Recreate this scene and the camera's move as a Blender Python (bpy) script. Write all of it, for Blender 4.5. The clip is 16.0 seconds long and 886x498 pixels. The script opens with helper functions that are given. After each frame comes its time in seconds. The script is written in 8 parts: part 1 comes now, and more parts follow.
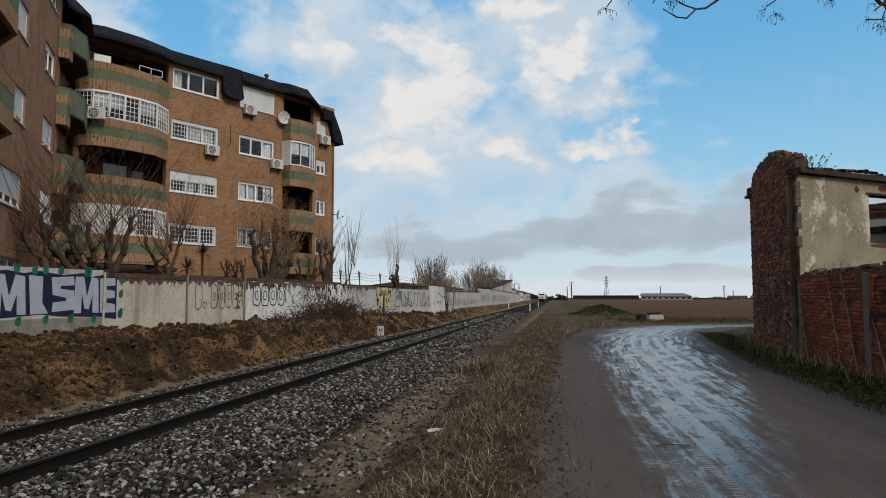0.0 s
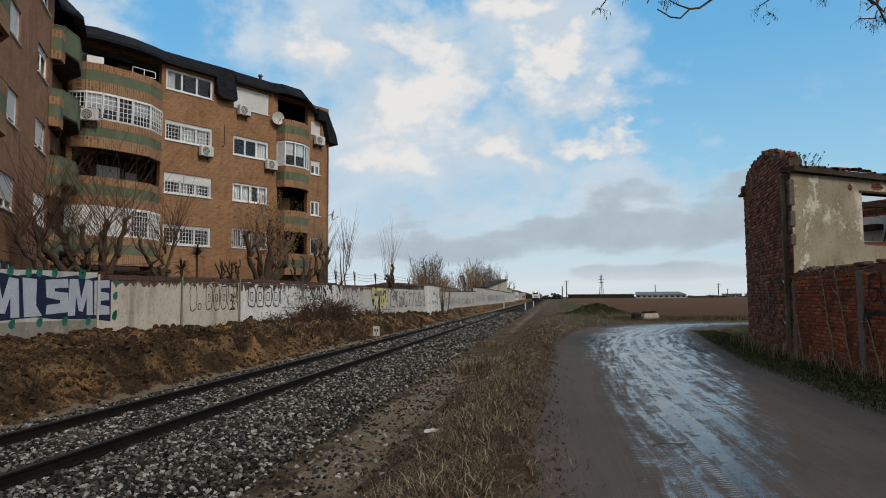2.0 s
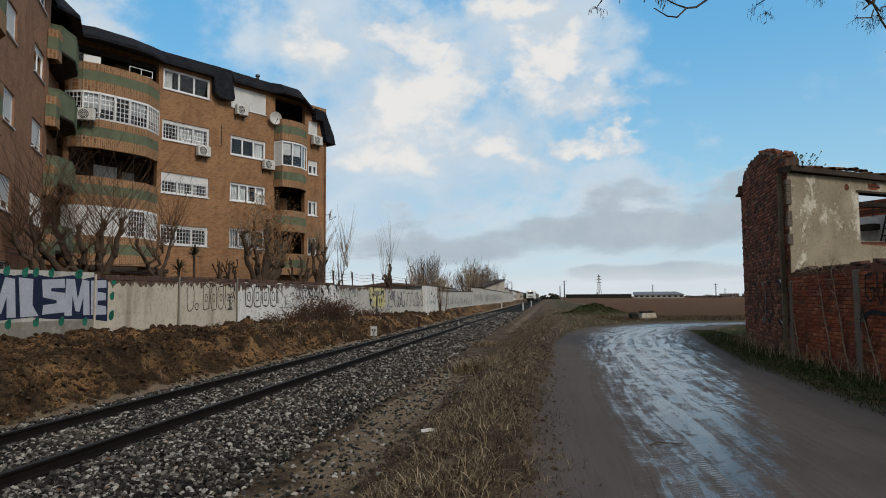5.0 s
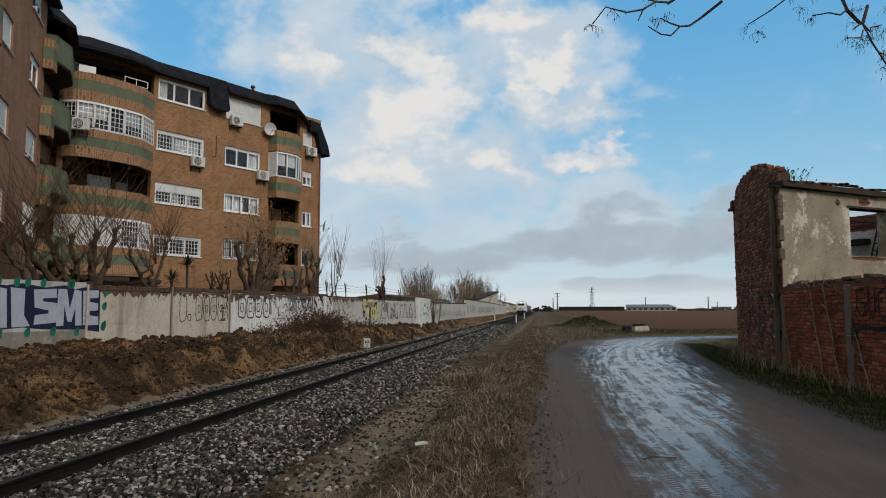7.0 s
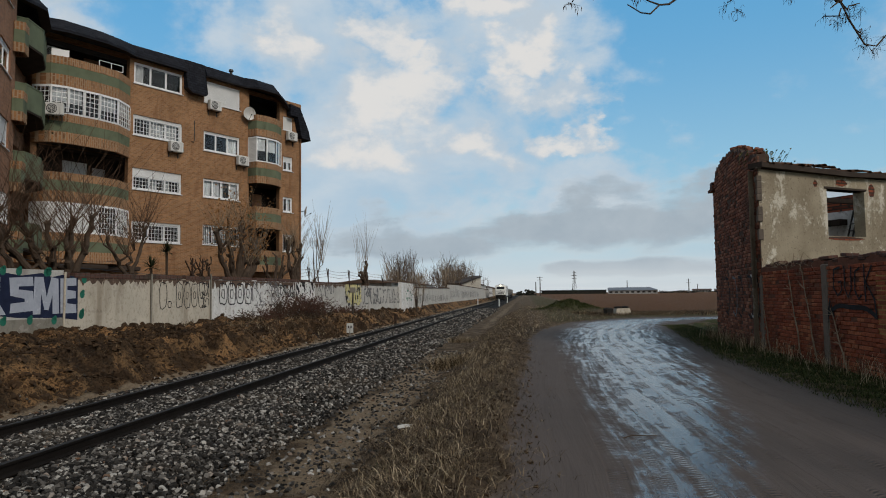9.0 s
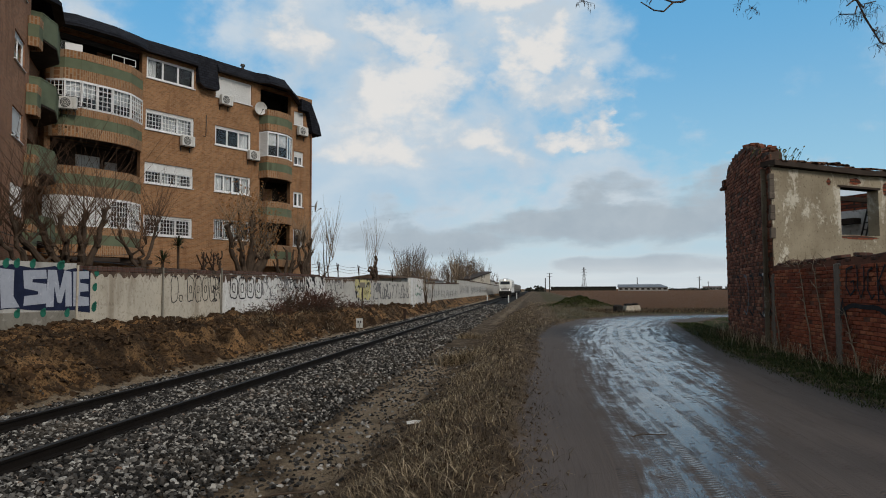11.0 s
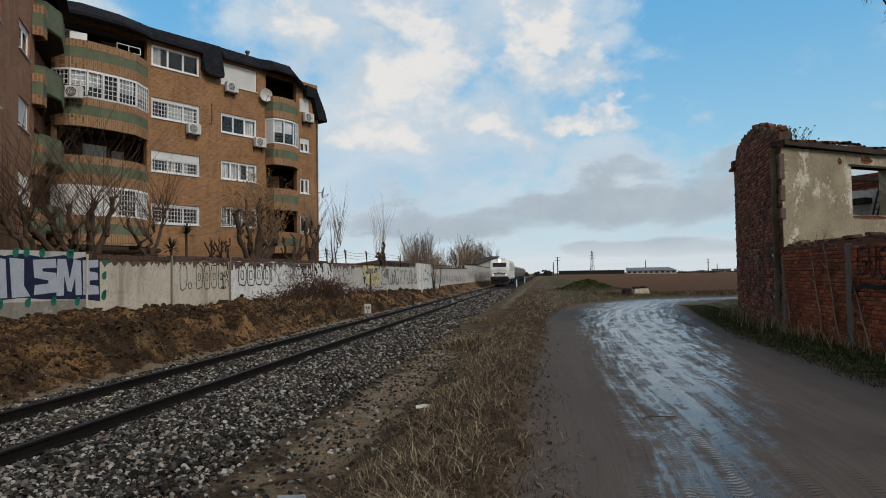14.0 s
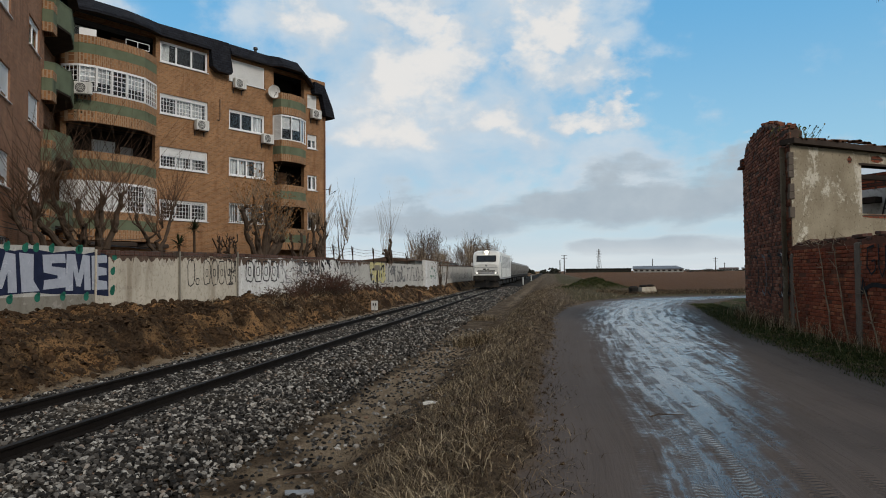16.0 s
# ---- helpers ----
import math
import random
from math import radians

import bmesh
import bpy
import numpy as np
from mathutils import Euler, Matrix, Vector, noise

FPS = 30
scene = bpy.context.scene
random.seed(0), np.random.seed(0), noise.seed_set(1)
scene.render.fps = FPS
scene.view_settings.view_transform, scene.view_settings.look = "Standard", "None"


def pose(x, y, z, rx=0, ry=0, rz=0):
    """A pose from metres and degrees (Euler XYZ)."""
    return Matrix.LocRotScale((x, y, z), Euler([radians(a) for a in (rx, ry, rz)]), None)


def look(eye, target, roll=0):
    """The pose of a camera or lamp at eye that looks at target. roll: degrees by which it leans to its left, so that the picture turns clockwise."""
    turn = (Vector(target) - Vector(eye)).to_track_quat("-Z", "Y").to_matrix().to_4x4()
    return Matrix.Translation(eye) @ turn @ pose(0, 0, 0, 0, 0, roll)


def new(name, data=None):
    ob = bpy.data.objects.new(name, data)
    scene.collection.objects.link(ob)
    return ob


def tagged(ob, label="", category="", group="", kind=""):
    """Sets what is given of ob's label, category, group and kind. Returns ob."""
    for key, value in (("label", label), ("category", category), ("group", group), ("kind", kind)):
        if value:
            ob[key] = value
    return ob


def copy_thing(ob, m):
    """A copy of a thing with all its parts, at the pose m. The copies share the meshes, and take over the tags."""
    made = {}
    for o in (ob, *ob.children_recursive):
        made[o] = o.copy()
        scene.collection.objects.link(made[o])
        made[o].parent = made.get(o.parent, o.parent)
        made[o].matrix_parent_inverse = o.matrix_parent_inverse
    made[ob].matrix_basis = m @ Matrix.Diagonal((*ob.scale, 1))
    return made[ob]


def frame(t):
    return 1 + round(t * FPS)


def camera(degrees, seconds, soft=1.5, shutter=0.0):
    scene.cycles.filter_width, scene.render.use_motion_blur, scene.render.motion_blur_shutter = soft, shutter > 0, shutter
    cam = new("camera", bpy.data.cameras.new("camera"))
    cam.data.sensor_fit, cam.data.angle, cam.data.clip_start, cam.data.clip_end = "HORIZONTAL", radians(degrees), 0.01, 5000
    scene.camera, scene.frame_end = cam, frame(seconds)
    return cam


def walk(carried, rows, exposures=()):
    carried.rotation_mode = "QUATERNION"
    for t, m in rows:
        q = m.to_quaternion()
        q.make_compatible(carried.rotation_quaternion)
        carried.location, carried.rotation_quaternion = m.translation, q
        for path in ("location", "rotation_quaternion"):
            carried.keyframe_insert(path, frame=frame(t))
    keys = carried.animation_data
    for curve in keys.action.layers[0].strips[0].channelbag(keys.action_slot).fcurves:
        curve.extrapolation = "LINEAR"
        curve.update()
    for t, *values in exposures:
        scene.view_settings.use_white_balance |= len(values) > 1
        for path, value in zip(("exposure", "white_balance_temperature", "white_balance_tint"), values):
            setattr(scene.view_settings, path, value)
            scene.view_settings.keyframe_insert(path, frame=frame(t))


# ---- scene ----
# ---- camera and its walk: hand-held, standing on the edge of the dirt road ----
cam = camera(66.0, 16.0, soft=1.0)
ROWS = [
    (0.0, 0.000, 0.000, 1.600, 0.000, 4.075, -0.000),
    (0.5, 0.010, 0.007, 1.610, 0.150, 3.910, 0.194),
    (1.0, 0.001, 0.002, 1.607, 0.086, 3.936, 0.159),
    (1.5, -0.002, -0.009, 1.602, -0.271, 4.149, 0.402),
    (2.0, -0.007, 0.001, 1.611, -0.392, 4.053, 0.357),
    (2.5, -0.001, -0.011, 1.600, -0.535, 4.419, 0.807),
    (3.0, 0.001, 0.001, 1.602, -0.381, 4.444, 0.770),
    (3.5, 0.005, 0.001, 1.604, -0.403, 4.170, 0.657),
    (4.0, 0.005, 0.014, 1.602, -0.679, 4.013, 0.456),
    (6.5, -0.005, -0.009, 1.606, -0.394, 4.578, 0.248),
    (7.0, -0.022, -0.031, 1.620, -1.163, 5.029, 0.074),
    (7.5, -0.002, 0.004, 1.601, -2.305, 5.547, 0.541),
    (8.0, 0.011, 0.030, 1.589, -2.777, 5.060, 0.705),
    (8.5, 0.001, 0.015, 1.596, -2.603, 4.327, 1.022),
    (9.0, 0.010, 0.021, 1.589, -2.554, 3.759, 0.684),
    (11.5, -0.002, 0.008, 1.610, -1.731, 3.379, 0.220),
    (12.0, 0.013, 0.036, 1.590, -2.009, 3.496, 0.429),
    (12.5, 0.013, 0.069, 1.589, -2.301, 2.703, 0.669),
    (13.0, 0.012, 0.045, 1.587, -1.889, 2.295, 0.588),
    (13.5, 0.008, 0.040, 1.594, -1.496, 2.234, 0.630),
    (14.0, 0.006, 0.055, 1.591, -1.105, 2.157, 0.834),
    (14.5, 0.016, 0.077, 1.574, -1.165, 1.499, 0.197),
    (15.0, 0.010, 0.068, 1.585, -1.149, 1.244, 0.790),
    (15.5, -0.001, 0.056, 1.592, -1.050, 1.532, 0.360),
    (16.0, -0.014, 0.049, 1.584, -0.572, 1.939, 0.524),
]
walk(cam, [(t, pose(x, y, z, 90 + pitch, roll, yaw)) for t, x, y, z, yaw, pitch, roll in ROWS],
     [(0.0, 0.0), (3.5, 0.02), (6.5, -0.02), (7.5, -0.09), (8.0, -0.12), (9.0, -0.14), (11.5, -0.06), (13.0, -0.03), (16.0, -0.02)])

# ---- light: broken cloud, low veiled sun behind the camera ----
SUN_EL, SUN_AZ = 36.0, 140.0          # degrees above the horizon; clockwise from +y
sun = new("sun", bpy.data.lights.new("sun", "SUN"))
sun.data.energy, sun.data.angle, sun.data.color = 1.75, radians(20), (1.0, 0.89, 0.77)
sun.matrix_world = look((math.sin(radians(SUN_AZ)) * 50, math.cos(radians(SUN_AZ)) * 50, math.tan(radians(SUN_EL)) * 50), (0, 0, 0))


def build_world():
    """Blue evening sky with banks of broken cloud."""
    world = bpy.data.worlds.new("sky")
    scene.world = world
    world.use_nodes = True
    nt = world.node_tree
    nt.nodes.clear()

    def node(kind, **kw):
        n = nt.nodes.new(kind)
        for k, v in kw.items():
            n.inputs[k.replace("_", " ")].default_value = v
        return n

    def math_node(op, a, b=None, c=None):
        n = nt.nodes.new("ShaderNodeMath")
        n.operation = op
        for i, v in enumerate((a, b, c)):
            if v is None:
                continue
            if isinstance(v, (int, float)):
                n.inputs[i].default_value = v
            else:
                nt.links.new(v, n.inputs[i])
        return n.outputs[0]

    def mix(fac, a, b):
        n = nt.nodes.new("ShaderNodeMix")
        n.data_type = "RGBA"
        for sock, v in ((n.inputs[0], fac), (n.inputs[6], a), (n.inputs[7], b)):
            if isinstance(v, (int, float)):
                sock.default_value = v
            elif isinstance(v, tuple):
                sock.default_value = (*v, 1)
            else:
                nt.links.new(v, sock)
        return n.outputs[2]

    def smooth(v, lo, hi):
        n = nt.nodes.new("ShaderNodeMapRange")
        n.interpolation_type = "SMOOTHSTEP"
        n.inputs[1].default_value, n.inputs[2].default_value = lo, hi
        nt.links.new(v, n.inputs[0])
        return n.outputs[0]

    coord = nt.nodes.new("ShaderNodeTexCoord")
    sep = nt.nodes.new("ShaderNodeSeparateXYZ")
    nt.links.new(coord.outputs["Generated"], sep.inputs[0])
    dx, dy, dz = sep.outputs
    az = math_node("MULTIPLY", math_node("ARCTAN2", dx, dy), 57.2958)
    el = math_node("MULTIPLY", math_node("ARCSINE", dz), 57.2958)
    flat = nt.nodes.new("ShaderNodeCombineXYZ")
    nt.links.new(az, flat.inputs[0])
    nt.links.new(el, flat.inputs[1])

    def fbm(scale_x, scale_y, off, detail=5.0, rough=0.55, warp=0.0):
        mp = nt.nodes.new("ShaderNodeMapping")
        mp.inputs["Scale"].default_value = (scale_x, scale_y, 1)
        mp.inputs["Location"].default_value = (off, off * 0.7, off)
        nt.links.new(flat.outputs[0], mp.inputs[0])
        n = nt.nodes.new("ShaderNodeTexNoise")
        n.inputs["Scale"].default_value = 1.0
        n.inputs["Detail"].default_value = detail
        n.inputs["Roughness"].default_value = rough
        n.inputs["Distortion"].default_value = warp
        nt.links.new(mp.outputs[0], n.inputs["Vector"])
        return n.outputs[0]

    lump_a, lump_e = fbm(0.13, 0.20, 41.0, 6.0, 0.55), fbm(0.13, 0.20, 57.0, 6.0, 0.55)
    az_l = math_node("ADD", az, math_node("MULTIPLY", math_node("SUBTRACT", lump_a, 0.5), 17.0))
    el_l = math_node("ADD", el, math_node("MULTIPLY", math_node("SUBTRACT", lump_e, 0.5), math_node("MULTIPLY", smooth(el, 1.0, 12.0), 11.0)))

    def bank(az0, el0, wide, high, lean=0.0):
        """A soft-edged bank of cloud with a lumpy outline: 1 in its middle, 0 at its edge."""
        da = math_node("SUBTRACT", az_l, az0)
        de = math_node("SUBTRACT", math_node("SUBTRACT", el_l, el0), math_node("MULTIPLY", da, lean))
        a, e = math_node("DIVIDE", da, wide), math_node("DIVIDE", de, high)
        r = math_node("SQRT", math_node("ADD", math_node("MULTIPLY", a, a), math_node("MULTIPLY", e, e)))
        return math_node("SUBTRACT", 1.0, r)

    def most(values):
        out = values[0]
        for v in values[1:]:
            out = math_node("MAXIMUM", out, v)
        return out

    sky = nt.nodes.new("ShaderNodeTexSky")
    sky.sky_type = "NISHITA"
    sky.sun_disc = False
    sky.sun_elevation, sky.sun_rotation = radians(SUN_EL), radians(SUN_AZ)
    clear = nt.nodes.new("ShaderNodeVectorMath")
    clear.operation = "MULTIPLY"
    nt.links.new(sky.outputs[0], clear.inputs[0])
    clear.inputs[1].default_value = (0.070, 0.110, 0.118)
    blue = mix(smooth(el, 1.0, 24.0), (0.46, 0.72, 0.86), (0.145, 0.475, 0.83))
    base = mix(0.72, clear.outputs[0], blue)

    fine = fbm(0.34, 0.46, 3.1, 9.0, 0.58, 0.15)
    mid = fbm(0.11, 0.17, 21.7, 7.0, 0.55, 0.25)
    large = fbm(0.040, 0.075, 11.3, 4.0, 0.5, 0.3)
    ragged = math_node("ADD", math_node("MULTIPLY", math_node("SUBTRACT", fine, 0.5), 1.15), math_node("MULTIPLY", math_node("SUBTRACT", mid, 0.5), 1.5))
    # thin veil, then the heaps of cumulus over the plain
    veil = most([bank(-3, 13, 14, 13), bank(-9, 21, 11, 12), bank(-5, 7.5, 16, 8), bank(16, 9, 9, 4), bank(6, 12, 11, 7), bank(-11, 20, 6, 13), bank(8, 21, 12, 6), bank(-45, 18, 26, 14), bank(55, 20, 24, 12), bank(120, 30, 45, 22), bank(-120, 30, 55, 22), bank(179, 26, 45, 18)])
    veil = math_node("MULTIPLY", smooth(math_node("ADD", veil, math_node("MULTIPLY", ragged, 0.75)), -0.05, 0.62), 0.92)
    heaps = most([bank(-0.8, 17.0, 7.0, 5.0), bank(-2.6, 21.0, 4.6, 2.7), bank(-10.8, 20.5, 3.2, 6.0), bank(11.4, 16.6, 6.6, 3.2, -0.06), bank(8.2, 19.9, 4.4, 2.3), bank(13.3, 12.7, 2.8, 1.4), bank(4.6, 12.2, 7.6, 2.2), bank(-4.0, 12.0, 6.5, 2.8),
                  bank(7.4, 23.6, 6.4, 2.2), bank(-40, 22, 16, 8), bank(50, 24, 14, 7), bank(179, 24, 30, 10)])
    density = math_node("ADD", heaps, math_node("MULTIPLY", ragged, 0.95))
    cover = smooth(density, 0.0, 0.55)
    out = mix(veil, base, mix(smooth(mid, 0.35, 0.65), (0.47, 0.61, 0.74), (0.62, 0.70, 0.77)))
    relief = math_node("MULTIPLY", math_node("SUBTRACT", fbm(0.34, 0.46, 3.65, 9.0, 0.58, 0.15), fine), 2.4)
    glow = smooth(math_node("ADD", math_node("ADD", density, relief), math_node("MULTIPLY", math_node("SUBTRACT", large, 0.5), 0.9)), 0.10, 1.0)
    white = mix(glow, (0.54, 0.63, 0.715), (0.83, 0.805, 0.775))
    out = mix(math_node("MULTIPLY", cover, 0.88), out, white)
    out = mix(math_node("MULTIPLY", smooth(el, 8.5, 2.5), 0.75), out, mix(mid, (0.46, 0.60, 0.71), (0.68, 0.755, 0.81)))
    # the low grey deck with its pale gap over the horizon
    deck_d = math_node("ADD", most([bank(15, 5.6, 19, 2.6, 0.05), bank(0, 4.0, 13, 1.9, 0.03), bank(19, 1.9, 9, 1.0), bank(34, 6.5, 26, 3.2), bank(-60, 6, 40, 4)]),
                       math_node("MULTIPLY", math_node("SUBTRACT", fbm(0.09, 0.35, 7.7, 6.0, 0.55, 0.3), 0.5), 1.6))
    deck = smooth(deck_d, 0.0, 0.55)
    rim = smooth(deck_d, 0.35, 0.0)
    deck_col = mix(rim, mix(fine, (0.345, 0.425, 0.50), (0.51, 0.58, 0.635)), (0.74, 0.71, 0.68))
    out = mix(deck, out, deck_col)
    haze = smooth(el, 3.4, 0.3)
    hz = mix(fbm(0.08, 0.9, 5.5, 5.0, 0.5), (0.56, 0.64, 0.70), (0.84, 0.85, 0.84))
    out = mix(math_node("MULTIPLY", haze, 0.85), out, hz)
    # overhead and behind, out of view: warm grey cloud added to neutralise the blue fill
    above = math_node("MAXIMUM", smooth(el, 29.0, 44.0), smooth(math_node("ABSOLUTE", az), 55.0, 95.0))
    above = math_node("MULTIPLY", above, math_node("ADD", 0.72, math_node("MULTIPLY", math_node("SUBTRACT", mid, 0.5), 0.9)))
    out = mix(above, out, mix(large, (0.385, 0.375, 0.355), (0.60, 0.58, 0.545)))
    ground_side = smooth(el, -0.2, -3.0)
    out = mix(ground_side, out, (0.10, 0.085, 0.07))
    bg = nt.nodes.new("ShaderNodeBackground")
    nt.links.new(out, bg.inputs[0])
    bg.inputs[1].default_value = 1.0
    o = nt.nodes.new("ShaderNodeOutputWorld")
    nt.links.new(bg.outputs[0], o.inputs[0])


build_world()


# ---- building helpers ----
class Geo:
    """Collects vertices and faces; faces carry a material slot."""

    def __init__(self):
        self.v, self.f, self.m = [], [], []

    def quad(self, a, b, c, d, m=0):
        i = len(self.v)
        self.v += [tuple(a), tuple(b), tuple(c), tuple(d)]
        self.f.append((i, i + 1, i + 2, i + 3))
        self.m.append(m)
        return self

    def poly(self, pts, m=0):
        i = len(self.v)
        self.v += [tuple(p) for p in pts]
        self.f.append(tuple(range(i, i + len(pts))))
        self.m.append(m)
        return self

    def box(self, x0, x1, y0, y1, z0, z1, m=0, bevel=0.0):
        """A box; with a bevel its upright and level edges are cut."""
        i = len(self.v)
        if bevel <= 0:
            self.v += [(x, y, z) for z in (z0, z1) for x, y in ((x0, y0), (x1, y0), (x1, y1), (x0, y1))]
            fs = [(3, 2, 1, 0), (4, 5, 6, 7), (0, 1, 5, 4), (1, 2, 6, 5), (2, 3, 7, 6), (3, 0, 4, 7)]
            self.f += [tuple(i + k for k in q) for q in fs]
            self.m += [m] * 6
            return self
        b = min(bevel, (x1 - x0) * 0.45, (y1 - y0) * 0.45, (z1 - z0) * 0.45)
        ring = [(x0 + b, y0), (x1 - b, y0), (x1, y0 + b), (x1, y1 - b), (x1 - b, y1), (x0 + b, y1), (x0, y1 - b), (x0, y0 + b)]
        cx, cy = (x0 + x1) / 2, (y0 + y1) / 2
        rings = []
        for z, k in ((z0, 1), (z0 + b, 0), (z1 - b, 0), (z1, 1)):
            rings.append(len(self.v))
            for x, y in ring:
                if k:
                    x, y = x - math.copysign(b, x - cx) * (abs(x - cx) > b), y - math.copysign(b, y - cy) * (abs(y - cy) > b)
                self.v.append((x, y, z))
        for a, c in zip(rings, rings[1:]):
            for k in range(8):
                self.f.append((a + k, a + (k + 1) % 8, c + (k + 1) % 8, c + k))
        self.f += [tuple(rings[0] + k for k in range(7, -1, -1)), tuple(rings[3] + k for k in range(8))]
        self.m += [m] * 26
        return self

    def prism(self, pts, z0, z1, m=0):
        """Upright prism over a plan outline given anticlockwise."""
        i, n = len(self.v), len(pts)
        self.v += [(x, y, z0) for x, y in pts] + [(x, y, z1) for x, y in pts]
        self.f += [tuple(range(i + n - 1, i - 1, -1)), tuple(range(i + n, i + 2 * n))]
        self.f += [(i + k, i + (k + 1) % n, i + n + (k + 1) % n, i + n + k) for k in range(n)]
        self.m += [m] * (n + 2)
        return self

    def loft(self, rings, m=0, caps=True):
        """Skin through rings of equal numbers of points."""
        i, n = len(self.v), len(rings[0])
        for r in rings:
            self.v += [tuple(p) for p in r]
        for a in range(len(rings) - 1):
            for k in range(n):
                p, q = i + a * n, i + (a + 1) * n
                self.f.append((p + k, p + (k + 1) % n, q + (k + 1) % n, q + k))
                self.m.append(m)
        if caps:
            self.f += [tuple(range(i + n - 1, i - 1, -1)), tuple(range(i + (len(rings) - 1) * n, i + len(rings) * n))]
            self.m += [m, m]
        return self

    def tube(self, path, radii, sides=6, m=0):
        path = [Vector(p) for p in path]
        if isinstance(radii, (int, float)):
            radii = [radii] * len(path)
        rings = []
        for k, p in enumerate(path):
            d = (path[min(k + 1, len(path) - 1)] - path[max(k - 1, 0)]).normalized()
            side = d.cross(Vector((0.31, 0.17, 0.93)) if abs(d.z) < 0.9 else Vector((1, 0.1, 0))).normalized()
            up = side.cross(d)
            rings.append([p + (side * math.cos(a) + up * math.sin(a)) * radii[k]
                          for a in (2 * math.pi * j / sides for j in range(sides))])
        return self.loft(rings, m)

    def lathe(self, profile, sides=16, m=0, centre=(0, 0, 0), axis="z"):
        """Profile of (radius, height) turned round an axis."""
        rings = []
        for r, h in profile:
            ring = []
            for j in range(sides):
                a = 2 * math.pi * j / sides
                c, s = r * math.cos(a), r * math.sin(a)
                p = (c, s, h) if axis == "z" else (c, -h, s) if axis == "y" else (h, c, s)
                ring.append((centre[0] + p[0], centre[1] + p[1], centre[2] + p[2]))
            rings.append(ring)
        return self.loft(rings, m)

    def grid(self, rows, m=0):
        i, n = len(self.v), len(rows[0])
        for r in rows:
            self.v += [tuple(p) for p in r]
        for a in range(len(rows) - 1):
            for k in range(n - 1):
                p, q = i + a * n, i + (a + 1) * n
                self.f.append((p + k, p + k + 1, q + k + 1, q + k))
                self.m.append(m)
        return self

    def move(self, mat, start=0):
        self.v[start:] = [tuple(mat @ Vector(p)) for p in self.v[start:]]
        return self

    def mesh(self, name, mats, smooth=False):
        me = bpy.data.meshes.new(name)
        me.from_pydata(self.v, [], self.f)
        for mt in (mats if isinstance(mats, (list, tuple)) else [mats]):
            me.materials.append(mt)
        if any(self.m):
            me.polygons.foreach_set("material_index", self.m)
        if smooth:
            me.polygons.foreach_set("use_smooth", [True] * len(me.polygons))
            me.set_sharp_from_angle(angle=radians(38))
        me.update()
        return me


def part(name, geo, material, parent=None, label="", smooth=False):
    """One mesh object, under a thing or a part."""
    ob = new(name, geo if isinstance(geo, bpy.types.Mesh) else geo.mesh(name, material, smooth))
    ob.parent = parent
    return tagged(ob, label) if label else ob


def thing(name, m, label, category, group=""):
    """An Empty at the base of a thing made of parts."""
    ob = new(name)
    ob.empty_display_size = 0.2
    ob.matrix_basis = m
    return tagged(ob, label, category, group)


# ---- materials ----
def nodes_of(name):
    mt = bpy.data.materials.new(name)
    mt.use_nodes = True
    nt = mt.node_tree
    return mt, nt, nt.nodes["Principled BSDF"]


def link(nt, a, b):
    nt.links.new(a, b)


def noise_out(nt, scale, detail=4.0, rough=0.55, stretch=None, warp=0.0, coord="Object"):
    tc = nt.nodes.new("ShaderNodeTexCoord")
    n = nt.nodes.new("ShaderNodeTexNoise")
    n.inputs["Scale"].default_value, n.inputs["Detail"].default_value = scale, detail
    n.inputs["Roughness"].default_value, n.inputs["Distortion"].default_value = rough, warp
    if stretch:
        mp = nt.nodes.new("ShaderNodeMapping")
        mp.inputs["Scale"].default_value = stretch
        link(nt, tc.outputs[coord], mp.inputs[0])
        link(nt, mp.outputs[0], n.inputs["Vector"])
    else:
        link(nt, tc.outputs[coord], n.inputs["Vector"])
    return n.outputs[0]


def ramp(nt, v, stops):
    r = nt.nodes.new("ShaderNodeValToRGB")
    link(nt, v, r.inputs[0])
    while len(r.color_ramp.elements) < len(stops):
        r.color_ramp.elements.new(0.5)
    for e, (p, c) in zip(r.color_ramp.elements, stops):
        e.position, e.color = p, (*c, 1) if len(c) == 3 else c
    return r.outputs[0]


def step(nt, v, lo, hi, a=0.0, b=1.0):
    n = nt.nodes.new("ShaderNodeMapRange")
    n.interpolation_type = "SMOOTHSTEP"
    for i, x in enumerate((lo, hi, a, b)):
        n.inputs[i + 1].default_value = x
    link(nt, v, n.inputs[0])
    return n.outputs[0]


def mixed(nt, fac, a, b, mode="MIX"):
    n = nt.nodes.new("ShaderNodeMix")
    n.data_type, n.blend_type = "RGBA", mode
    for sock, v in ((n.inputs[0], fac), (n.inputs[6], a), (n.inputs[7], b)):
        if isinstance(v, (int, float)):
            sock.default_value = v
        elif isinstance(v, tuple):
            sock.default_value = (*v, 1)
        else:
            link(nt, v, sock)
    return n.outputs[2]


def calc(nt, op, a, b=0.0):
    n = nt.nodes.new("ShaderNodeMath")
    n.operation = op
    for i, v in enumerate((a, b)):
        if isinstance(v, (int, float)):
            n.inputs[i].default_value = v
        else:
            link(nt, v, n.inputs[i])
    return n.outputs[0]


def bump(nt, bsdf, height, strength, distance=0.02):
    n = nt.nodes.new("ShaderNodeBump")
    n.inputs["Strength"].default_value, n.inputs["Distance"].default_value = strength, distance
    link(nt, height, n.inputs["Height"])
    link(nt, n.outputs[0], bsdf.inputs["Normal"])


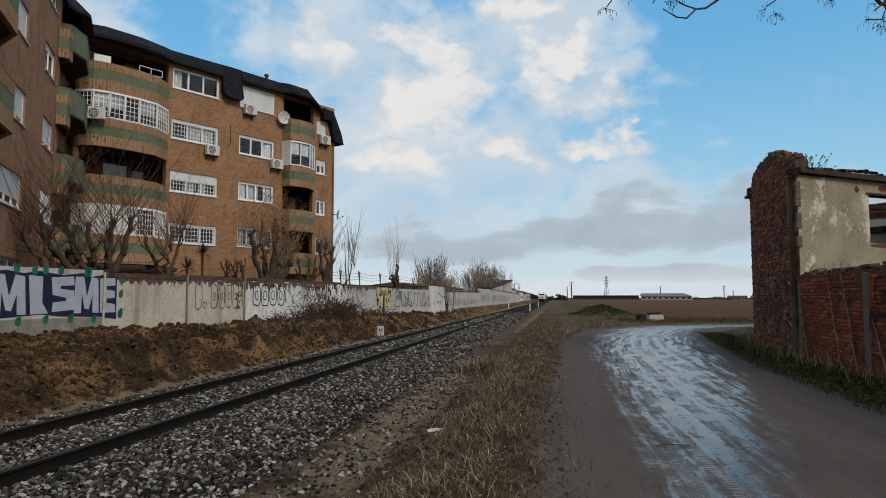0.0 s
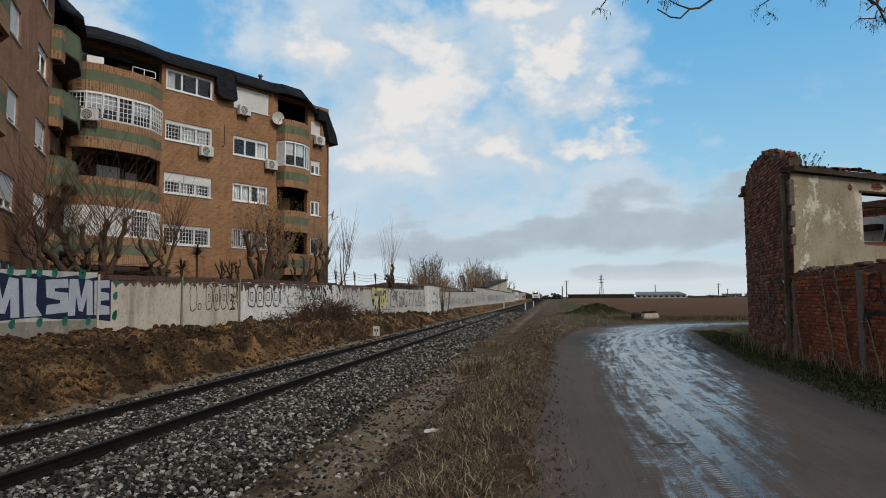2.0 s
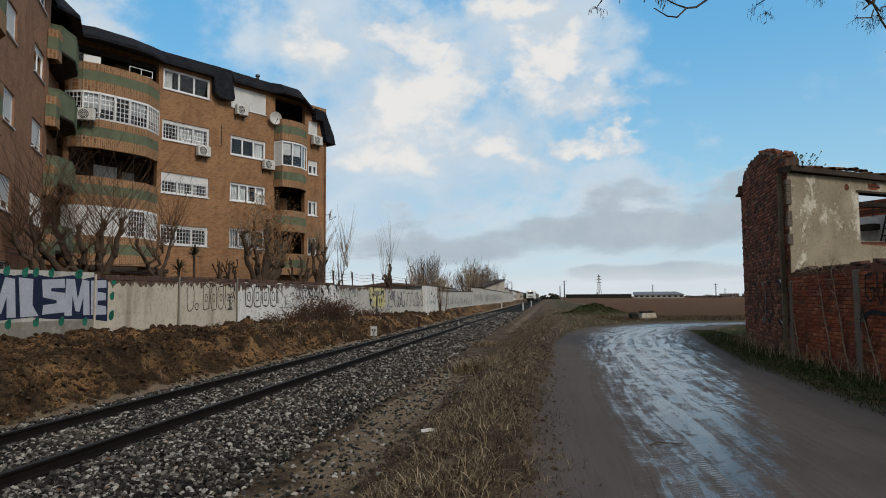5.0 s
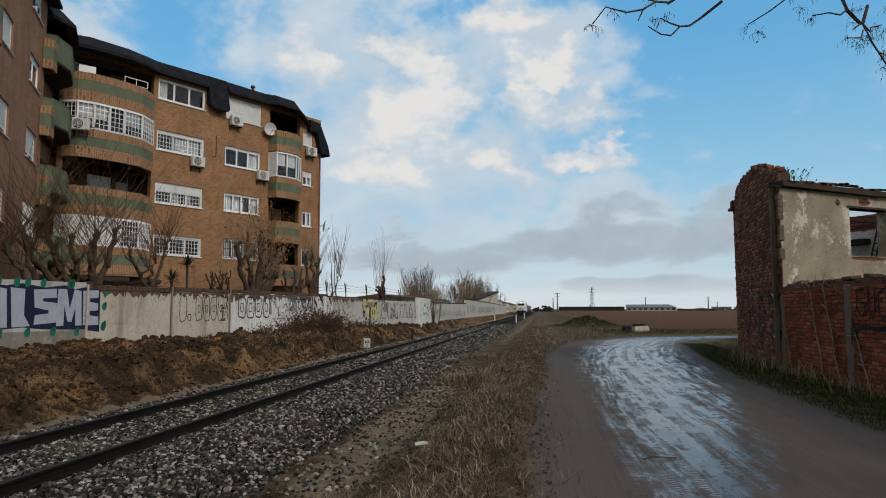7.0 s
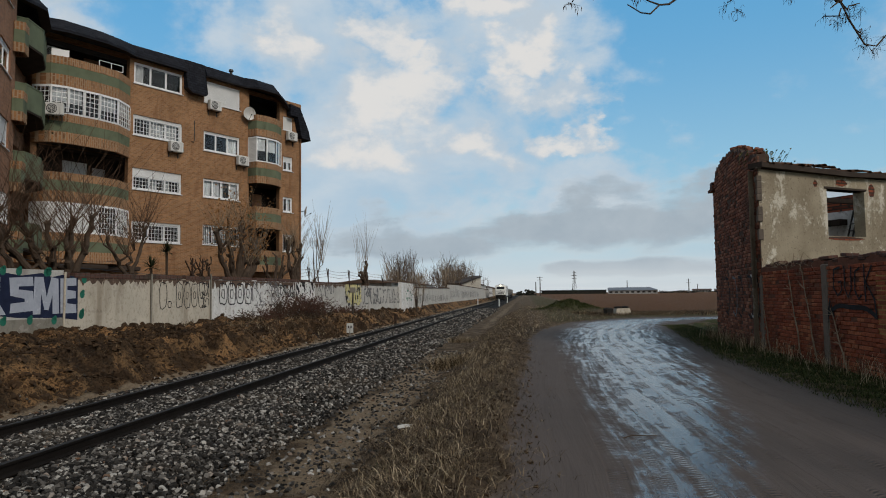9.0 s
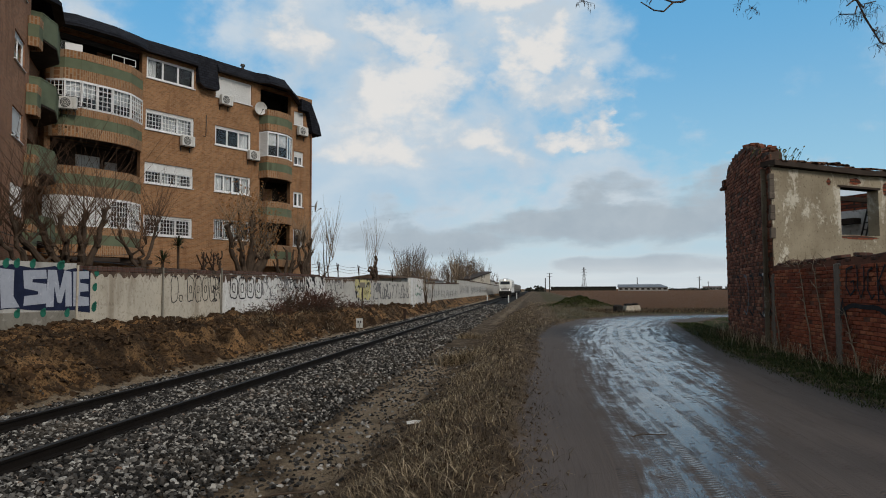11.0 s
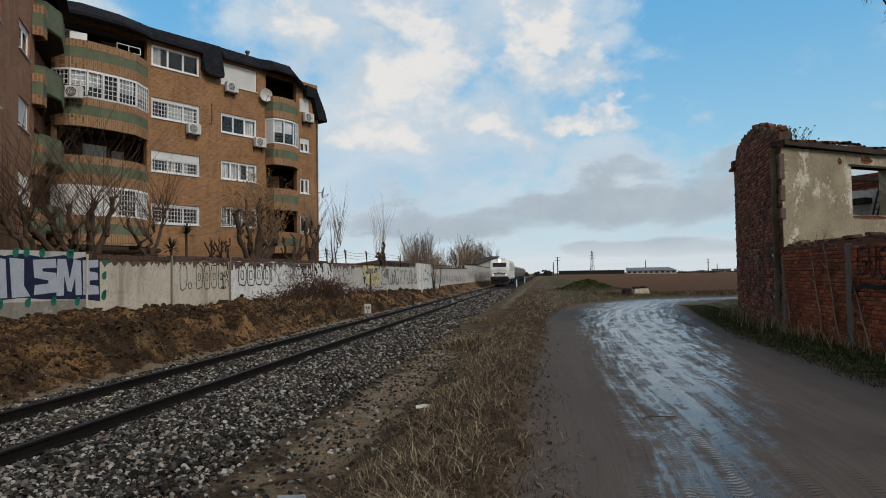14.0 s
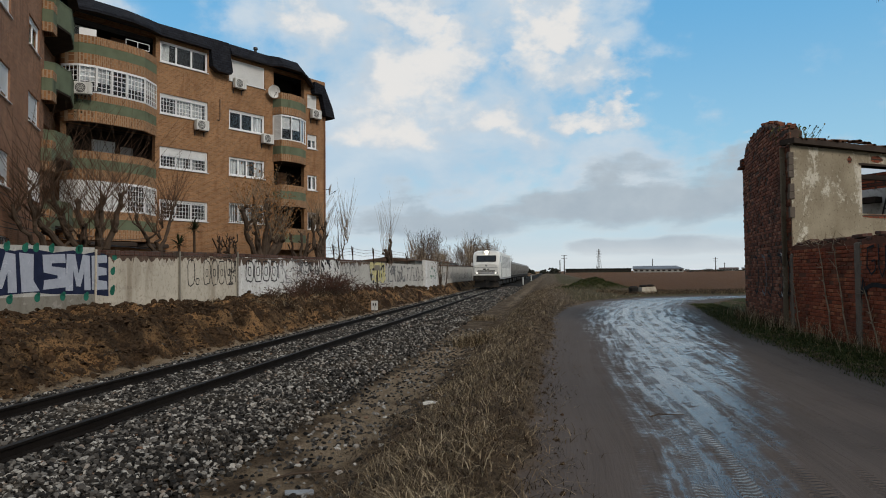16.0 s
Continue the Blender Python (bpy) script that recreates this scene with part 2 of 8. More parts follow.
def plain(name, colour, rough=0.7, vary=0.25, scale=3.0, grain=40.0, relief=0.15, metal=0.0, dirt=None, streak=None, spec=None):
    """Painted or raw surface: colour varied at two scales, fine relief, and optional dirt."""
    mt, nt, b = nodes_of(name)
    dark = tuple(c * (1 - vary) for c in colour)
    light = tuple(min(1, c * (1 + vary * 0.6)) for c in colour)
    col = ramp(nt, noise_out(nt, scale, 5.0), [(0.3, dark), (0.7, light)])
    small = noise_out(nt, grain, 3.0)
    col = mixed(nt, step(nt, small, 0.35, 0.75, 0.0, 0.35), col, dark)
    if dirt:
        mask = noise_out(nt, scale * 0.6, 6.0, 0.65, streak, 0.5)
        col = mixed(nt, step(nt, mask, 0.5, 0.72, 0.0, 0.85), col, dirt)
    link(nt, col, b.inputs["Base Color"])
    link(nt, step(nt, small, 0.2, 0.8, max(0, rough - 0.12), min(1, rough + 0.12)), b.inputs["Roughness"])
    b.inputs["Metallic"].default_value = metal
    b.inputs["Specular IOR Level"].default_value = spec if spec is not None else 0.5 if rough < 0.6 else 0.10
    if relief:
        bump(nt, b, small, relief, 0.01)
    return mt


def brickwork(name, c1, c2, mortar, width=0.25, row=0.065, gap=0.012, dirt=None, vertical=False, swap=True, relief=0.5, streaky=False, blotch=(0.75, 1.15)):
    """Laid brick: courses run level along local x (or y where swap says so)."""
    mt, nt, b = nodes_of(name)
    tc = nt.nodes.new("ShaderNodeTexCoord")
    sp = nt.nodes.new("ShaderNodeSeparateXYZ")
    link(nt, tc.outputs["Object"], sp.inputs[0])
    cb = nt.nodes.new("ShaderNodeCombineXYZ")
    along = calc(nt, "ADD", sp.outputs[0], sp.outputs[1]) if swap else sp.outputs[0]
    link(nt, sp.outputs[2] if vertical else along, cb.inputs[0])
    link(nt, along if vertical else sp.outputs[2], cb.inputs[1])
    br = nt.nodes.new("ShaderNodeTexBrick")
    link(nt, cb.outputs[0], br.inputs["Vector"])
    br.inputs["Color1"].default_value, br.inputs["Color2"].default_value, br.inputs["Mortar"].default_value = (*c1, 1), (*c2, 1), (*mortar, 1)
    br.inputs["Scale"].default_value = 1.0
    br.inputs["Mortar Size"].default_value, br.inputs["Mortar Smooth"].default_value = gap, 0.15
    br.inputs["Brick Width"].default_value, br.inputs["Row Height"].default_value = width, row
    big = noise_out(nt, 0.7, 6.0, 0.6, None, 0.3)
    tone = ramp(nt, big, [(0.3, (blotch[0],) * 3), (0.7, (blotch[1],) * 3)])
    col = mixed(nt, 1.0, br.outputs[0], tone, "MULTIPLY")
    grit = noise_out(nt, 28.0, 3.0)
    col = mixed(nt, step(nt, grit, 0.45, 0.8, 0.0, 0.4), col, tuple(c * 0.55 for c in c1))
    if dirt:
        mask = noise_out(nt, 3.4 if streaky else 1.1, 9.0, 0.72, (1, 1, 0.14 if streaky else 0.5), 0.6)
        col = mixed(nt, step(nt, mask, 0.50, 0.64, 0.0, 0.55 if streaky else 0.8), col, dirt)
    link(nt, col, b.inputs["Base Color"])
    b.inputs["Roughness"].default_value = 0.88
    b.inputs["Specular IOR Level"].default_value = 0.10
    h = calc(nt, "ADD", calc(nt, "MULTIPLY", br.outputs["Fac"], -1.0), calc(nt, "MULTIPLY", grit, 0.5))
    bump(nt, b, h, relief, 0.012)
    return mt


def clear_glass(name):
    mt, nt, b = nodes_of(name)
    b.inputs["Base Color"].default_value = (0.82, 0.88, 0.92, 1)
    b.inputs["Transmission Weight"].default_value = 1.0
    b.inputs["IOR"].default_value = 1.45
    link(nt, step(nt, noise_out(nt, 2.0, 2.0), 0.3, 0.7, 0.01, 0.06), b.inputs["Roughness"])
    return mt


def lit(name, colour, strength):
    mt, nt, b = nodes_of(name)
    b.inputs["Emission Color"].default_value = (*colour, 1)
    b.inputs["Emission Strength"].default_value = strength
    return mt


BRICK = brickwork("orange_brick", (0.37, 0.195, 0.092), (0.22, 0.108, 0.052), (0.33, 0.220, 0.140), 0.25, 0.072, 0.012, dirt=(0.19, 0.095, 0.05), blotch=(0.80, 1.14), streaky=True)
BRICK_UP = brickwork("soldier_brick", (0.37, 0.185, 0.085), (0.20, 0.098, 0.048), (0.33, 0.235, 0.155), 0.30, 0.105, 0.022, vertical=True, blotch=(0.8, 1.1))
BRICK_BROWN = brickwork("brown_brick", (0.36, 0.180, 0.105), (0.23, 0.112, 0.068), (0.28, 0.185, 0.13), 0.25, 0.072, 0.012, dirt=(0.15, 0.078, 0.05), blotch=(0.8, 1.15), streaky=True)
OLD_BRICK = brickwork("old_red_brick", (0.32, 0.088, 0.044), (0.11, 0.040, 0.028), (0.060, 0.043, 0.035), 0.30, 0.105, 0.022, dirt=(0.040, 0.028, 0.024), relief=1.0, blotch=(0.45, 1.35))
GREEN = plain("green_render", (0.140, 0.165, 0.108), 0.85, 0.22, 1.2, 30, dirt=(0.075, 0.085, 0.055), streak=(2, 2, 0.5))
WHITE = plain("white_frame", (0.78, 0.79, 0.80), 0.45, 0.08, 2.0, 30, 0.05)
SHUTTER = plain("white_shutter", (0.70, 0.71, 0.71), 0.55, 0.10, 1.0, 20, 0.1)
# near-black colour that stands in for the shade of unlit rooms
ROOM_SHADE = plain("room_shade", (0.030, 0.026, 0.024), 0.9, 0.4, 1.0, 12)
CURTAIN = plain("pale_curtain", (0.42, 0.42, 0.42), 0.9, 0.3, 2.5, 20, 0.2)
GLASS = clear_glass("window_glass")
IRON = plain("black_iron", (0.025, 0.025, 0.027), 0.55, 0.3, 5, 60, 0.1)
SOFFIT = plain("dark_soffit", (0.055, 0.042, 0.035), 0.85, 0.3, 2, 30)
METAL = plain("white_enamel", (0.62, 0.62, 0.60), 0.4, 0.12, 3, 50, 0.05, dirt=(0.40, 0.38, 0.34), streak=(3, 3, 0.7))


def slate_material():
    mt, nt, b = nodes_of("dark_slate")
    tc = nt.nodes.new("ShaderNodeTexCoord")
    sp = nt.nodes.new("ShaderNodeSeparateXYZ")
    link(nt, tc.outputs["Object"], sp.inputs[0])
    cb = nt.nodes.new("ShaderNodeCombineXYZ")
    link(nt, sp.outputs[0], cb.inputs[0])
    link(nt, sp.outputs[2], cb.inputs[1])
    br = nt.nodes.new("ShaderNodeTexBrick")
    link(nt, cb.outputs[0], br.inputs["Vector"])
    br.inputs["Color1"].default_value, br.inputs["Color2"].default_value = (0.020, 0.022, 0.030, 1), (0.010, 0.011, 0.016, 1)
    br.inputs["Mortar"].default_value = (0.008, 0.008, 0.010, 1)
    br.inputs["Scale"].default_value, br.inputs["Mortar Size"].default_value = 1.0, 0.02
    br.inputs["Brick Width"].default_value, br.inputs["Row Height"].default_value = 0.32, 0.16
    col = mixed(nt, step(nt, noise_out(nt, 1.5, 5), 0.45, 0.7, 0, 0.35), br.outputs[0], (0.030, 0.031, 0.036))
    link(nt, col, b.inputs["Base Color"])
    b.inputs["Roughness"].default_value = 0.8
    b.inputs["Specular IOR Level"].default_value = 0.12
    bump(nt, b, calc(nt, "MULTIPLY", br.outputs["Fac"], -1.0), 0.8, 0.02)
    return mt


SLATE = slate_material()


# ---- lie of the land: the railway runs straight, 9.45 degrees to the right of +y ----
TH = radians(9.45)
TX, TY = math.sin(TH), math.cos(TH)
TRACK_Q, RAIL_TOP, GAUGE = 6.80, -0.27, 1.74


def along(s, q, z=0.0):
    """World place s metres along the railway and q metres to its left, from the camera's foot."""
    return (s * TX - q * TY, s * TY + q * TX, z)


def ease(v, lo, hi):
    t = min(1.0, max(0.0, (v - lo) / (hi - lo)))
    return t * t * (3 - 2 * t)


def eases(v, lo, hi):
    t = np.clip((v - lo) / (hi - lo), 0, 1)
    return t * t * (3 - 2 * t)


def wall_q(s):
    """How far left of the camera's line the boundary wall stands."""
    return np.maximum(11.0, 19.0 - (s - 11.0) * 0.1225)


ROAD = [(1.2, -12, 2.9), (1.9, -4, 2.8), (2.6, 2, 2.7), (3.4, 6, 2.6), (4.15, 11.3, 2.45), (5.3, 17, 2.45), (6.5, 22.5, 2.7), (8.4, 29, 2.9), (11.0, 35.0, 3.1),
        (14.5, 39.3, 2.7), (19.5, 41.0, 1.9), (28, 42.2, 1.7), (45, 43.5, 1.6), (80, 46, 1.6)]


def road_fields(X, Y):
    """Side distance from the road's middle (left minus), run along it and half its width, for arrays of places."""
    best = np.full(X.shape, 1e9)
    side, run, half = np.zeros(X.shape), np.zeros(X.shape), np.ones(X.shape)
    done = 0.0
    for (x0, y0, h0), (x1, y1, h1) in zip(ROAD, ROAD[1:]):
        length = math.hypot(x1 - x0, y1 - y0)
        ux, uy = (x1 - x0) / length, (y1 - y0) / length
        t = np.clip(((X - x0) * ux + (Y - y0) * uy) / length, 0, 1)
        px, py = X - (x0 + ux * t * length), Y - (y0 + uy * t * length)
        d = np.hypot(px, py)
        near = d < best
        best = np.where(near, d, best)
        side = np.where(near, np.sign(px * uy - py * ux) * d, side)
        run = np.where(near, done + t * length, run)
        half = np.where(near, h0 + (h1 - h0) * t, half)
        done += length
    return side, run, half


def waves(X, Y, scale, seed, octaves=4):
    """Cheap smooth roughness from summed sines."""
    r = random.Random(seed)
    out = np.zeros(X.shape)
    amp = 1.0
    for o in range(octaves):
        for _ in range(4):
            a, p = r.uniform(0, 6.283), r.uniform(0, 6.283)
            k = 2 ** o * r.uniform(0.8, 1.25) / scale * 6.283
            out += amp * np.sin((X * math.cos(a) + Y * math.sin(a)) * k + p)
        amp *= 0.55
    return out * 0.25


def land(X, Y):
    """Height of the ground, and the masks of what lies on it."""
    s, q = X * TX + Y * TY, -(X * TY - Y * TX)
    qw = wall_q(s)
    n1, n2, n3 = waves(X, Y, 5.0, 1), waves(X, Y, 1.4, 2), waves(X, Y, 0.5, 3, 3)
    # right of the line: level; a shallow fall to the foot of the ballast
    z = -0.60 * eases(q, 0.3 + n1 * 0.12, 2.6 + n1 * 0.2)
    z += (0.13 + 0.05 * n2) * eases(q, 0.0, 0.7) * (1 - eases(q, 0.9, 2.2))          # low rough bank of the verge
    # ballast bed
    bed = eases(q, 3.25, 4.75) * (1 - eases(q, 8.5, 9.2))
    z = z * (1 - bed) + (RAIL_TOP - 0.20) * bed
    # cut bank up to the wall
    foot = 9.5 + n1 * 0.18
    rise = eases(q, foot, foot + 1.9 + 0.35 * n1)
    top = 0.28 + 0.12 * n1 + 0.1 * eases(q, 12, 16)
    z = np.where(q > 8.6, z * (1 - rise) + top * rise + rise * (1 - rise) * (0.75 * n1 + 0.75 * n2 - 0.55 * np.abs(waves(X, Y, 1.1, 17, 3))), z)
    z = np.where(q > 9.3, z + 0.13 * n2 * eases(q, 9.3, 10.5) + 0.10 * n3 * eases(q, 9.3, 10.0), z)
    z = np.where(q > qw - 0.6, z + (0.40 - z) * eases(q - qw, -0.6, 0.0), z)
    far = eases(np.hypot(X, Y), 120, 400)
    # road: crowned, rutted
    side, run, half = road_fields(X, Y)
    on = 1 - eases(np.abs(side), half - 0.35, half + 0.25 + 0.2 * n2)
    ruts = sum(np.exp(-((side - c - 0.15 * np.sin(run * 0.21 + c)) / w) ** 2) for c, w in ((-1.15, 0.16), (-0.72, 0.11), (0.35, 0.16), (0.8, 0.12), (1.5, 0.2), (-0.15, 0.10)))
    z = z + on * (-0.035 * ruts - 0.03 + 0.012 * n1)
    verge = (1 - on) * (1 - eases(q, 0.4, 1.5))
    z = z + verge * (0.035 * n2 + 0.02 * n3) * (1 - far)
    # rough grass mound and ploughed field beyond the bend
    z = z + 0.85 * np.exp(-(((X - 14.2) / 1.9) ** 2 + ((Y - 61.5) / 2.2) ** 2)) * (1 + 0.25 * n2)
    field = eases(Y - 0.05 * X, 50, 56) * (1 - eases(q, -9, -5))
    z = z + field * 0.06 * np.sin((X * 0.9 - Y * 0.45) * 3.4) * (1 - eases(Y, 90, 160))
    z = z + far * 0.25 * waves(X, Y, 400, 9, 2) * (1 - eases(np.abs(q - 7), 30, 3))
    return z, s, q, on, side, run, half, field, rise, bed, n1, n2


def ground_z(x, y):
    return float(land(np.array([float(x)]), np.array([float(y)]))[0][0])


def ground_material():
    """Mud, wheel-tracked wet road, ballast grit, dry grass, cut earth and ploughland, blended by what lies where."""
    mt, nt, b = nodes_of("open_ground")

    def att(name):
        n = nt.nodes.new("ShaderNodeAttribute")
        n.attribute_name = name
        return n.outputs["Fac"]

    n_big, n_mid, n_fine = noise_out(nt, 0.35, 6), noise_out(nt, 2.2, 6, 0.6), noise_out(nt, 22, 5, 0.65)
    n_grit = noise_out(nt, 70, 3)

    def soft(v, amount=0.5, lo=0.35, hi=0.65):
        return step(nt, calc(nt, "ADD", v, calc(nt, "MULTIPLY", calc(nt, "SUBTRACT", n_mid, 0.5), amount)), lo, hi)

    # verge and general soil, with dry grass litter
    soil = ramp(nt, n_mid, [(0.3, (0.048, 0.034, 0.023)), (0.5, (0.125, 0.090, 0.059)), (0.72, (0.25, 0.190, 0.125))])
    soil = mixed(nt, step(nt, n_fine, 0.5, 0.66, 0, 0.7), soil, (0.028, 0.019, 0.013))
    sand = ramp(nt, n_fine, [(0.3, (0.17, 0.125, 0.083)), (0.7, (0.36, 0.275, 0.185))])
    col = mixed(nt, soft(att("sand"), 0.7), soil, sand)
    # cut bank: brown to orange clay
    clay = ramp(nt, noise_out(nt, 0.55, 7, 0.62, (1, 1, 0.6), 0.6), [(0.36, (0.026, 0.017, 0.011)), (0.45, (0.085, 0.054, 0.031)), (0.52, (0.20, 0.122, 0.062)), (0.62, (0.38, 0.215, 0.098))])
    clay = mixed(nt, step(nt, n_fine, 0.46, 0.62, 0, 0.85), clay, (0.022, 0.014, 0.010))
    col = mixed(nt, soft(att("bank"), 0.3), col, clay)
    # ballast grit, near-black: shade in the gaps between stones is in its colour
    grit = ramp(nt, n_grit, [(0.3, (0.008, 0.0075, 0.007)), (0.7, (0.040, 0.037, 0.034))])
    col = mixed(nt, soft(att("bed"), 0.25), col, grit)
    plough = ramp(nt, n_fine, [(0.3, (0.085, 0.042, 0.022)), (0.7, (0.165, 0.088, 0.046))])
    plough = mixed(nt, step(nt, n_big, 0.35, 0.65, 0, 0.45), plough, (0.105, 0.060, 0.036))
    col = mixed(nt, soft(att("field"), 0.25), col, plough)
    turf = ramp(nt, n_mid, [(0.3, (0.022, 0.030, 0.010)), (0.7, (0.075, 0.080, 0.028))])
    turf = mixed(nt, step(nt, n_fine, 0.45, 0.7, 0, 0.6), turf, (0.10, 0.085, 0.045))
    col = mixed(nt, soft(att("turf"), 0.6), col, turf)
    # road: trodden mud, wet along the wheel tracks
    tc = nt.nodes.new("ShaderNodeCombineXYZ")
    link(nt, calc(nt, "MULTIPLY", att("side"), 7.0), tc.inputs[0])
    link(nt, calc(nt, "MULTIPLY", att("run"), 0.55), tc.inputs[1])

    def streaks(scale, detail=5.0):
        n = nt.nodes.new("ShaderNodeTexNoise")
        n.inputs["Scale"].default_value, n.inputs["Detail"].default_value, n.inputs["Roughness"].default_value = scale, detail, 0.62
        link(nt, tc.outputs[0], n.inputs["Vector"])
        return n.outputs[0]

    st1 = streaks(0.55)
    tc2 = nt.nodes.new("ShaderNodeCombineXYZ")
    link(nt, calc(nt, "MULTIPLY", att("side"), 26.0), tc2.inputs[0])
    link(nt, calc(nt, "MULTIPLY", att("run"), 1.1), tc2.inputs[1])
    thin = nt.nodes.new("ShaderNodeTexNoise")
    thin.inputs["Scale"].default_value, thin.inputs["Detail"].default_value, thin.inputs["Roughness"].default_value = 0.42, 6.0, 0.66
    link(nt, tc2.outputs[0], thin.inputs["Vector"])
    st2 = thin.outputs[0]
    mud = ramp(nt, st1, [(0.3, (0.088, 0.073, 0.066)), (0.7, (0.104, 0.087, 0.079))])
    mud = mixed(nt, step(nt, n_grit, 0.45, 0.75, 0, 0.12), mud, (0.074, 0.060, 0.053))
    road = soft(att("road"), 0.35)
    col = mixed(nt, road, col, mud)
    # tyre tracks: bands of lugs pressed across the run
    sway = calc(nt, "MULTIPLY", calc(nt, "SINE", calc(nt, "MULTIPLY", att("run"), 0.19)), 0.14)
    lane_side = calc(nt, "ADD", att("side"), sway)
    track = None
    for centre, width in ((-1.62, 0.10), (-1.24, 0.12), (-0.93, 0.08), (-0.42, 0.13), (0.02, 0.09), (0.46, 0.12), (0.86, 0.10), (1.34, 0.13), (1.75, 0.08)):
        band = step(nt, calc(nt, "ABSOLUTE", calc(nt, "SUBTRACT", lane_side, centre)), width, width * 0.75)
        track = band if track is None else calc(nt, "MAXIMUM", track, band)
    lug_phase = calc(nt, "ADD", calc(nt, "MULTIPLY", att("run"), 88.0), calc(nt, "MULTIPLY", calc(nt, "SINE", calc(nt, "MULTIPLY", att("side"), 40.0)), 1.6))
    lugs = calc(nt, "MULTIPLY", calc(nt, "MULTIPLY", calc(nt, "SINE", lug_phase), track), step(nt, noise_out(nt, 0.9, 4), 0.42, 0.58))
    patches, crumbs = noise_out(nt, 2.7, 7, 0.62), noise_out(nt, 11.0, 5, 0.65)
    uneven = calc(nt, "ADD", calc(nt, "MULTIPLY", calc(nt, "SUBTRACT", st1, 0.5), 1.3), calc(nt, "MULTIPLY", calc(nt, "SUBTRACT", st2, 0.5), 1.9))
    uneven = calc(nt, "ADD", uneven, calc(nt, "ADD", calc(nt, "MULTIPLY", calc(nt, "SUBTRACT", patches, 0.5), 1.3), calc(nt, "MULTIPLY", calc(nt, "SUBTRACT", crumbs, 0.5), 1.2)))
    uneven = calc(nt, "ADD", uneven, calc(nt, "MULTIPLY", lugs, 0.16))
    wetness = calc(nt, "ADD", att("wet"), calc(nt, "MULTIPLY", uneven, step(nt, att("wet"), 0.05, 0.6)))
    wet = calc(nt, "MULTIPLY", step(nt, wetness, 0.22, 0.95), road)
    col = mixed(nt, calc(nt, "MULTIPLY", wet, 0.5), col, (0.040, 0.031, 0.026))
    link(nt, col, b.inputs["Base Color"])
    rough = nt.nodes.new("ShaderNodeMix")
    link(nt, wet, rough.inputs[0])
    rough.inputs[2].default_value, rough.inputs[3].default_value = 0.85, 0.13
    link(nt, rough.outputs[0], b.inputs["Roughness"])
    damp = nt.nodes.new("ShaderNodeMix")
    link(nt, wet, damp.inputs[0])
    damp.inputs[2].default_value, damp.inputs[3].default_value = 0.05, 0.5
    link(nt, damp.outputs[0], b.inputs["Specular IOR Level"])
    tread = nt.nodes.new("ShaderNodeMix")
    link(nt, road, tread.inputs[0])
    link(nt, calc(nt, "ADD", calc(nt, "ADD", calc(nt, "MULTIPLY", n_fine, 1.2), calc(nt, "MULTIPLY", n_grit, 0.6)), calc(nt, "MULTIPLY", noise_out(nt, 6.0, 6, 0.7), 2.6)), tread.inputs[2])
    link(nt, calc(nt, "ADD", calc(nt, "ADD", calc(nt, "MULTIPLY", st2, 0.30), calc(nt, "MULTIPLY", crumbs, 0.05)), calc(nt, "ADD", calc(nt, "MULTIPLY", lugs, 0.13), calc(nt, "MULTIPLY", track, -0.10))), tread.inputs[3])
    bump(nt, b, tread.outputs[0], 0.9, 0.07)
    return mt


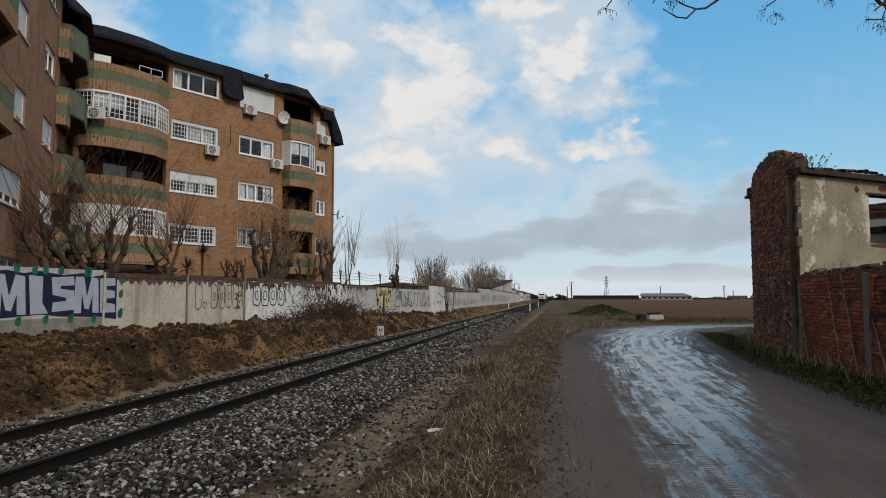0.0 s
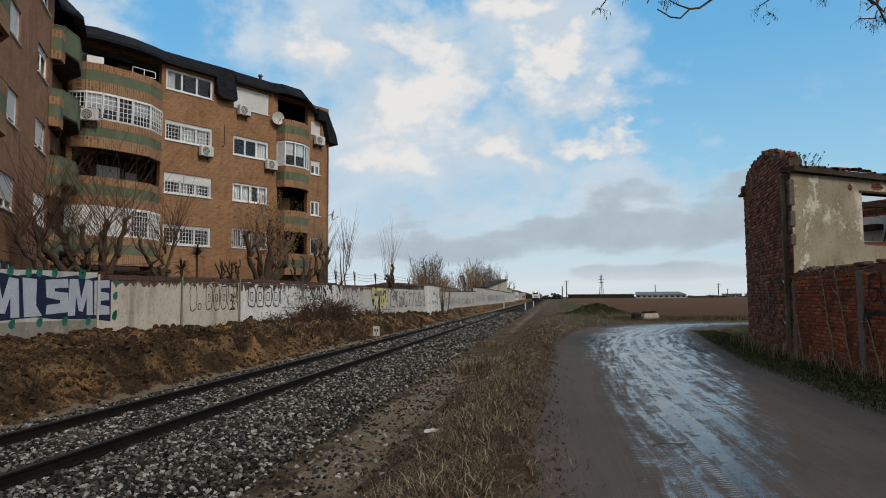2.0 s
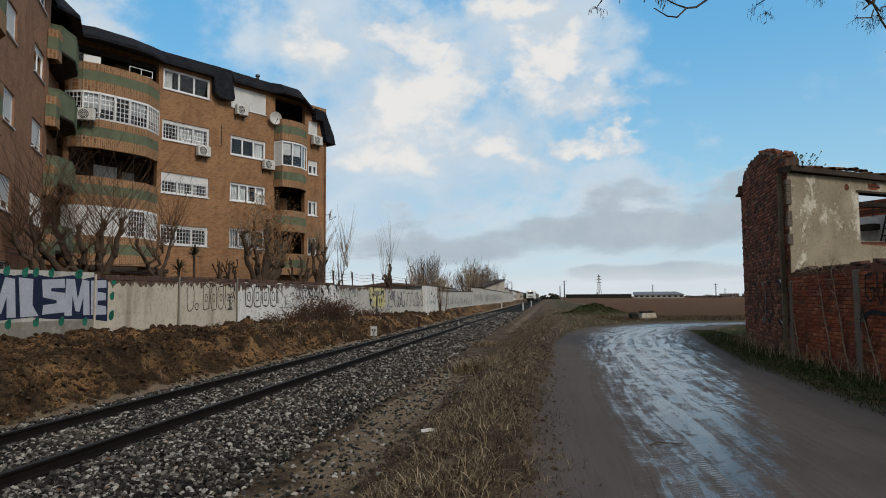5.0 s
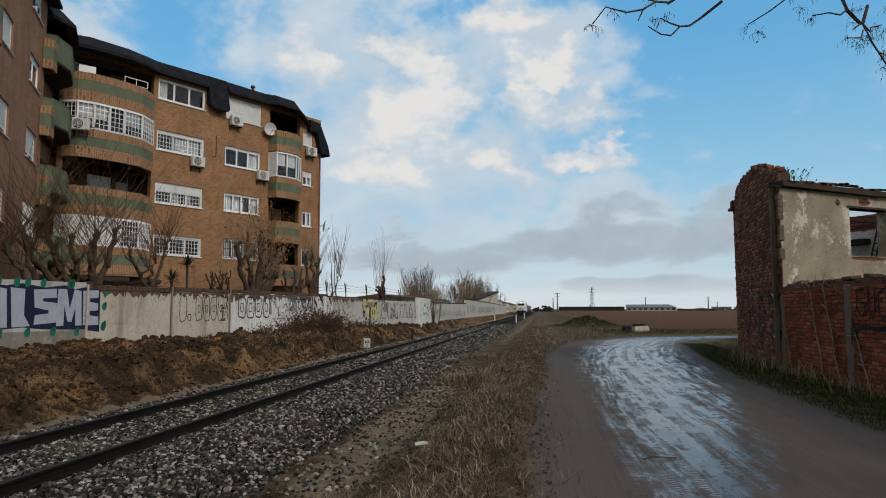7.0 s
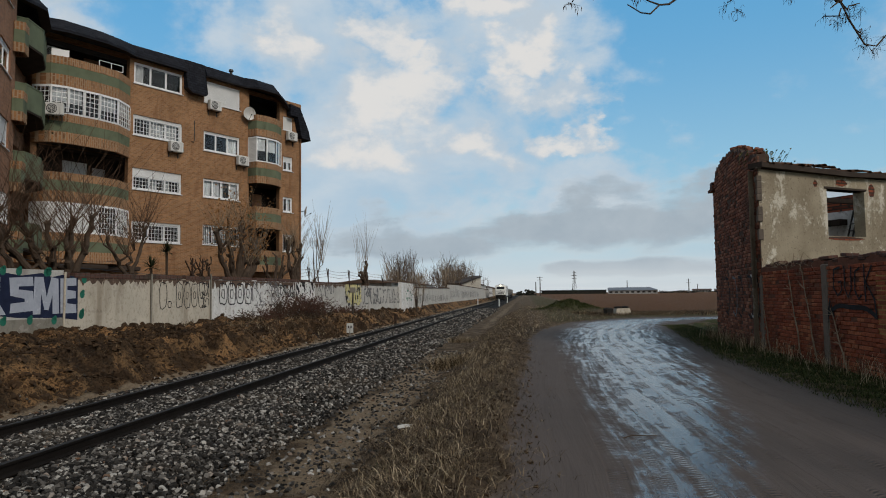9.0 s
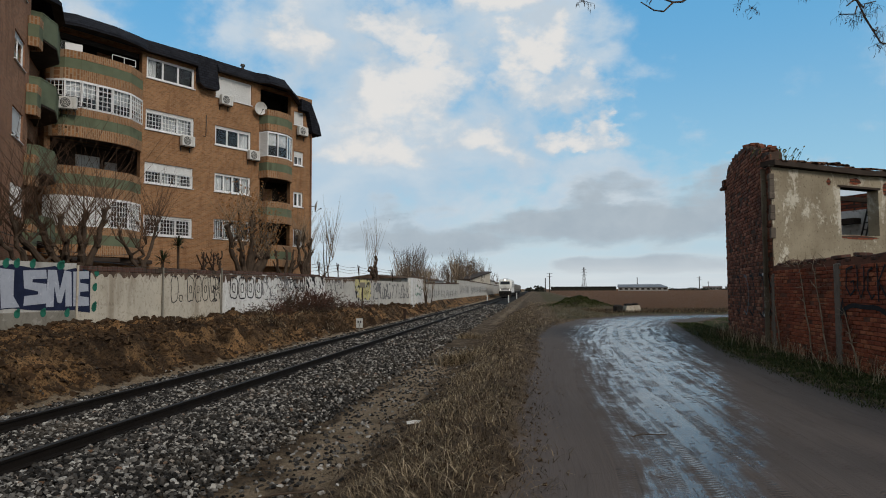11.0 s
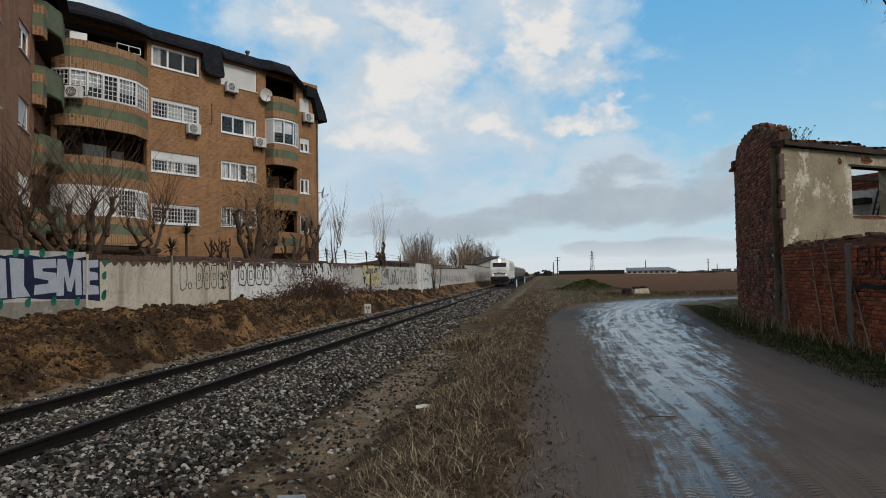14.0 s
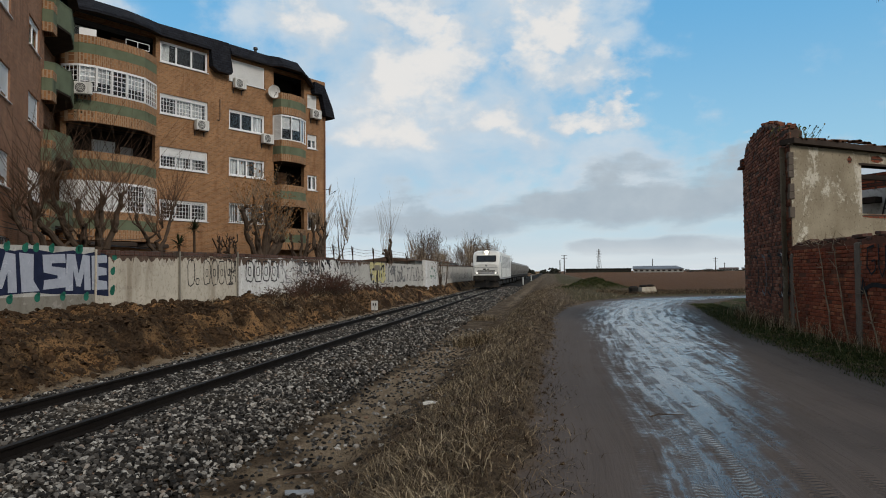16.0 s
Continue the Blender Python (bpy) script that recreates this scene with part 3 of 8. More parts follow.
def build_ground():
    def spread(lo, hi, fine, reach, growth):
        out = list(np.arange(lo, hi, fine))
        d = fine
        while out[-1] < reach:
            d *= growth
            out.append(out[-1] + d)
        return out

    xs_r = spread(0, 12, 0.11, 3200, 1.07)
    xs_l = spread(0, 21, 0.11, 3200, 1.12)
    xs = np.array([-v for v in reversed(xs_l[1:])] + xs_r)
    ys_f = spread(3, 36, 0.12, 3600, 1.05)
    ys_b = spread(0, 3, 0.6, 400, 1.5)
    ys = np.array([2.84 - v for v in reversed(ys_b)] + ys_f)
    X, Y = np.meshgrid(xs, ys)
    X = X + np.clip(Y, 0, 60) * 0.10          # lean the grid with the railway
    z, s, q, on, side, run, half, field, rise, bed, n1, n2 = land(X, Y)
    ny, nx = X.shape
    verts = np.stack([X, Y, z], -1).reshape(-1, 3)
    i = np.arange(ny * nx).reshape(ny, nx)
    faces = np.stack([i[:-1, :-1], i[:-1, 1:], i[1:, 1:], i[1:, :-1]], -1).reshape(-1, 4)
    me = bpy.data.meshes.new("ground")
    me.from_pydata(verts.tolist(), [], faces.tolist())
    me.polygons.foreach_set("use_smooth", [True] * len(me.polygons))
    sand = eases(q, 1.9, 2.5) * (1 - eases(q, 3.1, 3.6)) * (0.5 + 0.5 * eases(n1, -0.4, 0.1)) * (1 - 0.85 * eases(s, 14, 26)) + 0.40 * eases(s, 32, 46) * eases(q, -1.0, 0.5) * (1 - eases(q, 2.6, 3.4)) + 0.8 * eases(q, 8.6, 8.9) * (1 - eases(q, 9.5, 10.1))
    sand = sand + (1 - eases(np.abs(q + 6.5 + 0.02 * (s - 60)), 1.0, 2.2)) * eases(s, 62, 75)
    turf = np.clip((1 - on) * (eases(side, half - 0.1, half + 0.6)) * (1 - eases(Y, 44, 50)) * eases(n1 + 1.1, 0.2, 0.9), 0, 1)
    turf = np.maximum(turf, 0.50 * (1 - on) * eases(-q, 0.2, 1.5) * eases(Y, 30, 38) * (1 - field))
    turf = np.maximum(turf, 0.85 * np.exp(-(((X - 14.2) / 2.4) ** 2 + ((Y - 61.5) / 2.8) ** 2)))
    turf = np.maximum(turf, 0.3 * eases(-q, -0.8, 1.0) * (side < 0) * (1 - on) * eases(Y, 14, 30))
    mid_wet = np.interp(Y, [3, 5.6, 7, 8.5, 11, 15, 24.5, 30, 36], [-1.3, -1.05, -0.75, -0.5, -0.2, 0.1, 0.25, 0.0, -0.4])
    wide_wet = np.interp(Y, [3, 5.6, 7, 8.5, 11, 15, 24.5, 36], [0.5, 0.62, 0.75, 0.95, 1.12, 1.45, 1.9, 1.9])
    wet = np.clip(1.0 - 0.60 * (np.abs(side - mid_wet) / wide_wet) ** 1.5, 0, 1) * (0.92 + 0.10 * eases(Y, 6, 16)) * (1 - 0.75 * eases(Y, 38, 44))
    for name, arr in (("sand", sand), ("bank", eases(q, 9.5, 10.1)), ("bed", np.clip(bed * 1.15, 0, 1)), ("field", field), ("turf", turf),
                      ("road", on), ("wet", wet), ("side", side), ("run", run)):
        me.attributes.new(name, "FLOAT", "POINT").data.foreach_set("value", np.ascontiguousarray(arr, dtype=np.float32).ravel())
    me.materials.append(ground_material())
    me.update()
    tagged(new("ground", me), "muddy ground with wet dirt road, cutting and ploughed field", "ground", kind="structure")


build_ground()


# ---- the railway line ----
RAIL = plain("rusty_rail", (0.012, 0.0095, 0.008), 0.85, 0.35, 3, 60, 0.2, spec=0.1)
RAIL_HEAD = plain("worn_rail_head", (0.020, 0.018, 0.017), 0.7, 0.3, 2, 40, 0.1, spec=0.3)
CONCRETE = plain("grey_concrete", (0.30, 0.285, 0.26), 0.9, 0.25, 2, 40, 0.4, dirt=(0.16, 0.13, 0.10))


def rail_geo(q, s0, s1):
    prof = [(-0.07, 0), (0.07, 0), (0.07, 0.014), (0.012, 0.03), (0.012, 0.115), (0.036, 0.125), (0.036, 0.155), (0.028, 0.162), (-0.028, 0.162), (-0.036, 0.155), (-0.036, 0.125), (-0.012, 0.115), (-0.012, 0.03), (-0.07, 0.014)]
    g = Geo()
    cuts = [s0, 40, 120, s1]
    rings = [[along(s, q - a, RAIL_TOP - 0.162 + h) for a, h in prof] for s in cuts]
    g.loft(rings)
    n = len(prof)
    g.m = [1 if (k % n) in (6, 7, 8) and k < n * (len(cuts) - 1) else 0 for k in range(len(g.f))]
    return g


def build_track():
    track = thing("railway_track", pose(0, 0, 0), "straight single railway track on grey stone ballast", "railway track")
    for side in (-1, 1):
        part("rail", rail_geo(TRACK_Q + side * GAUGE / 2, -20, 900), [RAIL, RAIL_HEAD], track, "dark rusty steel rail")
    g = Geo().box(-1.3, 1.3, -0.13, 0.13, -0.20, 0, bevel=0.03)
    me = g.mesh("sleeper", CONCRETE)
    r = random.Random(4)
    for k in range(150):
        ob = new("sleeper", me)
        ob.parent = track
        x, y, z = along(3.0 + k * 0.6, TRACK_Q, RAIL_TOP - 0.185 + r.uniform(-0.01, 0.004))
        ob.matrix_basis = pose(x, y, z, 0, 0, -9.45 + r.uniform(-0.4, 0.4))
    return track


build_track()


def ballast_material():
    mt, nt, b = nodes_of("ballast_stone")
    ge = nt.nodes.new("ShaderNodeNewGeometry")
    col = ramp(nt, ge.outputs["Random Per Island"], [(0.0, (0.008, 0.0075, 0.007)), (0.35, (0.024, 0.022, 0.020)), (0.60, (0.060, 0.055, 0.050)), (0.80, (0.150, 0.140, 0.128)), (0.95, (0.42, 0.40, 0.365)), (1.0, (0.14, 0.08, 0.048))])
    n = noise_out(nt, 45, 3)
    col = mixed(nt, step(nt, n, 0.45, 0.75, 0, 0.4), col, (0.03, 0.027, 0.024))
    dust = noise_out(nt, 0.8, 4)
    col = mixed(nt, step(nt, dust, 0.5, 0.75, 0, 0.25), col, (0.15, 0.12, 0.085))
    link(nt, col, b.inputs["Base Color"])
    b.inputs["Roughness"].default_value = 0.85
    b.inputs["Specular IOR Level"].default_value = 0.12
    bump(nt, b, n, 0.3, 0.01)
    return mt


def scatter_stones(name, label, places, sizes, material, seed):
    """Angular stones, joined: each a squashed, jittered cuboid with cut corners."""
    r = np.random.RandomState(seed)
    n = len(places)
    base = np.array([(-1, -1, -0.8), (1, -1, -0.8), (1, 1, -0.8), (-1, 1, -0.8), (-0.75, -0.75, 0.7), (0.75, -0.75, 0.7), (0.75, 0.75, 0.7), (-0.75, 0.75, 0.7), (0, 0, 1.05)])
    fs = [(0, 1, 5, 4), (1, 2, 6, 5), (2, 3, 7, 6), (3, 0, 4, 7), (4, 5, 8), (5, 6, 8), (6, 7, 8), (7, 4, 8)]
    v = base[None] * (1 + r.uniform(-0.38, 0.38, (n, 9, 3)))
    v = v * (sizes[:, None] * np.stack([r.uniform(0.8, 1.5, n), r.uniform(0.7, 1.1, n), r.uniform(0.55, 0.95, n)], 1))[:, None, :]
    yaw, tip, roll = r.uniform(0, 6.283, n), r.normal(0, 0.45, n), r.normal(0, 0.45, n)
    cy, sy, ct, st, cr, sr = np.cos(yaw), np.sin(yaw), np.cos(tip), np.sin(tip), np.cos(roll), np.sin(roll)
    x, y, z = v[..., 0], v[..., 1], v[..., 2]
    y, z = y * ct[:, None] - z * st[:, None], y * st[:, None] + z * ct[:, None]
    x, z = x * cr[:, None] + z * sr[:, None], -x * sr[:, None] + z * cr[:, None]
    x, y = x * cy[:, None] - y * sy[:, None], x * sy[:, None] + y * cy[:, None]
    v = np.stack([x, y, z], -1) + places[:, None, :]
    off = np.arange(n) * 9
    q4 = np.concatenate([off[:, None] + np.array(f)[None] for f in fs[:4]])
    q3 = np.concatenate([off[:, None] + np.array(f)[None] for f in fs[4:]])
    me = bpy.data.meshes.new(name)
    me.from_pydata(v.reshape(-1, 3).tolist(), [], q4.tolist() + q3.tolist())
    me.materials.append(material)
    return tagged(new(name, me), label, "stones", kind="stuff")


def build_ballast():
    r = np.random.RandomState(11)
    s_all, q_all, size_all = [], [], []
    for s0, s1, n, size in ((4.0, 13, 36000, 0.0225), (13, 24, 24000, 0.026), (24, 45, 15000, 0.036), (45, 90, 8000, 0.060)):
        s_all.append(r.uniform(s0, s1, n))
        q_all.append(3.45 + r.beta(1.4, 1.25, n) * 5.25)
        size_all.append(size * r.uniform(0.55, 1.35, n))
    s, q, size = map(np.concatenate, (s_all, q_all, size_all))
    near_rail = np.minimum(np.abs(q - TRACK_Q + GAUGE / 2), np.abs(q - TRACK_Q - GAUGE / 2)) < 0.11
    keep = ~near_rail
    s, q, size = s[keep], q[keep], size[keep]
    X, Y = s * TX - q * TY, s * TY + q * TX
    z = land(X, Y)[0] + size * 0.35 + r.uniform(0, 0.045, len(s))
    z = np.minimum(z, RAIL_TOP - 0.10)
    scatter_stones("ballast", "loose grey and pale angular ballast stones beside the rails", np.stack([X, Y, z], 1), size, ballast_material(), 5)
    n = 2600
    s, q = r.uniform(4, 26, n), r.normal(2.9, 0.55, n)
    X, Y = s * TX - q * TY, s * TY + q * TX
    size = 0.022 * r.uniform(0.4, 1.4, n)
    scatter_stones("stray_stones", "stray ballast stones strewn over sandy soil", np.stack([X, Y, land(X, Y)[0] + size * 0.3], 1), size, bpy.data.materials["ballast_stone"], 6)


build_ballast()


# ---- the boundary wall of the flats, with its painted letters ----
WALL_O, WALL_D = Vector((-11.95, 24.7, 0)), Vector((0.283, 0.959, 0))
WALL = pose(-11.95, 24.7, 0, 0, 0, 73.56)


def render_material(name, colour, stain, patch, scale=0.9, mottle=0.3, grain=1.0):
    """Old painted render: streaks running down, flaked patches, grit."""
    mt, nt, b = nodes_of(name)
    col = ramp(nt, noise_out(nt, scale, 6, 0.6), [(0.3, tuple(c * 0.82 for c in colour)), (0.7, colour)])
    streak = noise_out(nt, 1.3, 6, 0.62, (1.0, 1.0, 0.16), 0.3)
    col = mixed(nt, step(nt, streak, 0.48, 0.74, 0, 0.75), col, stain)
    spots = noise_out(nt, 7.0 * grain, 8, 0.72, (1, 1, 0.7), 0.4)
    col = mixed(nt, step(nt, spots, 0.52, 0.62, 0, mottle), col, tuple(c * 0.6 for c in stain))
    flake = noise_out(nt, 2.6 * grain, 9, 0.72, None, 0.5)
    col = mixed(nt, step(nt, flake, 0.57, 0.62, 0, 0.85), col, patch)
    grit = noise_out(nt, 35, 4)
    col = mixed(nt, step(nt, grit, 0.5, 0.8, 0, 0.3), col, stain)
    link(nt, col, b.inputs["Base Color"])
    b.inputs["Roughness"].default_value = 0.9
    b.inputs["Specular IOR Level"].default_value = 0.12
    h = calc(nt, "ADD", calc(nt, "MULTIPLY", grit, 0.4), step(nt, flake, 0.60, 0.66, 0.6, 0.0))
    bump(nt, b, h, 0.5, 0.015)
    return mt


CREAM = render_material("cream_render", (0.55, 0.500, 0.415), (0.25, 0.205, 0.15), (0.37, 0.33, 0.28), 0.9, 0.4)
CHALK = render_material("chalk_white_render", (0.74, 0.74, 0.73), (0.42, 0.40, 0.37), (0.28, 0.25, 0.22), 1.4, 0.45)
GREYED = render_material("greyed_render", (0.49, 0.48, 0.45), (0.22, 0.20, 0.175), (0.52, 0.50, 0.47), 1.2)
FARWALL = render_material("pale_grey_render", (0.50, 0.49, 0.46), (0.25, 0.23, 0.20), (0.34, 0.32, 0.29), 0.35)
PLINTH = render_material("concrete_plinth", (0.25, 0.235, 0.20), (0.15, 0.135, 0.11), (0.31, 0.29, 0.26))
COPING = brickwork("coping_brick", (0.12, 0.062, 0.048), (0.085, 0.05, 0.042), (0.10, 0.08, 0.07), 0.24, 0.10, 0.012, dirt=(0.05, 0.045, 0.035))
SILVER = render_material("silver_spray", (0.40, 0.43, 0.50), (0.31, 0.335, 0.40), (0.47, 0.50, 0.56), 2.0, 0.2)
NAVY = plain("navy_spray", (0.018, 0.024, 0.055), 0.75, 0.3, 3, 30)
BLACK_SPRAY = plain("black_spray", (0.022, 0.022, 0.025), 0.8, 0.4, 5, 30)
GREY_SPRAY = plain("faded_grey_spray", (0.16, 0.16, 0.165), 0.85, 0.4, 5, 30)
TEAL = plain("teal_spray", (0.025, 0.15, 0.105), 0.8, 0.3, 5, 30)
YELLOW = plain("pale_yellow_spray", (0.55, 0.50, 0.26), 0.8, 0.25, 3, 30)


BARE = render_material("bare_brown_render", (0.13, 0.088, 0.066), (0.06, 0.042, 0.034), (0.22, 0.17, 0.13), 1.5, 0.5)


def build_wall():
    wall = tagged(thing("wall_boundary", WALL, "old rendered boundary wall with peeling paint and graffiti", "wall"), kind="structure")

    def panel(k0, k1, top0, top1, mat, seed, thick=0.24):
        """One bay of wall; its upper edge is a little broken."""
        r = random.Random(seed)
        n = max(2, int((k1 - k0) / 0.5))
        front, back = [], []
        for j in range(n + 1):
            k = k0 + (k1 - k0) * j / n
            t = top0 + (top1 - top0) * j / n + r.uniform(-0.02, 0.02)
            front.append((k, t))
        g = Geo()
        for (a, ta), (b, tb) in zip(front, front[1:]):
            g.quad((a, 0, -0.6), (b, 0, -0.6), (b, 0, tb), (a, 0, ta))
            g.quad((b, thick, -0.6), (a, thick, -0.6), (a, thick, ta), (b, thick, tb))
            g.quad((a, 0, ta), (b, 0, tb), (b, thick, tb), (a, thick, ta))
        g.quad((k0, 0, -0.6), (k0, thick, -0.6), (k0, thick, top0), (k0, 0, top0))
        g.quad((k1, 0, -0.6), (k1, thick, -0.6), (k1, thick, top1), (k1, 0, top1))
        return part("panel", g, mat, wall)

    panel(-17, -0.45, 2.52, 2.57, GREYED, 1)
    part("plinth", Geo().box(-17, -0.5, -0.07, 0, -0.6, 0.93, bevel=0.02), PLINTH, wall, "exposed concrete footing")
    panel(-0.4, 4.14, 2.33, 2.36, CREAM, 2)
    panel(4.2, 8.44, 2.36, 2.40, CREAM, 3)
    panel(8.5, 19.45, 2.42, 2.40, CHALK, 4)
    panel(19.5, 38.6, 2.38, 2.22, GREYED, 5)
    for k0, k1, z0, z1 in ((-0.4, 4.14, 2.34, 2.50), (4.2, 8.44, 2.38, 2.53), (8.5, 19.45, 2.41, 2.56), (19.5, 24.0, 2.38, 2.46)):
        r = random.Random(int(k0 * 9))
        k = k0
        while k < k1 - 0.12:
            w = r.uniform(0.20, 0.27)
            if r.random() > 0.07:
                part("coping_brick", Geo().box(k, min(k1, k + w - 0.012), -0.03 + r.uniform(-0.012, 0.012), 0.27, z0 - 0.03, z1 + r.uniform(-0.025, 0.015), bevel=0.012), COPING, wall)
            k += w
    rr = random.Random(91)
    for k0, k1, z1, deep in ((-0.4, 4.14, 2.34, 0.16), (4.24, 8.40, 2.37, 0.16), (8.54, 19.4, 2.40, 0.24), (19.6, 30.0, 2.36, 0.18)):
        rows, k = [], k0
        while k < k1:
            rows.append([(k, -0.004, z1 - 0.03), (k, -0.004, z1 - 0.05 - deep * rr.random() ** 1.5 * 1.8)])
            k += rr.uniform(0.04, 0.16)
        part("bare_band", Geo().grid(rows), BARE, wall, "brown band where paint has run off")
    for k, tall, lean in ((-0.43, 2.5, 0.02), (4.17, 2.55, 0.0), (8.47, 2.65, 0.0)):
        part("post", Geo().tube([(k - lean, -0.05, 0.0), (k, -0.05, tall)], 0.038, 8), PLINTH if k > 0 else CREAM, wall, "thin concrete post")
    # raised bars and V-shaped irons that carry strands of wire
    for k, v in ((19.6, 1), (22.6, 1), (14.2, 0), (17.2, 0), (26.4, 1), (30.2, 0), (7.2, 0), (8.0, 0), (34, 0)):
        g = Geo().tube([(k, 0.12, 2.2), (k + 0.02, 0.12, 3.35)], 0.035, 6)
        if v:
            g.tube([(k + 0.05, 0.12, 2.5), (k - 0.28, 0.1, 3.4)], 0.03, 6)
        else:
            g.tube([(k + 0.1, 0.12, 2.45), (k - 0.55, 0.1, 3.2)], 0.035, 6)
        part("wire_post", g, RUST, wall, "rusty iron wire post")
    for z in (2.85, 3.05, 3.25):
        g = Geo()
        for a, b in ((17.2, 19.6), (19.6, 22.6), (22.6, 26.4), (26.4, 30.2), (30.2, 38)):
            g.tube([(a, 0.12, z), ((a + b) / 2, 0.12, z - 0.10), (b, 0.12, z)], 0.010, 4)
        part("wire", g, RUST, wall)
    return wall


def brush(pts, width, y=-0.005, closed=False):
    """One sprayed stroke: a flat strip along a line of (k, z) points."""
    n = len(pts)
    rows = []
    for j in range(n + (1 if closed else 0)):
        p = pts[j % n]
        a = pts[(j - 1) % n] if closed or j > 0 else pts[0]
        b = pts[(j + 1) % n] if closed or j < n - 1 else pts[n - 1]
        d = Vector((b[0] - a[0], b[1] - a[1]))
        d = (d.normalized() if d.length > 1e-4 else Vector((1, 0))) * width
        rows.append([(p[0] - d.y, y, p[1] + d.x), (p[0] + d.y, y, p[1] - d.x)])
    return Geo().grid(rows)


RUST = plain("dark_rust", (0.050, 0.032, 0.024), 0.85, 0.4, 6, 40, 0.4)
LETTER = {
    "M": [(0.0, 0.0), (0.03, 1.0), (0.36, 1.0), (0.5, 0.46), (0.66, 1.0), (0.94, 0.96), (1.0, 0.0), (0.74, 0.0), (0.72, 0.5), (0.58, 0.1), (0.42, 0.12), (0.29, 0.55), (0.28, 0.0)],
    "I": [(0.12, 0.0), (0.0, 1.0), (0.62, 0.97), (0.62, 0.3), (0.9, 0.02)],
    "S": [(0.05, 0.05), (0.08, 0.3), (0.62, 0.34), (0.62, 0.42), (0.06, 0.5), (0.0, 0.96), (0.92, 1.0), (0.96, 0.76), (0.38, 0.74), (0.38, 0.66), (0.95, 0.62), (1.0, 0.1)],
    "E": [(0.05, 0.0), (0.0, 0.97), (0.95, 1.0), (0.96, 0.78), (0.42, 0.76), (0.42, 0.66), (0.93, 0.62), (0.95, 0.42), (0.43, 0.4), (0.43, 0.28), (0.97, 0.24), (1.0, 0.0)],
}


def build_graffiti():
    big = thing("graffiti", WALL, "silver block letters outlined in dark blue, sprayed on the wall", "graffiti")
    part("backing", Geo().poly([(k, -0.004, z) for k, z in ((-4.85, 0.95), (-3.0, 1.06), (-2.3, 0.98), (-0.6, 0.92), (0.22, 0.82), (0.2, 2.34), (-0.5, 2.40), (-0.95, 2.32), (-1.4, 2.44), (-2.2, 2.34), (-3.1, 2.45), (-3.7, 2.36), (-4.3, 2.44), (-4.9, 2.38))]), NAVY, big, "dark blue outline")
    for ch, k, w in (("M", -4.80, 1.22), ("I", -3.52, 0.86), ("S", -2.66, 0.98), ("M", -1.72, 1.10), ("E", -0.60, 0.76)):
        pts = [(k + x * w, -0.009, 1.07 + z * 1.24) for x, z in LETTER[ch]]
        part("letter", Geo().poly(pts), SILVER, big)
    r = random.Random(8)
    for k, z in ((-3.95, 2.48), (-2.9, 2.47), (-3.3, 2.46), (-1.2, 2.46), (-0.1, 2.15), (0.42, 1.72), (0.40, 0.98), (0.42, 1.05), (-3.9, 0.86), (-2.9, 0.88), (-1.9, 0.88), (-0.9, 0.84), (-1.1, 2.47), (0.5, 2.25), (-2.3, 2.47)):
        g = Geo()
        for dk, dz, s in ((0, 0, 0.12), (0.05, 0.11, 0.07)):
            g.poly([(k + dk + math.cos(a) * s, -0.075 if z < 0.93 and k < -0.5 else -0.005, z + dz * 0.9 + math.sin(a) * s * 1.15) for a in (j * 0.6283 for j in range(10))])
        part("splotch", g, TEAL, big, "teal sprayed splotch")

    def loop(k, z, w, h, width, seed, wobble=0.12):
        """A closed sprayed outline."""
        rr = random.Random(seed)
        n = 14
        pts = []
        for j in range(n):
            a = 2 * math.pi * j / n
            c, s = math.cos(a), math.sin(a)
            m = max(abs(c), abs(s)) ** -0.75 * (1 + rr.uniform(-wobble, wobble))
            pts.append((k + w / 2 + c * w / 2 * m, z + h / 2 + s * h / 2 * m))
        return brush(pts, width, -0.005, True)

    one = thing("graffiti", WALL, "thin black outlined bubble letters on cream paint", "graffiti")
    for j in range(6):
        part("outline", loop(4.75 + j * 0.56, 1.12 + (0.0 if j != 1 else 0.02), 0.46 if j != 1 else 0.22, 1.1 if j != 1 else 0.26, 0.022, j), BLACK_SPRAY, one)
        if j > 1:
            part("outline", loop(4.9 + j * 0.56, 1.5, 0.16, 0.3, 0.018, j + 30), BLACK_SPRAY, one)
    two = thing("graffiti", WALL, "black outlined block letters on chalky white paint", "graffiti")
    for j in range(4):
        part("outline", loop(9.25 + j * 0.78, 1.2, 0.68, 1.02, 0.035, j + 40, 0.07), BLACK_SPRAY, two)
        part("outline", loop(9.45 + j * 0.78, 1.5, 0.26, 0.42, 0.028, j + 50), BLACK_SPRAY, two)

    def scribble(label, k0, k1, z0, z1, n, mats, seed, width=(0.02, 0.06)):
        th = thing("graffiti", WALL, label, "graffiti")
        rr = random.Random(seed)
        for mat in mats:
            for j in range(n):
                k, z = k0 + (k1 - k0) * (j + rr.random()) / n, rr.uniform(z0, z1)
                p = [(k, z)]
                a = rr.uniform(0, 6.28)
                for _ in range(rr.randint(3, 6)):
                    a += rr.uniform(-1.3, 1.3)
                    p.append((min(k1, max(k0, p[-1][0] + math.cos(a) * 0.16)), min(z1, max(z0, p[-1][1] + math.sin(a) * 0.3))))
                part("stroke", brush(p, rr.uniform(*width), -0.004 - 0.0007 * j - 0.02 * mats.index(mat)), mat, th)

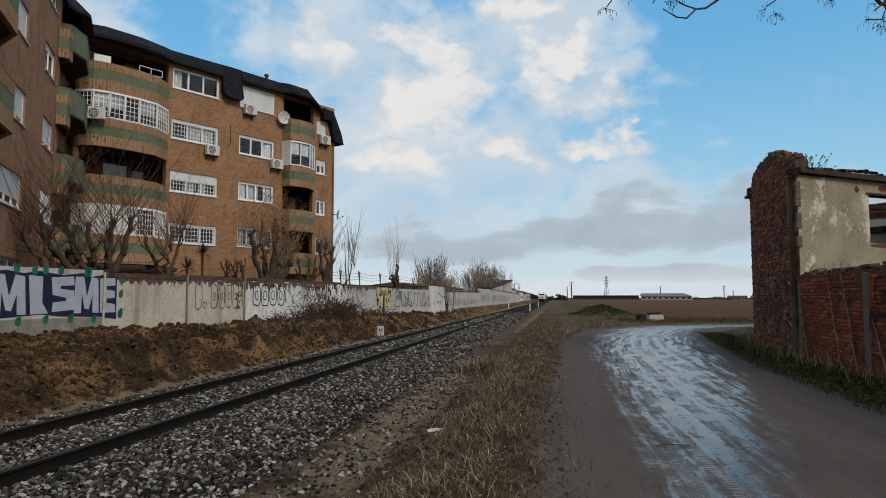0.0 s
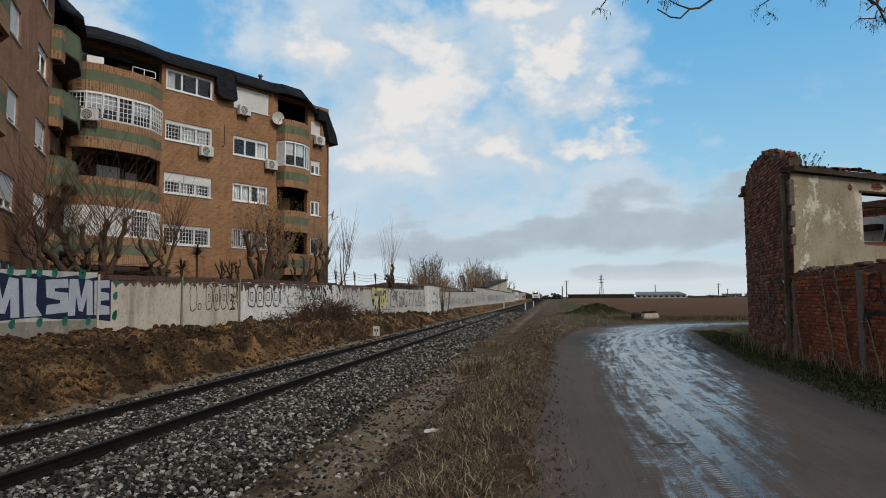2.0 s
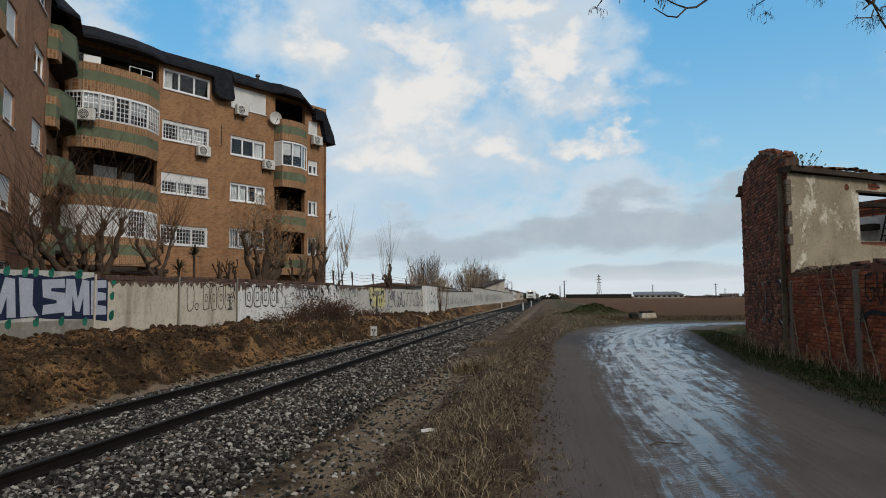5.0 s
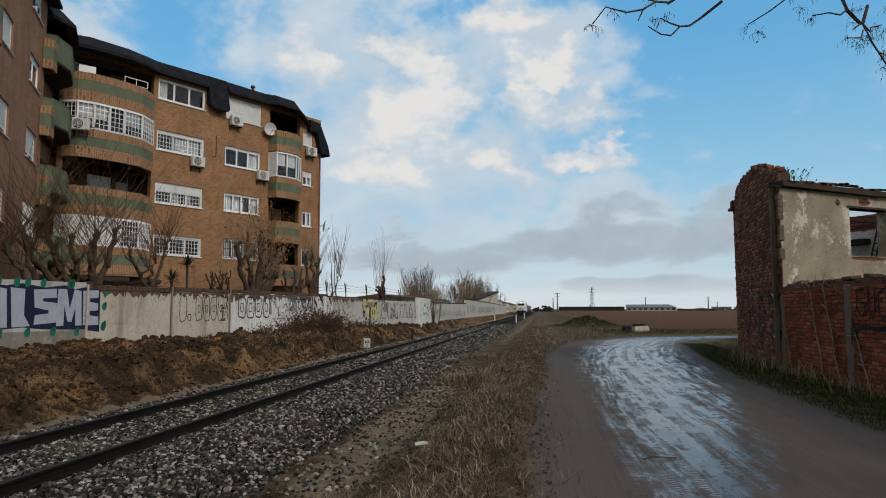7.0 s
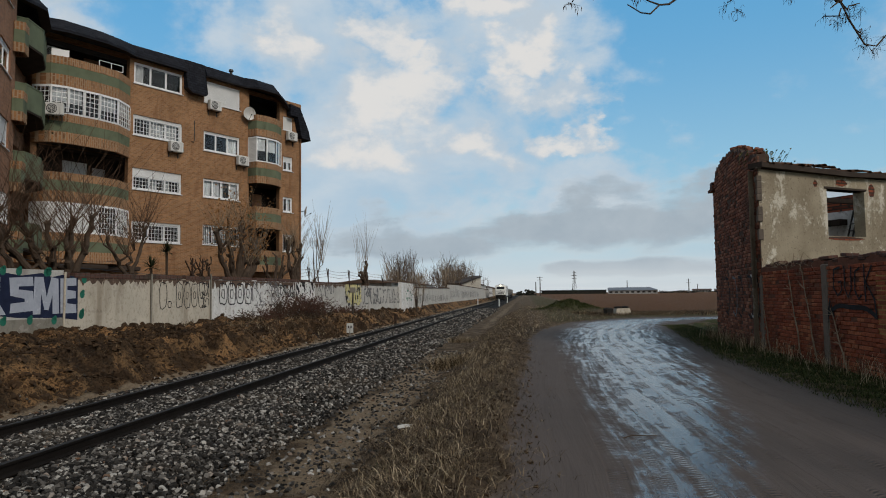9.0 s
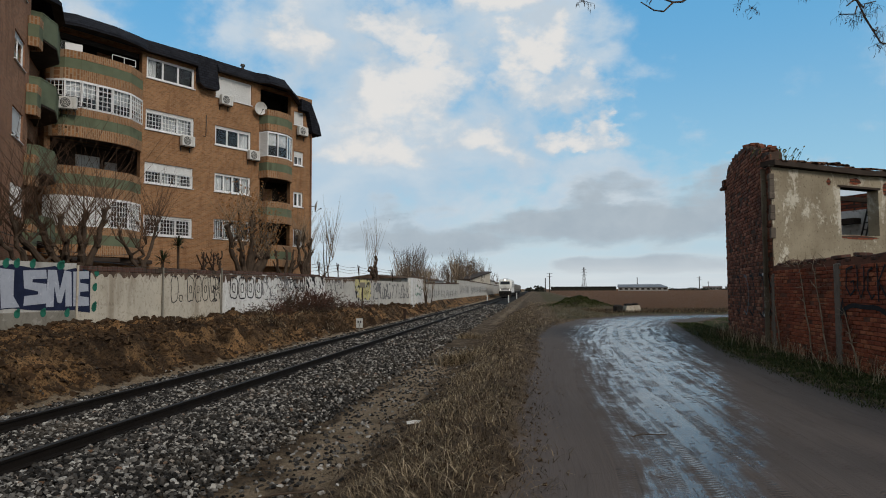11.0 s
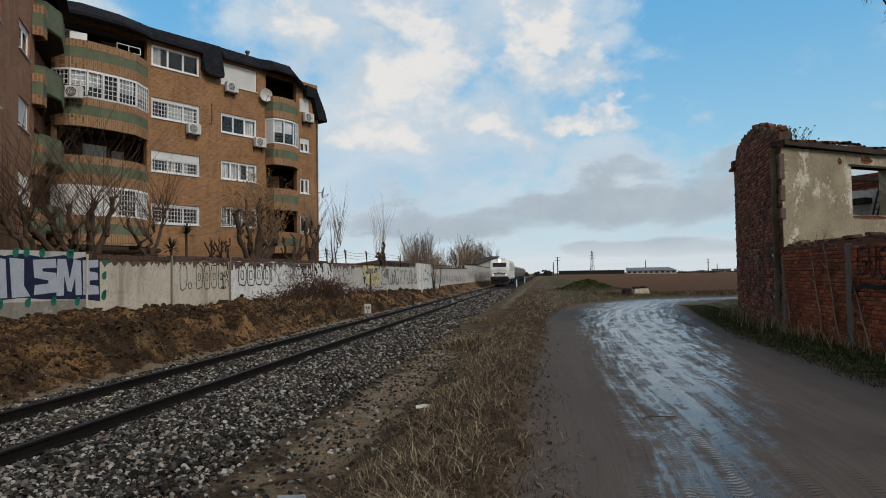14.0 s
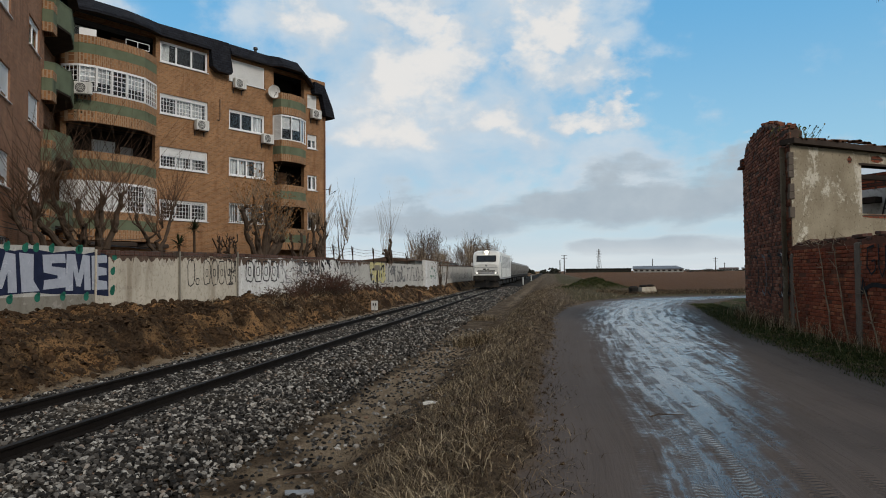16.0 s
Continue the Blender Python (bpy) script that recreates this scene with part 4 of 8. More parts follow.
    scribble("dense black tags on chalky paint", 12.2, 15.2, 1.1, 2.3, 26, [GREY_SPRAY], 2, (0.015, 0.035))
    scribble("rows of faded dark lettering", 15.0, 17.4, 1.5, 2.2, 26, [BLACK_SPRAY], 3, (0.02, 0.035))
    scribble("heavy black tangled tag", 17.4, 20.1, 0.8, 2.35, 34, [BLACK_SPRAY, CHALK], 4, (0.04, 0.09))
    scribble("faint grey lettering on worn paint", 20.6, 23.2, 1.2, 2.2, 16, [GREY_SPRAY], 5, (0.02, 0.04))
    scribble("pale yellow and black tag", 25.4, 28.4, 0.9, 2.25, 26, [BLACK_SPRAY, YELLOW], 6, (0.06, 0.13))
    scribble("faded grey block tag", 29.0, 33.0, 0.9, 2.05, 24, [GREY_SPRAY], 7, (0.05, 0.10))
    scribble("small grey tags on worn render", 33.5, 38.0, 0.9, 2.0, 22, [GREY_SPRAY], 8, (0.03, 0.07))
    scribble("thin black tags at the end of the bay", 7.7, 8.35, 1.1, 2.2, 12, [BLACK_SPRAY], 9, (0.012, 0.03))


build_wall()
build_graffiti()


# ---- yards and sheds further along the line ----
ROOF_BROWN = plain("brown_roof_tile", (0.115, 0.075, 0.055), 0.9, 0.35, 1.5, 20, 0.4, dirt=(0.05, 0.05, 0.03))


def build_far_walls():
    m = pose(*along(60.2, 11.0), 0, 0, 80.55)

    def yard(name, k0, k1, top0, top1, mat, label, thick=0.3, cap=None):
        th = tagged(thing(name, m, label, "wall"), kind="structure")
        g = Geo()
        g.loft([[(k0, 0, -0.6), (k0, thick, -0.6), (k0, thick, top0), (k0, 0, top0)], [(k1, 0, -0.6), (k1, thick, -0.6), (k1, thick, top1), (k1, 0, top1)]])
        part("panel", g, mat, th)
        if cap:
            part("coping", Geo().loft([[(k0, -0.06, top0 + 0.003), (k0, thick + 0.06, top0 + 0.003), (k0, thick + 0.06, top0 + 0.12), (k0, -0.06, top0 + 0.12)],
                                       [(k1, -0.06, top1 + 0.003), (k1, thick + 0.06, top1 + 0.003), (k1, thick + 0.06, top1 + 0.12), (k1, -0.06, top1 + 0.12)]]), cap, th)
        return th

    t = yard("wall_yard_1", 0, 7, 2.65, 2.6, CHALK, "white yard wall end with green tag")
    g = Geo()
    r = random.Random(5)
    for j in range(16):
        k, z = r.uniform(2.2, 5.8), r.uniform(0.9, 1.9)
        g.box(k, k + r.uniform(0.2, 0.6), -0.008, -0.003, z, z + r.uniform(0.06, 0.2))
    part("tag", g, plain("faded_green_spray", (0.10, 0.23, 0.17), 0.85, 0.3, 4, 30), t, "faded green sprayed tag")
    yard("wall_yard_2", 7.2, 38.5, 2.2, 2.35, GREYED, "low white yard wall with worn paint", cap=COPING)
    yard("wall_yard_3", 38.7, 54.5, 2.9, 2.95, GREYED, "grey rendered yard wall")
    yard("wall_yard_4", 54.7, 148, 2.95, 2.55, FARWALL, "long pale yard wall with faded letters", cap=COPING)
    shed = thing("shed", m, "pale rendered shed with a slanting roof", "shed")
    g = Geo()
    prof = [(68, -0.4), (128, -0.4), (128, 6.1), (68, 3.3)]
    g.loft([[(k, 1.2, z) for k, z in prof], [(k, 3.4, z) for k, z in prof]])
    part("wall", g, CREAM, shed)
    part("roof", Geo().loft([[(k, 0.9, z) for k, z in ((66, 3.25), (129, 6.2), (129, 6.5), (66, 3.55))], [(k, 3.7, z) for k, z in ((66, 3.25), (129, 6.2), (129, 6.5), (66, 3.55))]]), SOFFIT, shed, "dark sheet roof")
    for k0, w, z1, rise, mat, lab in ((24, 9, 2.7, 0.7, CHALK, "small white outbuilding with tiled roof"), (135, 20, 4.0, 1.2, GREYED, "grey outbuilding beyond the shed"), (170, 30, 3.6, 1.0, CHALK, "pale low building by the line"), (230, 40, 3.4, 1.2, CREAM, "distant low house by the line")):
        o = thing("outbuilding", m, lab, "outbuilding")
        part("wall", Geo().box(k0, k0 + w, 1.5, 8.0, -0.4, z1), mat, o)
        part("roof", Geo().loft([[(k0 - 0.3, 1.2, z1 + 0.004), (k0 - 0.3, 8.3, z1 + 0.004), (k0 - 0.3, 4.7, z1 + rise)], [(k0 + w + 0.3, 1.2, z1 + 0.004), (k0 + w + 0.3, 8.3, z1 + 0.004), (k0 + w + 0.3, 4.7, z1 + rise)]]), COPING, o)
        for k in np.arange(k0 + 2, k0 + w - 2, 4.0):
            # flat near-black panel: the shade behind the window is in its colour
            part("window", Geo().box(k, k + 1.2, 1.46, 1.5, 1.2, 2.2), ROOM_SHADE, o)
    # flat roofs seen behind the near wall
    for u, v, wx, wy, z, lab in ((12, 60, 10, 8, 2.75, "low flat-roofed garage behind the wall"), (2, 66, 9, 6, 2.7, "grey sheet-roofed store behind the wall")):
        o = thing("garage", pose(-u, v, 0, 0, 0, 73), lab, "garage")
        part("wall", Geo().box(0, wx, 0, wy, 0, z), GREYED, o)
        part("roof", Geo().loft([[(-0.4, -0.4, z + 0.003), (-0.4, wy + 0.4, z + 0.003), (-0.4, wy / 2, z + 0.4)], [(wx + 0.4, -0.4, z + 0.003), (wx + 0.4, wy + 0.4, z + 0.003), (wx + 0.4, wy / 2, z + 0.4)]]), ROOF_BROWN, o, "low brown tiled roof")
    # faded block tags along the yard walls
    rr = random.Random(52)
    for k0, k1, z0, z1, mat, lab in ((8.5, 20, 0.6, 1.7, GREY_SPRAY, "faded grey tags on the low yard wall"), (21, 37, 0.5, 1.6, BLACK_SPRAY, "dark tags on the low yard wall"), (40, 53, 0.8, 2.3, GREY_SPRAY, "grey tags on the rendered yard wall"), (58, 100, 0.7, 2.2, GREY_SPRAY, "row of faded grey letters on the long wall")):
        th = thing("graffiti", m, lab, "graffiti")
        k = k0
        while k < k1:
            w, h0, h1 = rr.uniform(0.5, 1.1), z0 + rr.uniform(0, 0.2), z1 - rr.uniform(0, 0.3)
            pts = [(k, h0), (k + w * rr.uniform(0, 0.3), h1), (k + w * 0.6, h1 - rr.uniform(0, 0.4)), (k + w * 0.5, (h0 + h1) / 2), (k + w, h0 + rr.uniform(0, 0.2))]
            part("stroke", brush(pts, rr.uniform(0.05, 0.11), -0.006), mat, th)
            k += w + rr.uniform(0.1, 0.9)


build_far_walls()


# ---- the apartment block behind the wall ----
TOPS = (5.87, 8.88, 11.92, 14.92)         # window heads, floor by floor


def facade(u0, u1, z0, z1, holes, depth=0.32):
    """A wall face at w = 0 with openings cut through to the given depth."""
    us = sorted({u0, u1, *[v for h in holes for v in h[:2]]})
    zs = sorted({z0, z1, *[v for h in holes for v in h[2:]]})
    us, zs = [u for u in us if u0 <= u <= u1], [z for z in zs if z0 <= z <= z1]
    g = Geo()

    def inside(u, z):
        return any(h[0] < u < h[1] and h[2] < z < h[3] for h in holes)

    for a, b in zip(us, us[1:]):
        for c, d in zip(zs, zs[1:]):
            if not inside((a + b) / 2, (c + d) / 2):
                g.quad((a, 0, c), (b, 0, c), (b, 0, d), (a, 0, d))
                g.quad((b, depth, c), (a, depth, c), (a, depth, d), (b, depth, d))
    for a, b, c, d in holes:
        g.quad((a, 0, c), (b, 0, c), (b, depth, c), (a, depth, c))
        g.quad((a, depth, d), (b, depth, d), (b, 0, d), (a, 0, d))
        g.quad((a, 0, d), (a, 0, c), (a, depth, c), (a, depth, d))
        g.quad((b, 0, c), (b, 0, d), (b, depth, d), (b, depth, c))
    return g


def grille_geo(u0, u1, z0, z1, w, du, dz, r):
    g = Geo()
    n, m = max(2, round((u1 - u0) / du)), max(1, round((z1 - z0) / dz))
    for k in range(n + 1):
        u = u0 + (u1 - u0) * k / n
        g.box(u - r, u + r, w - r, w + r, z0, z1)
    for k in range(m + 1):
        z = z0 + (z1 - z0) * k / m
        g.box(u0, u1, w - r * 0.8, w + r * 0.8, z - r, z + r)
    return g


def window(parent, u0, u1, z0, z1, leaves=3, shut=0.0, bars=None, curtain=0.5, seed=0, w=0.07):
    """White casement window in its opening: frame, leaves of glass, roller shutter, sill and bars."""
    rnd = random.Random(seed * 7 + int(u0 * 10) + int(z0 * 31))
    f = 0.07
    win = part("window", Geo().box(u0, u1, w, w + 0.07, z1 - f, z1).box(u0, u1, w, w + 0.07, z0, z0 + f)
               .box(u0, u0 + f, w, w + 0.07, z0 + f, z1 - f).box(u1 - f, u1, w, w + 0.07, z0 + f, z1 - f), WHITE, parent, "white framed window")
    part("sill", Geo().box(u0 - 0.06, u1 + 0.06, -0.07, w, z0 - 0.05, z0, bevel=0.015), WHITE, win)
    top = z1 - f
    if shut > 0:
        low = top - (top - z0) * shut
        rows, z = [], top
        while z - 0.055 > low:
            for dz, dw in ((0, 0.028), (0.012, 0.012), (0.044, 0.012), (0.055, 0.028)):
                rows.append([(u0 + f, w + dw, z - dz), (u1 - f, w + dw, z - dz)])
            z -= 0.056
        part("roller_shutter", Geo().grid(rows), SHUTTER, win, "white slatted roller shutter")
        top = low
    if top - z0 > 0.25:
        step_u = (u1 - u0 - 2 * f) / leaves
        for k in range(leaves):
            a, b = u0 + f + k * step_u, u0 + f + (k + 1) * step_u
            g = Geo()
            e = 0.05
            g.box(a, a + e, w + 0.01, w + 0.06, z0 + f, top).box(b - e, b, w + 0.01, w + 0.06, z0 + f, top)
            g.box(a + e, b - e, w + 0.01, w + 0.06, top - e, top).box(a + e, b - e, w + 0.01, w + 0.06, z0 + f, z0 + f + e)
            part("leaf", g, WHITE, win)
            part("pane", Geo().box(a + e, b - e, w + 0.03, w + 0.036, z0 + f + e, top - e), GLASS, win).visible_shadow = False
            if rnd.random() < curtain:
                c0, c1 = a + e, b - e
                if rnd.random() < 0.5:
                    c1 = c0 + (c1 - c0) * rnd.uniform(0.4, 0.9)
                n = 10
                rows = [[(c0 + (c1 - c0) * j / n, w + 0.16 + 0.02 * (j % 2), z) for j in range(n + 1)] for z in (z0 + f, top)]
                part("curtain", Geo().grid(rows), CURTAIN, win)
    if bars:
        mat, du, dz, wb = bars
        part("grille", grille_geo(u0 + 0.02, u1 - 0.02, z0 + 0.03, top, wb, du, dz, 0.011 if mat is WHITE else 0.013), mat, win)
    return win


def ribbon(pts, z0, z1, t, out=0.0):
    """An upright band that follows a plan outline; out moves it outward."""
    g = Geo()

    def off(d):
        res = []
        for k, p in enumerate(pts):
            a, b = pts[max(k - 1, 0)], pts[min(k + 1, len(pts) - 1)]
            du, dw = b[0] - a[0], b[1] - a[1]
            ln = math.hypot(du, dw)
            res.append((p[0] + dw / ln * d, p[1] - du / ln * d))
        return res

    o, i = off(out), off(-t)
    for k in range(len(pts) - 1):
        (a0, a1), (b0, b1), (c0, c1), (d0, d1) = o[k], o[k + 1], i[k + 1], i[k]
        g.quad((a0, a1, z0), (b0, b1, z0), (b0, b1, z1), (a0, a1, z1))
        g.quad((c0, c1, z0), (d0, d1, z0), (d0, d1, z1), (c0, c1, z1))
        g.quad((a0, a1, z1), (b0, b1, z1), (c0, c1, z1), (d0, d1, z1))
        g.quad((d0, d1, z0), (c0, c1, z0), (b0, b1, z0), (a0, a1, z0))
    for k in (0, len(pts) - 1):
        g.quad((*o[k], z0), (*i[k], z0), (*i[k], z1), (*o[k], z1))
    return g


def balcony(parent, pts, top, drop=1.5, green=(0.40, 0.93), inside=0.0):
    """Bowed brick balcony with a green band, a soldier course and its slab."""
    b = part("balcony", ribbon(pts, top - green[0], top, 0.16), BRICK_UP, parent, "bowed brick balcony with a green band")
    part("green_band", ribbon(pts, top - green[1], top - green[0], 0.14, -0.012), GREEN, b, "green rendered band")
    part("soldier_course", ribbon(pts, top - drop, top - green[1], 0.16), BRICK_UP, b)
    g = Geo()
    back = [(pts[-1][0], inside), (pts[0][0], inside)]
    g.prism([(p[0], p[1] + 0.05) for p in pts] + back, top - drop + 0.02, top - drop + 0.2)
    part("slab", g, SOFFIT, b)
    return b


def glazed_front(parent, pts, z0, z1, panes, panels=0.0, grid=(0.2, 0.3), shutters=()):
    """Enclosed balcony: white framed glazing along its front; some bays are closed with white shutters."""
    box = part("balcony_glazing", ribbon(pts, z1 - 0.1, z1, 0.06), WHITE, parent, "white framed balcony glazing")
    part("rail", ribbon(pts, z0, z0 + 0.07, 0.06), WHITE, box)
    bays = []
    for (a, b), n in zip(zip(pts, pts[1:]), panes):
        for k in range(n):
            bays.append(tuple((a[0] + (b[0] - a[0]) * t, a[1] + (b[1] - a[1]) * t) for t in (k / n, (k + 1) / n)))
    for k, (p, q) in enumerate(bays):
        d = Vector((q[0] - p[0], q[1] - p[1], 0))
        ln = d.length
        m = pose(p[0], p[1], 0, 0, 0, math.degrees(math.atan2(d.y, d.x)))
        part("mullion", Geo().box(0, 0.07, 0, 0.06, z0, z1).move(m), WHITE, box)
        if k in shutters:
            rows, z = [], z0 + 0.07
            while z < z1 - 0.1:
                for dz, dw in ((0, 0.035), (0.015, 0.015), (0.065, 0.015), (0.079, 0.035)):
                    rows.append([(0.06, dw, z + dz), (ln - 0.003, dw, z + dz)])
                z += 0.08
            part("shutter_bay", Geo().grid(rows).move(m), SHUTTER, box, "closed white shutter")
            continue
        part("pane", Geo().box(0.06, ln - 0.06, 0.03, 0.036, z0 + 0.07, z1 - 0.1).move(m), GLASS, box).visible_shadow = False
        if grid:
            part("grille", grille_geo(0.06, ln - 0.06, z0 + 0.07, z1 - 0.1, -0.02, grid[0], grid[1], 0.013).move(m), WHITE, box)
        if k % 3 != 0:
            part("blind", Geo().box(0.08, ln - 0.08, 0.10, 0.12, z0 + (z1 - z0) * 0.45, z1 - 0.1).move(m), CURTAIN, box)
    return box


def shell(parent, u0, u1, z1, depth, mat=BRICK):
    """Side and rear walls; rooms and floors behind the front, their shade painted near-black."""
    part("rear_wall", Geo().box(u0, u1, depth - 0.3, depth, 0, z1), mat, parent)
    part("side_wall", Geo().box(u1 - 0.3, u1 + 0.003, 0.003, depth - 0.3, 0, z1), mat, parent)
    part("side_wall", Geo().box(u0, u0 + 0.3, 0.003, depth - 0.3, 0, z1), mat, parent)
    part("inner_wall", Geo().box(u0 + 0.3, u1 - 0.3, 1.7, 1.8, 0, z1), ROOM_SHADE, parent)
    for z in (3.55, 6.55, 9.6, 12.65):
        part("floor_slab", Geo().box(u0 + 0.3, u1 - 0.3, 0.33, 1.7, z - 0.12, z + 0.12), ROOM_SHADE, parent)


def roof_skirt(parent, stations, name="roof"):
    """Slate mansard: stations of (u, eave w, eave z, ridge w, ridge z)."""
    g = Geo()
    stations = [(u, ew, ez, ew + (rw - ew) * 0.42, rz - 0.16) for u, ew, ez, rw, rz in stations]
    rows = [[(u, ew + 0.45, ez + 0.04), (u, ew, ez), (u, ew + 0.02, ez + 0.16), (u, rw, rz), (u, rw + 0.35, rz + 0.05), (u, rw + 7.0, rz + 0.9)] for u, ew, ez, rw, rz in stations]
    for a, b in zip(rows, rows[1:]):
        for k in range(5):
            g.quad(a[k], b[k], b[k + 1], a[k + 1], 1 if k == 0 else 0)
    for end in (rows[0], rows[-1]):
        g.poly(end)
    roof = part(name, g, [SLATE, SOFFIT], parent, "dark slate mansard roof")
    return roof


BOW_L = [(-5.5, 0.0), (-4.95, -0.75), (-4.2, -1.0), (-2.6, -1.02), (-1.5, -0.85), (-0.35, -0.02)]
BOW_R = [(7.75, -0.02), (7.88, -0.72), (8.6, -0.88), (9.5, -0.80), (10.3, -0.36), (10.55, -0.02)]


def build_main_block():
    block = thing("apartment_building", pose(-15.5, 38.7, 0, 0, 0, 51.85), "orange brick apartment block with bowed green-banded balconies and slate roof", "apartment building")
    wins, holes = [], []
    for f, top in enumerate(TOPS):
        wins.append((-0.15, 2.92, top - (1.15, 1.22, 1.18, 1.22)[f], top, "a", f))
        wins.append((4.42, 7.12, (4.78, 7.70, 10.60, 13.62)[f], (6.0, 8.86, 11.84, 15.0)[f], "b", f))
        wins.append((10.75, 11.62, (4.62, 7.35, 10.25, 13.1)[f], (5.8, 8.4, 11.25, 14.05)[f], "c", f))
        holes.append((-5.2, -0.42, (4.87, 7.9, 10.9, 13.8)[f] - 0.75, (6.5, 9.4, 12.3, 15.0)[f]))
        holes.append((7.85, 10.45, (4.6, 7.4, 10.35, 13.5)[f] - 0.75, (6.25, 9.0, 12.0, 15.0)[f]))
    wins.append((0.2, 2.6, 1.5, 2.6, "d", 0))
    holes += [w[:4] for w in wins]
    part("front_wall", facade(-5.5, 12.4, 0, 15.2, holes), BRICK, block)
    shell(block, -5.5, 12.4, 15.2, 10)
    for u0, u1, z0, z1, col, f in wins:
        if col == "a":
            window(block, u0, u1, z0, z1, 3, (0.08, 0.36, 0.10, 0.0)[f], (WHITE, 0.2, 0.24, 0.03) if f < 3 else None, 0.6, f)
        elif col == "b":
            window(block, u0, u1, z0, z1, (4, 4, 3, 2)[f], (0, 0, 0.05, 0.97)[f], (IRON, 0.13, 0.55, -0.06) if f == 0 else None, 0.7, f + 10)
        elif col == "c":
            window(block, u0, u1, z0, z1, 2 if f < 3 else 1, (0, 0, 0.3, 0.97)[f], (IRON, 0.12, 0.5, -0.06) if f == 0 else None, 0.7, f + 20)
        else:
            window(block, u0, u1, z0, z1, 3, 0, None, 0.4, 33)
    for top in (13.8, 10.88, 7.9, 4.87):
        balcony(block, BOW_L, top, inside=1.0)
    for top in (13.45, 10.35, 7.4, 4.55):
        balcony(block, BOW_R, top, 1.4, inside=1.0)
    glazed_front(block, BOW_L, 10.88, 12.3, (1, 1, 2, 1, 1), grid=(0.2, 0.26))
    glazed_front(block, BOW_L, 4.87, 6.4, (1, 1, 1, 1, 1), shutters=(0, 1, 2), grid=(0.18, 0.3))
    glazed_front(block, BOW_R, 10.35, 12.0, (1, 1, 1, 2, 1), grid=None, shutters=(0,))
    part("awning_box", Geo().box(-4.6, -2.1, -1.3, -1.05, 3.05, 3.3, bevel=0.05), SOFFIT, block, "dark rolled awning")
    part("awning_box", Geo().box(-1.9, 0.2, -0.45, -0.2, 3.05, 3.3, bevel=0.05), SOFFIT, block, "dark rolled awning")
    # things seen in the open balconies: doors, rails, laundry frames
    for u, z0, z1, wide, mat in ((-4.4, 13.0, 14.8, 1.2, SHUTTER), (-2.2, 13.0, 14.9, 0.9, BRICK_BROWN), (-3.2, 6.7, 9.0, 1.3, SHUTTER), (-1.6, 6.7, 8.8, 0.7, CURTAIN),
                                 (9.4, 6.7, 8.6, 0.8, BRICK_BROWN), (8.5, 12.8, 14.6, 0.9, SHUTTER), (9.3, 3.7, 5.6, 0.9, CURTAIN)):
        part("balcony_door", Geo().box(u, u + wide, 1.55, 1.62, z0, z1, bevel=0.02), mat, block, "balcony door in the shade")
    part("parapet_panel", ribbon(BOW_L[1:3], 13.8, 14.15, 0.05), WHITE, block, "white panel on the balcony rail")
    part("drying_rail", grille_geo(-2.5, -1.2, 13.85, 14.2, -0.7, 0.6, 0.3, 0.016), WHITE, block)
    roof = roof_skirt(block, [(-6.0, -0.35, 14.95, 1.0, 15.75), (-5.4, -1.0, 14.95, 0.5, 15.9), (-4.4, -1.35, 14.95, 0.3, 15.95), (-2.4, -1.35, 14.97, 0.3, 15.95), (-1.1, -0.95, 15.0, 0.4, 15.95),
                              (-0.3, -0.4, 15.08, 0.45, 16.0), (2.98, -0.4, 15.08, 0.45, 16.05)])
    roof_skirt(block, [(2.984, -0.45, 14.1, 0.45, 16.05), (3.3, -0.5, 13.85, 0.45, 16.05), (4.25, -0.5, 13.85, 0.45, 16.05), (4.35, -0.5, 14.0, 0.45, 16.05)])
    roof_skirt(block, [(4.354, -0.4, 15.15, 0.45, 16.05), (7.4, -0.4, 15.15, 0.45, 16.05), (7.9, -1.0, 15.1, 0.3, 16.0), (9.4, -1.15, 15.0, 0.3, 15.95), (10.6, -0.6, 14.7, 0.4, 15.4), (11.05, -0.3, 14.5, 0.5, 14.95)])
    g = Geo()
    prof = [(11.054, 14.15), (11.75, 14.1), (12.1, 12.7), (12.95, 12.6), (12.75, 13.3), (11.95, 14.8), (11.054, 14.9)]
    g.loft([[(u, -0.42, z) for u, z in prof], [(u, 8.5, z) for u, z in prof]])
    part("corner_roof", g, SLATE, block, "dark slate roof corner")
    part("roof_vent", Geo().lathe([(0.09, 0), (0.09, 0.3), (0.16, 0.32), (0.14, 0.45)], 8, centre=(7.0, 0.8, 16.05)), IRON, roof)
    part("drain_pipe", Geo().tube([(12.30, -0.07, 0), (12.30, -0.07, 13.4)], 0.05, 8), BRICK_BROWN, block)
    part("cable", Geo().tube([(3.55, -0.03, 11.0), (3.7, -0.04, 10.95), (3.75, -0.03, 11.2), (3.75, -0.03, 12.3)], 0.025, 6), IRON, block)


build_main_block()


BRACKET = IRON


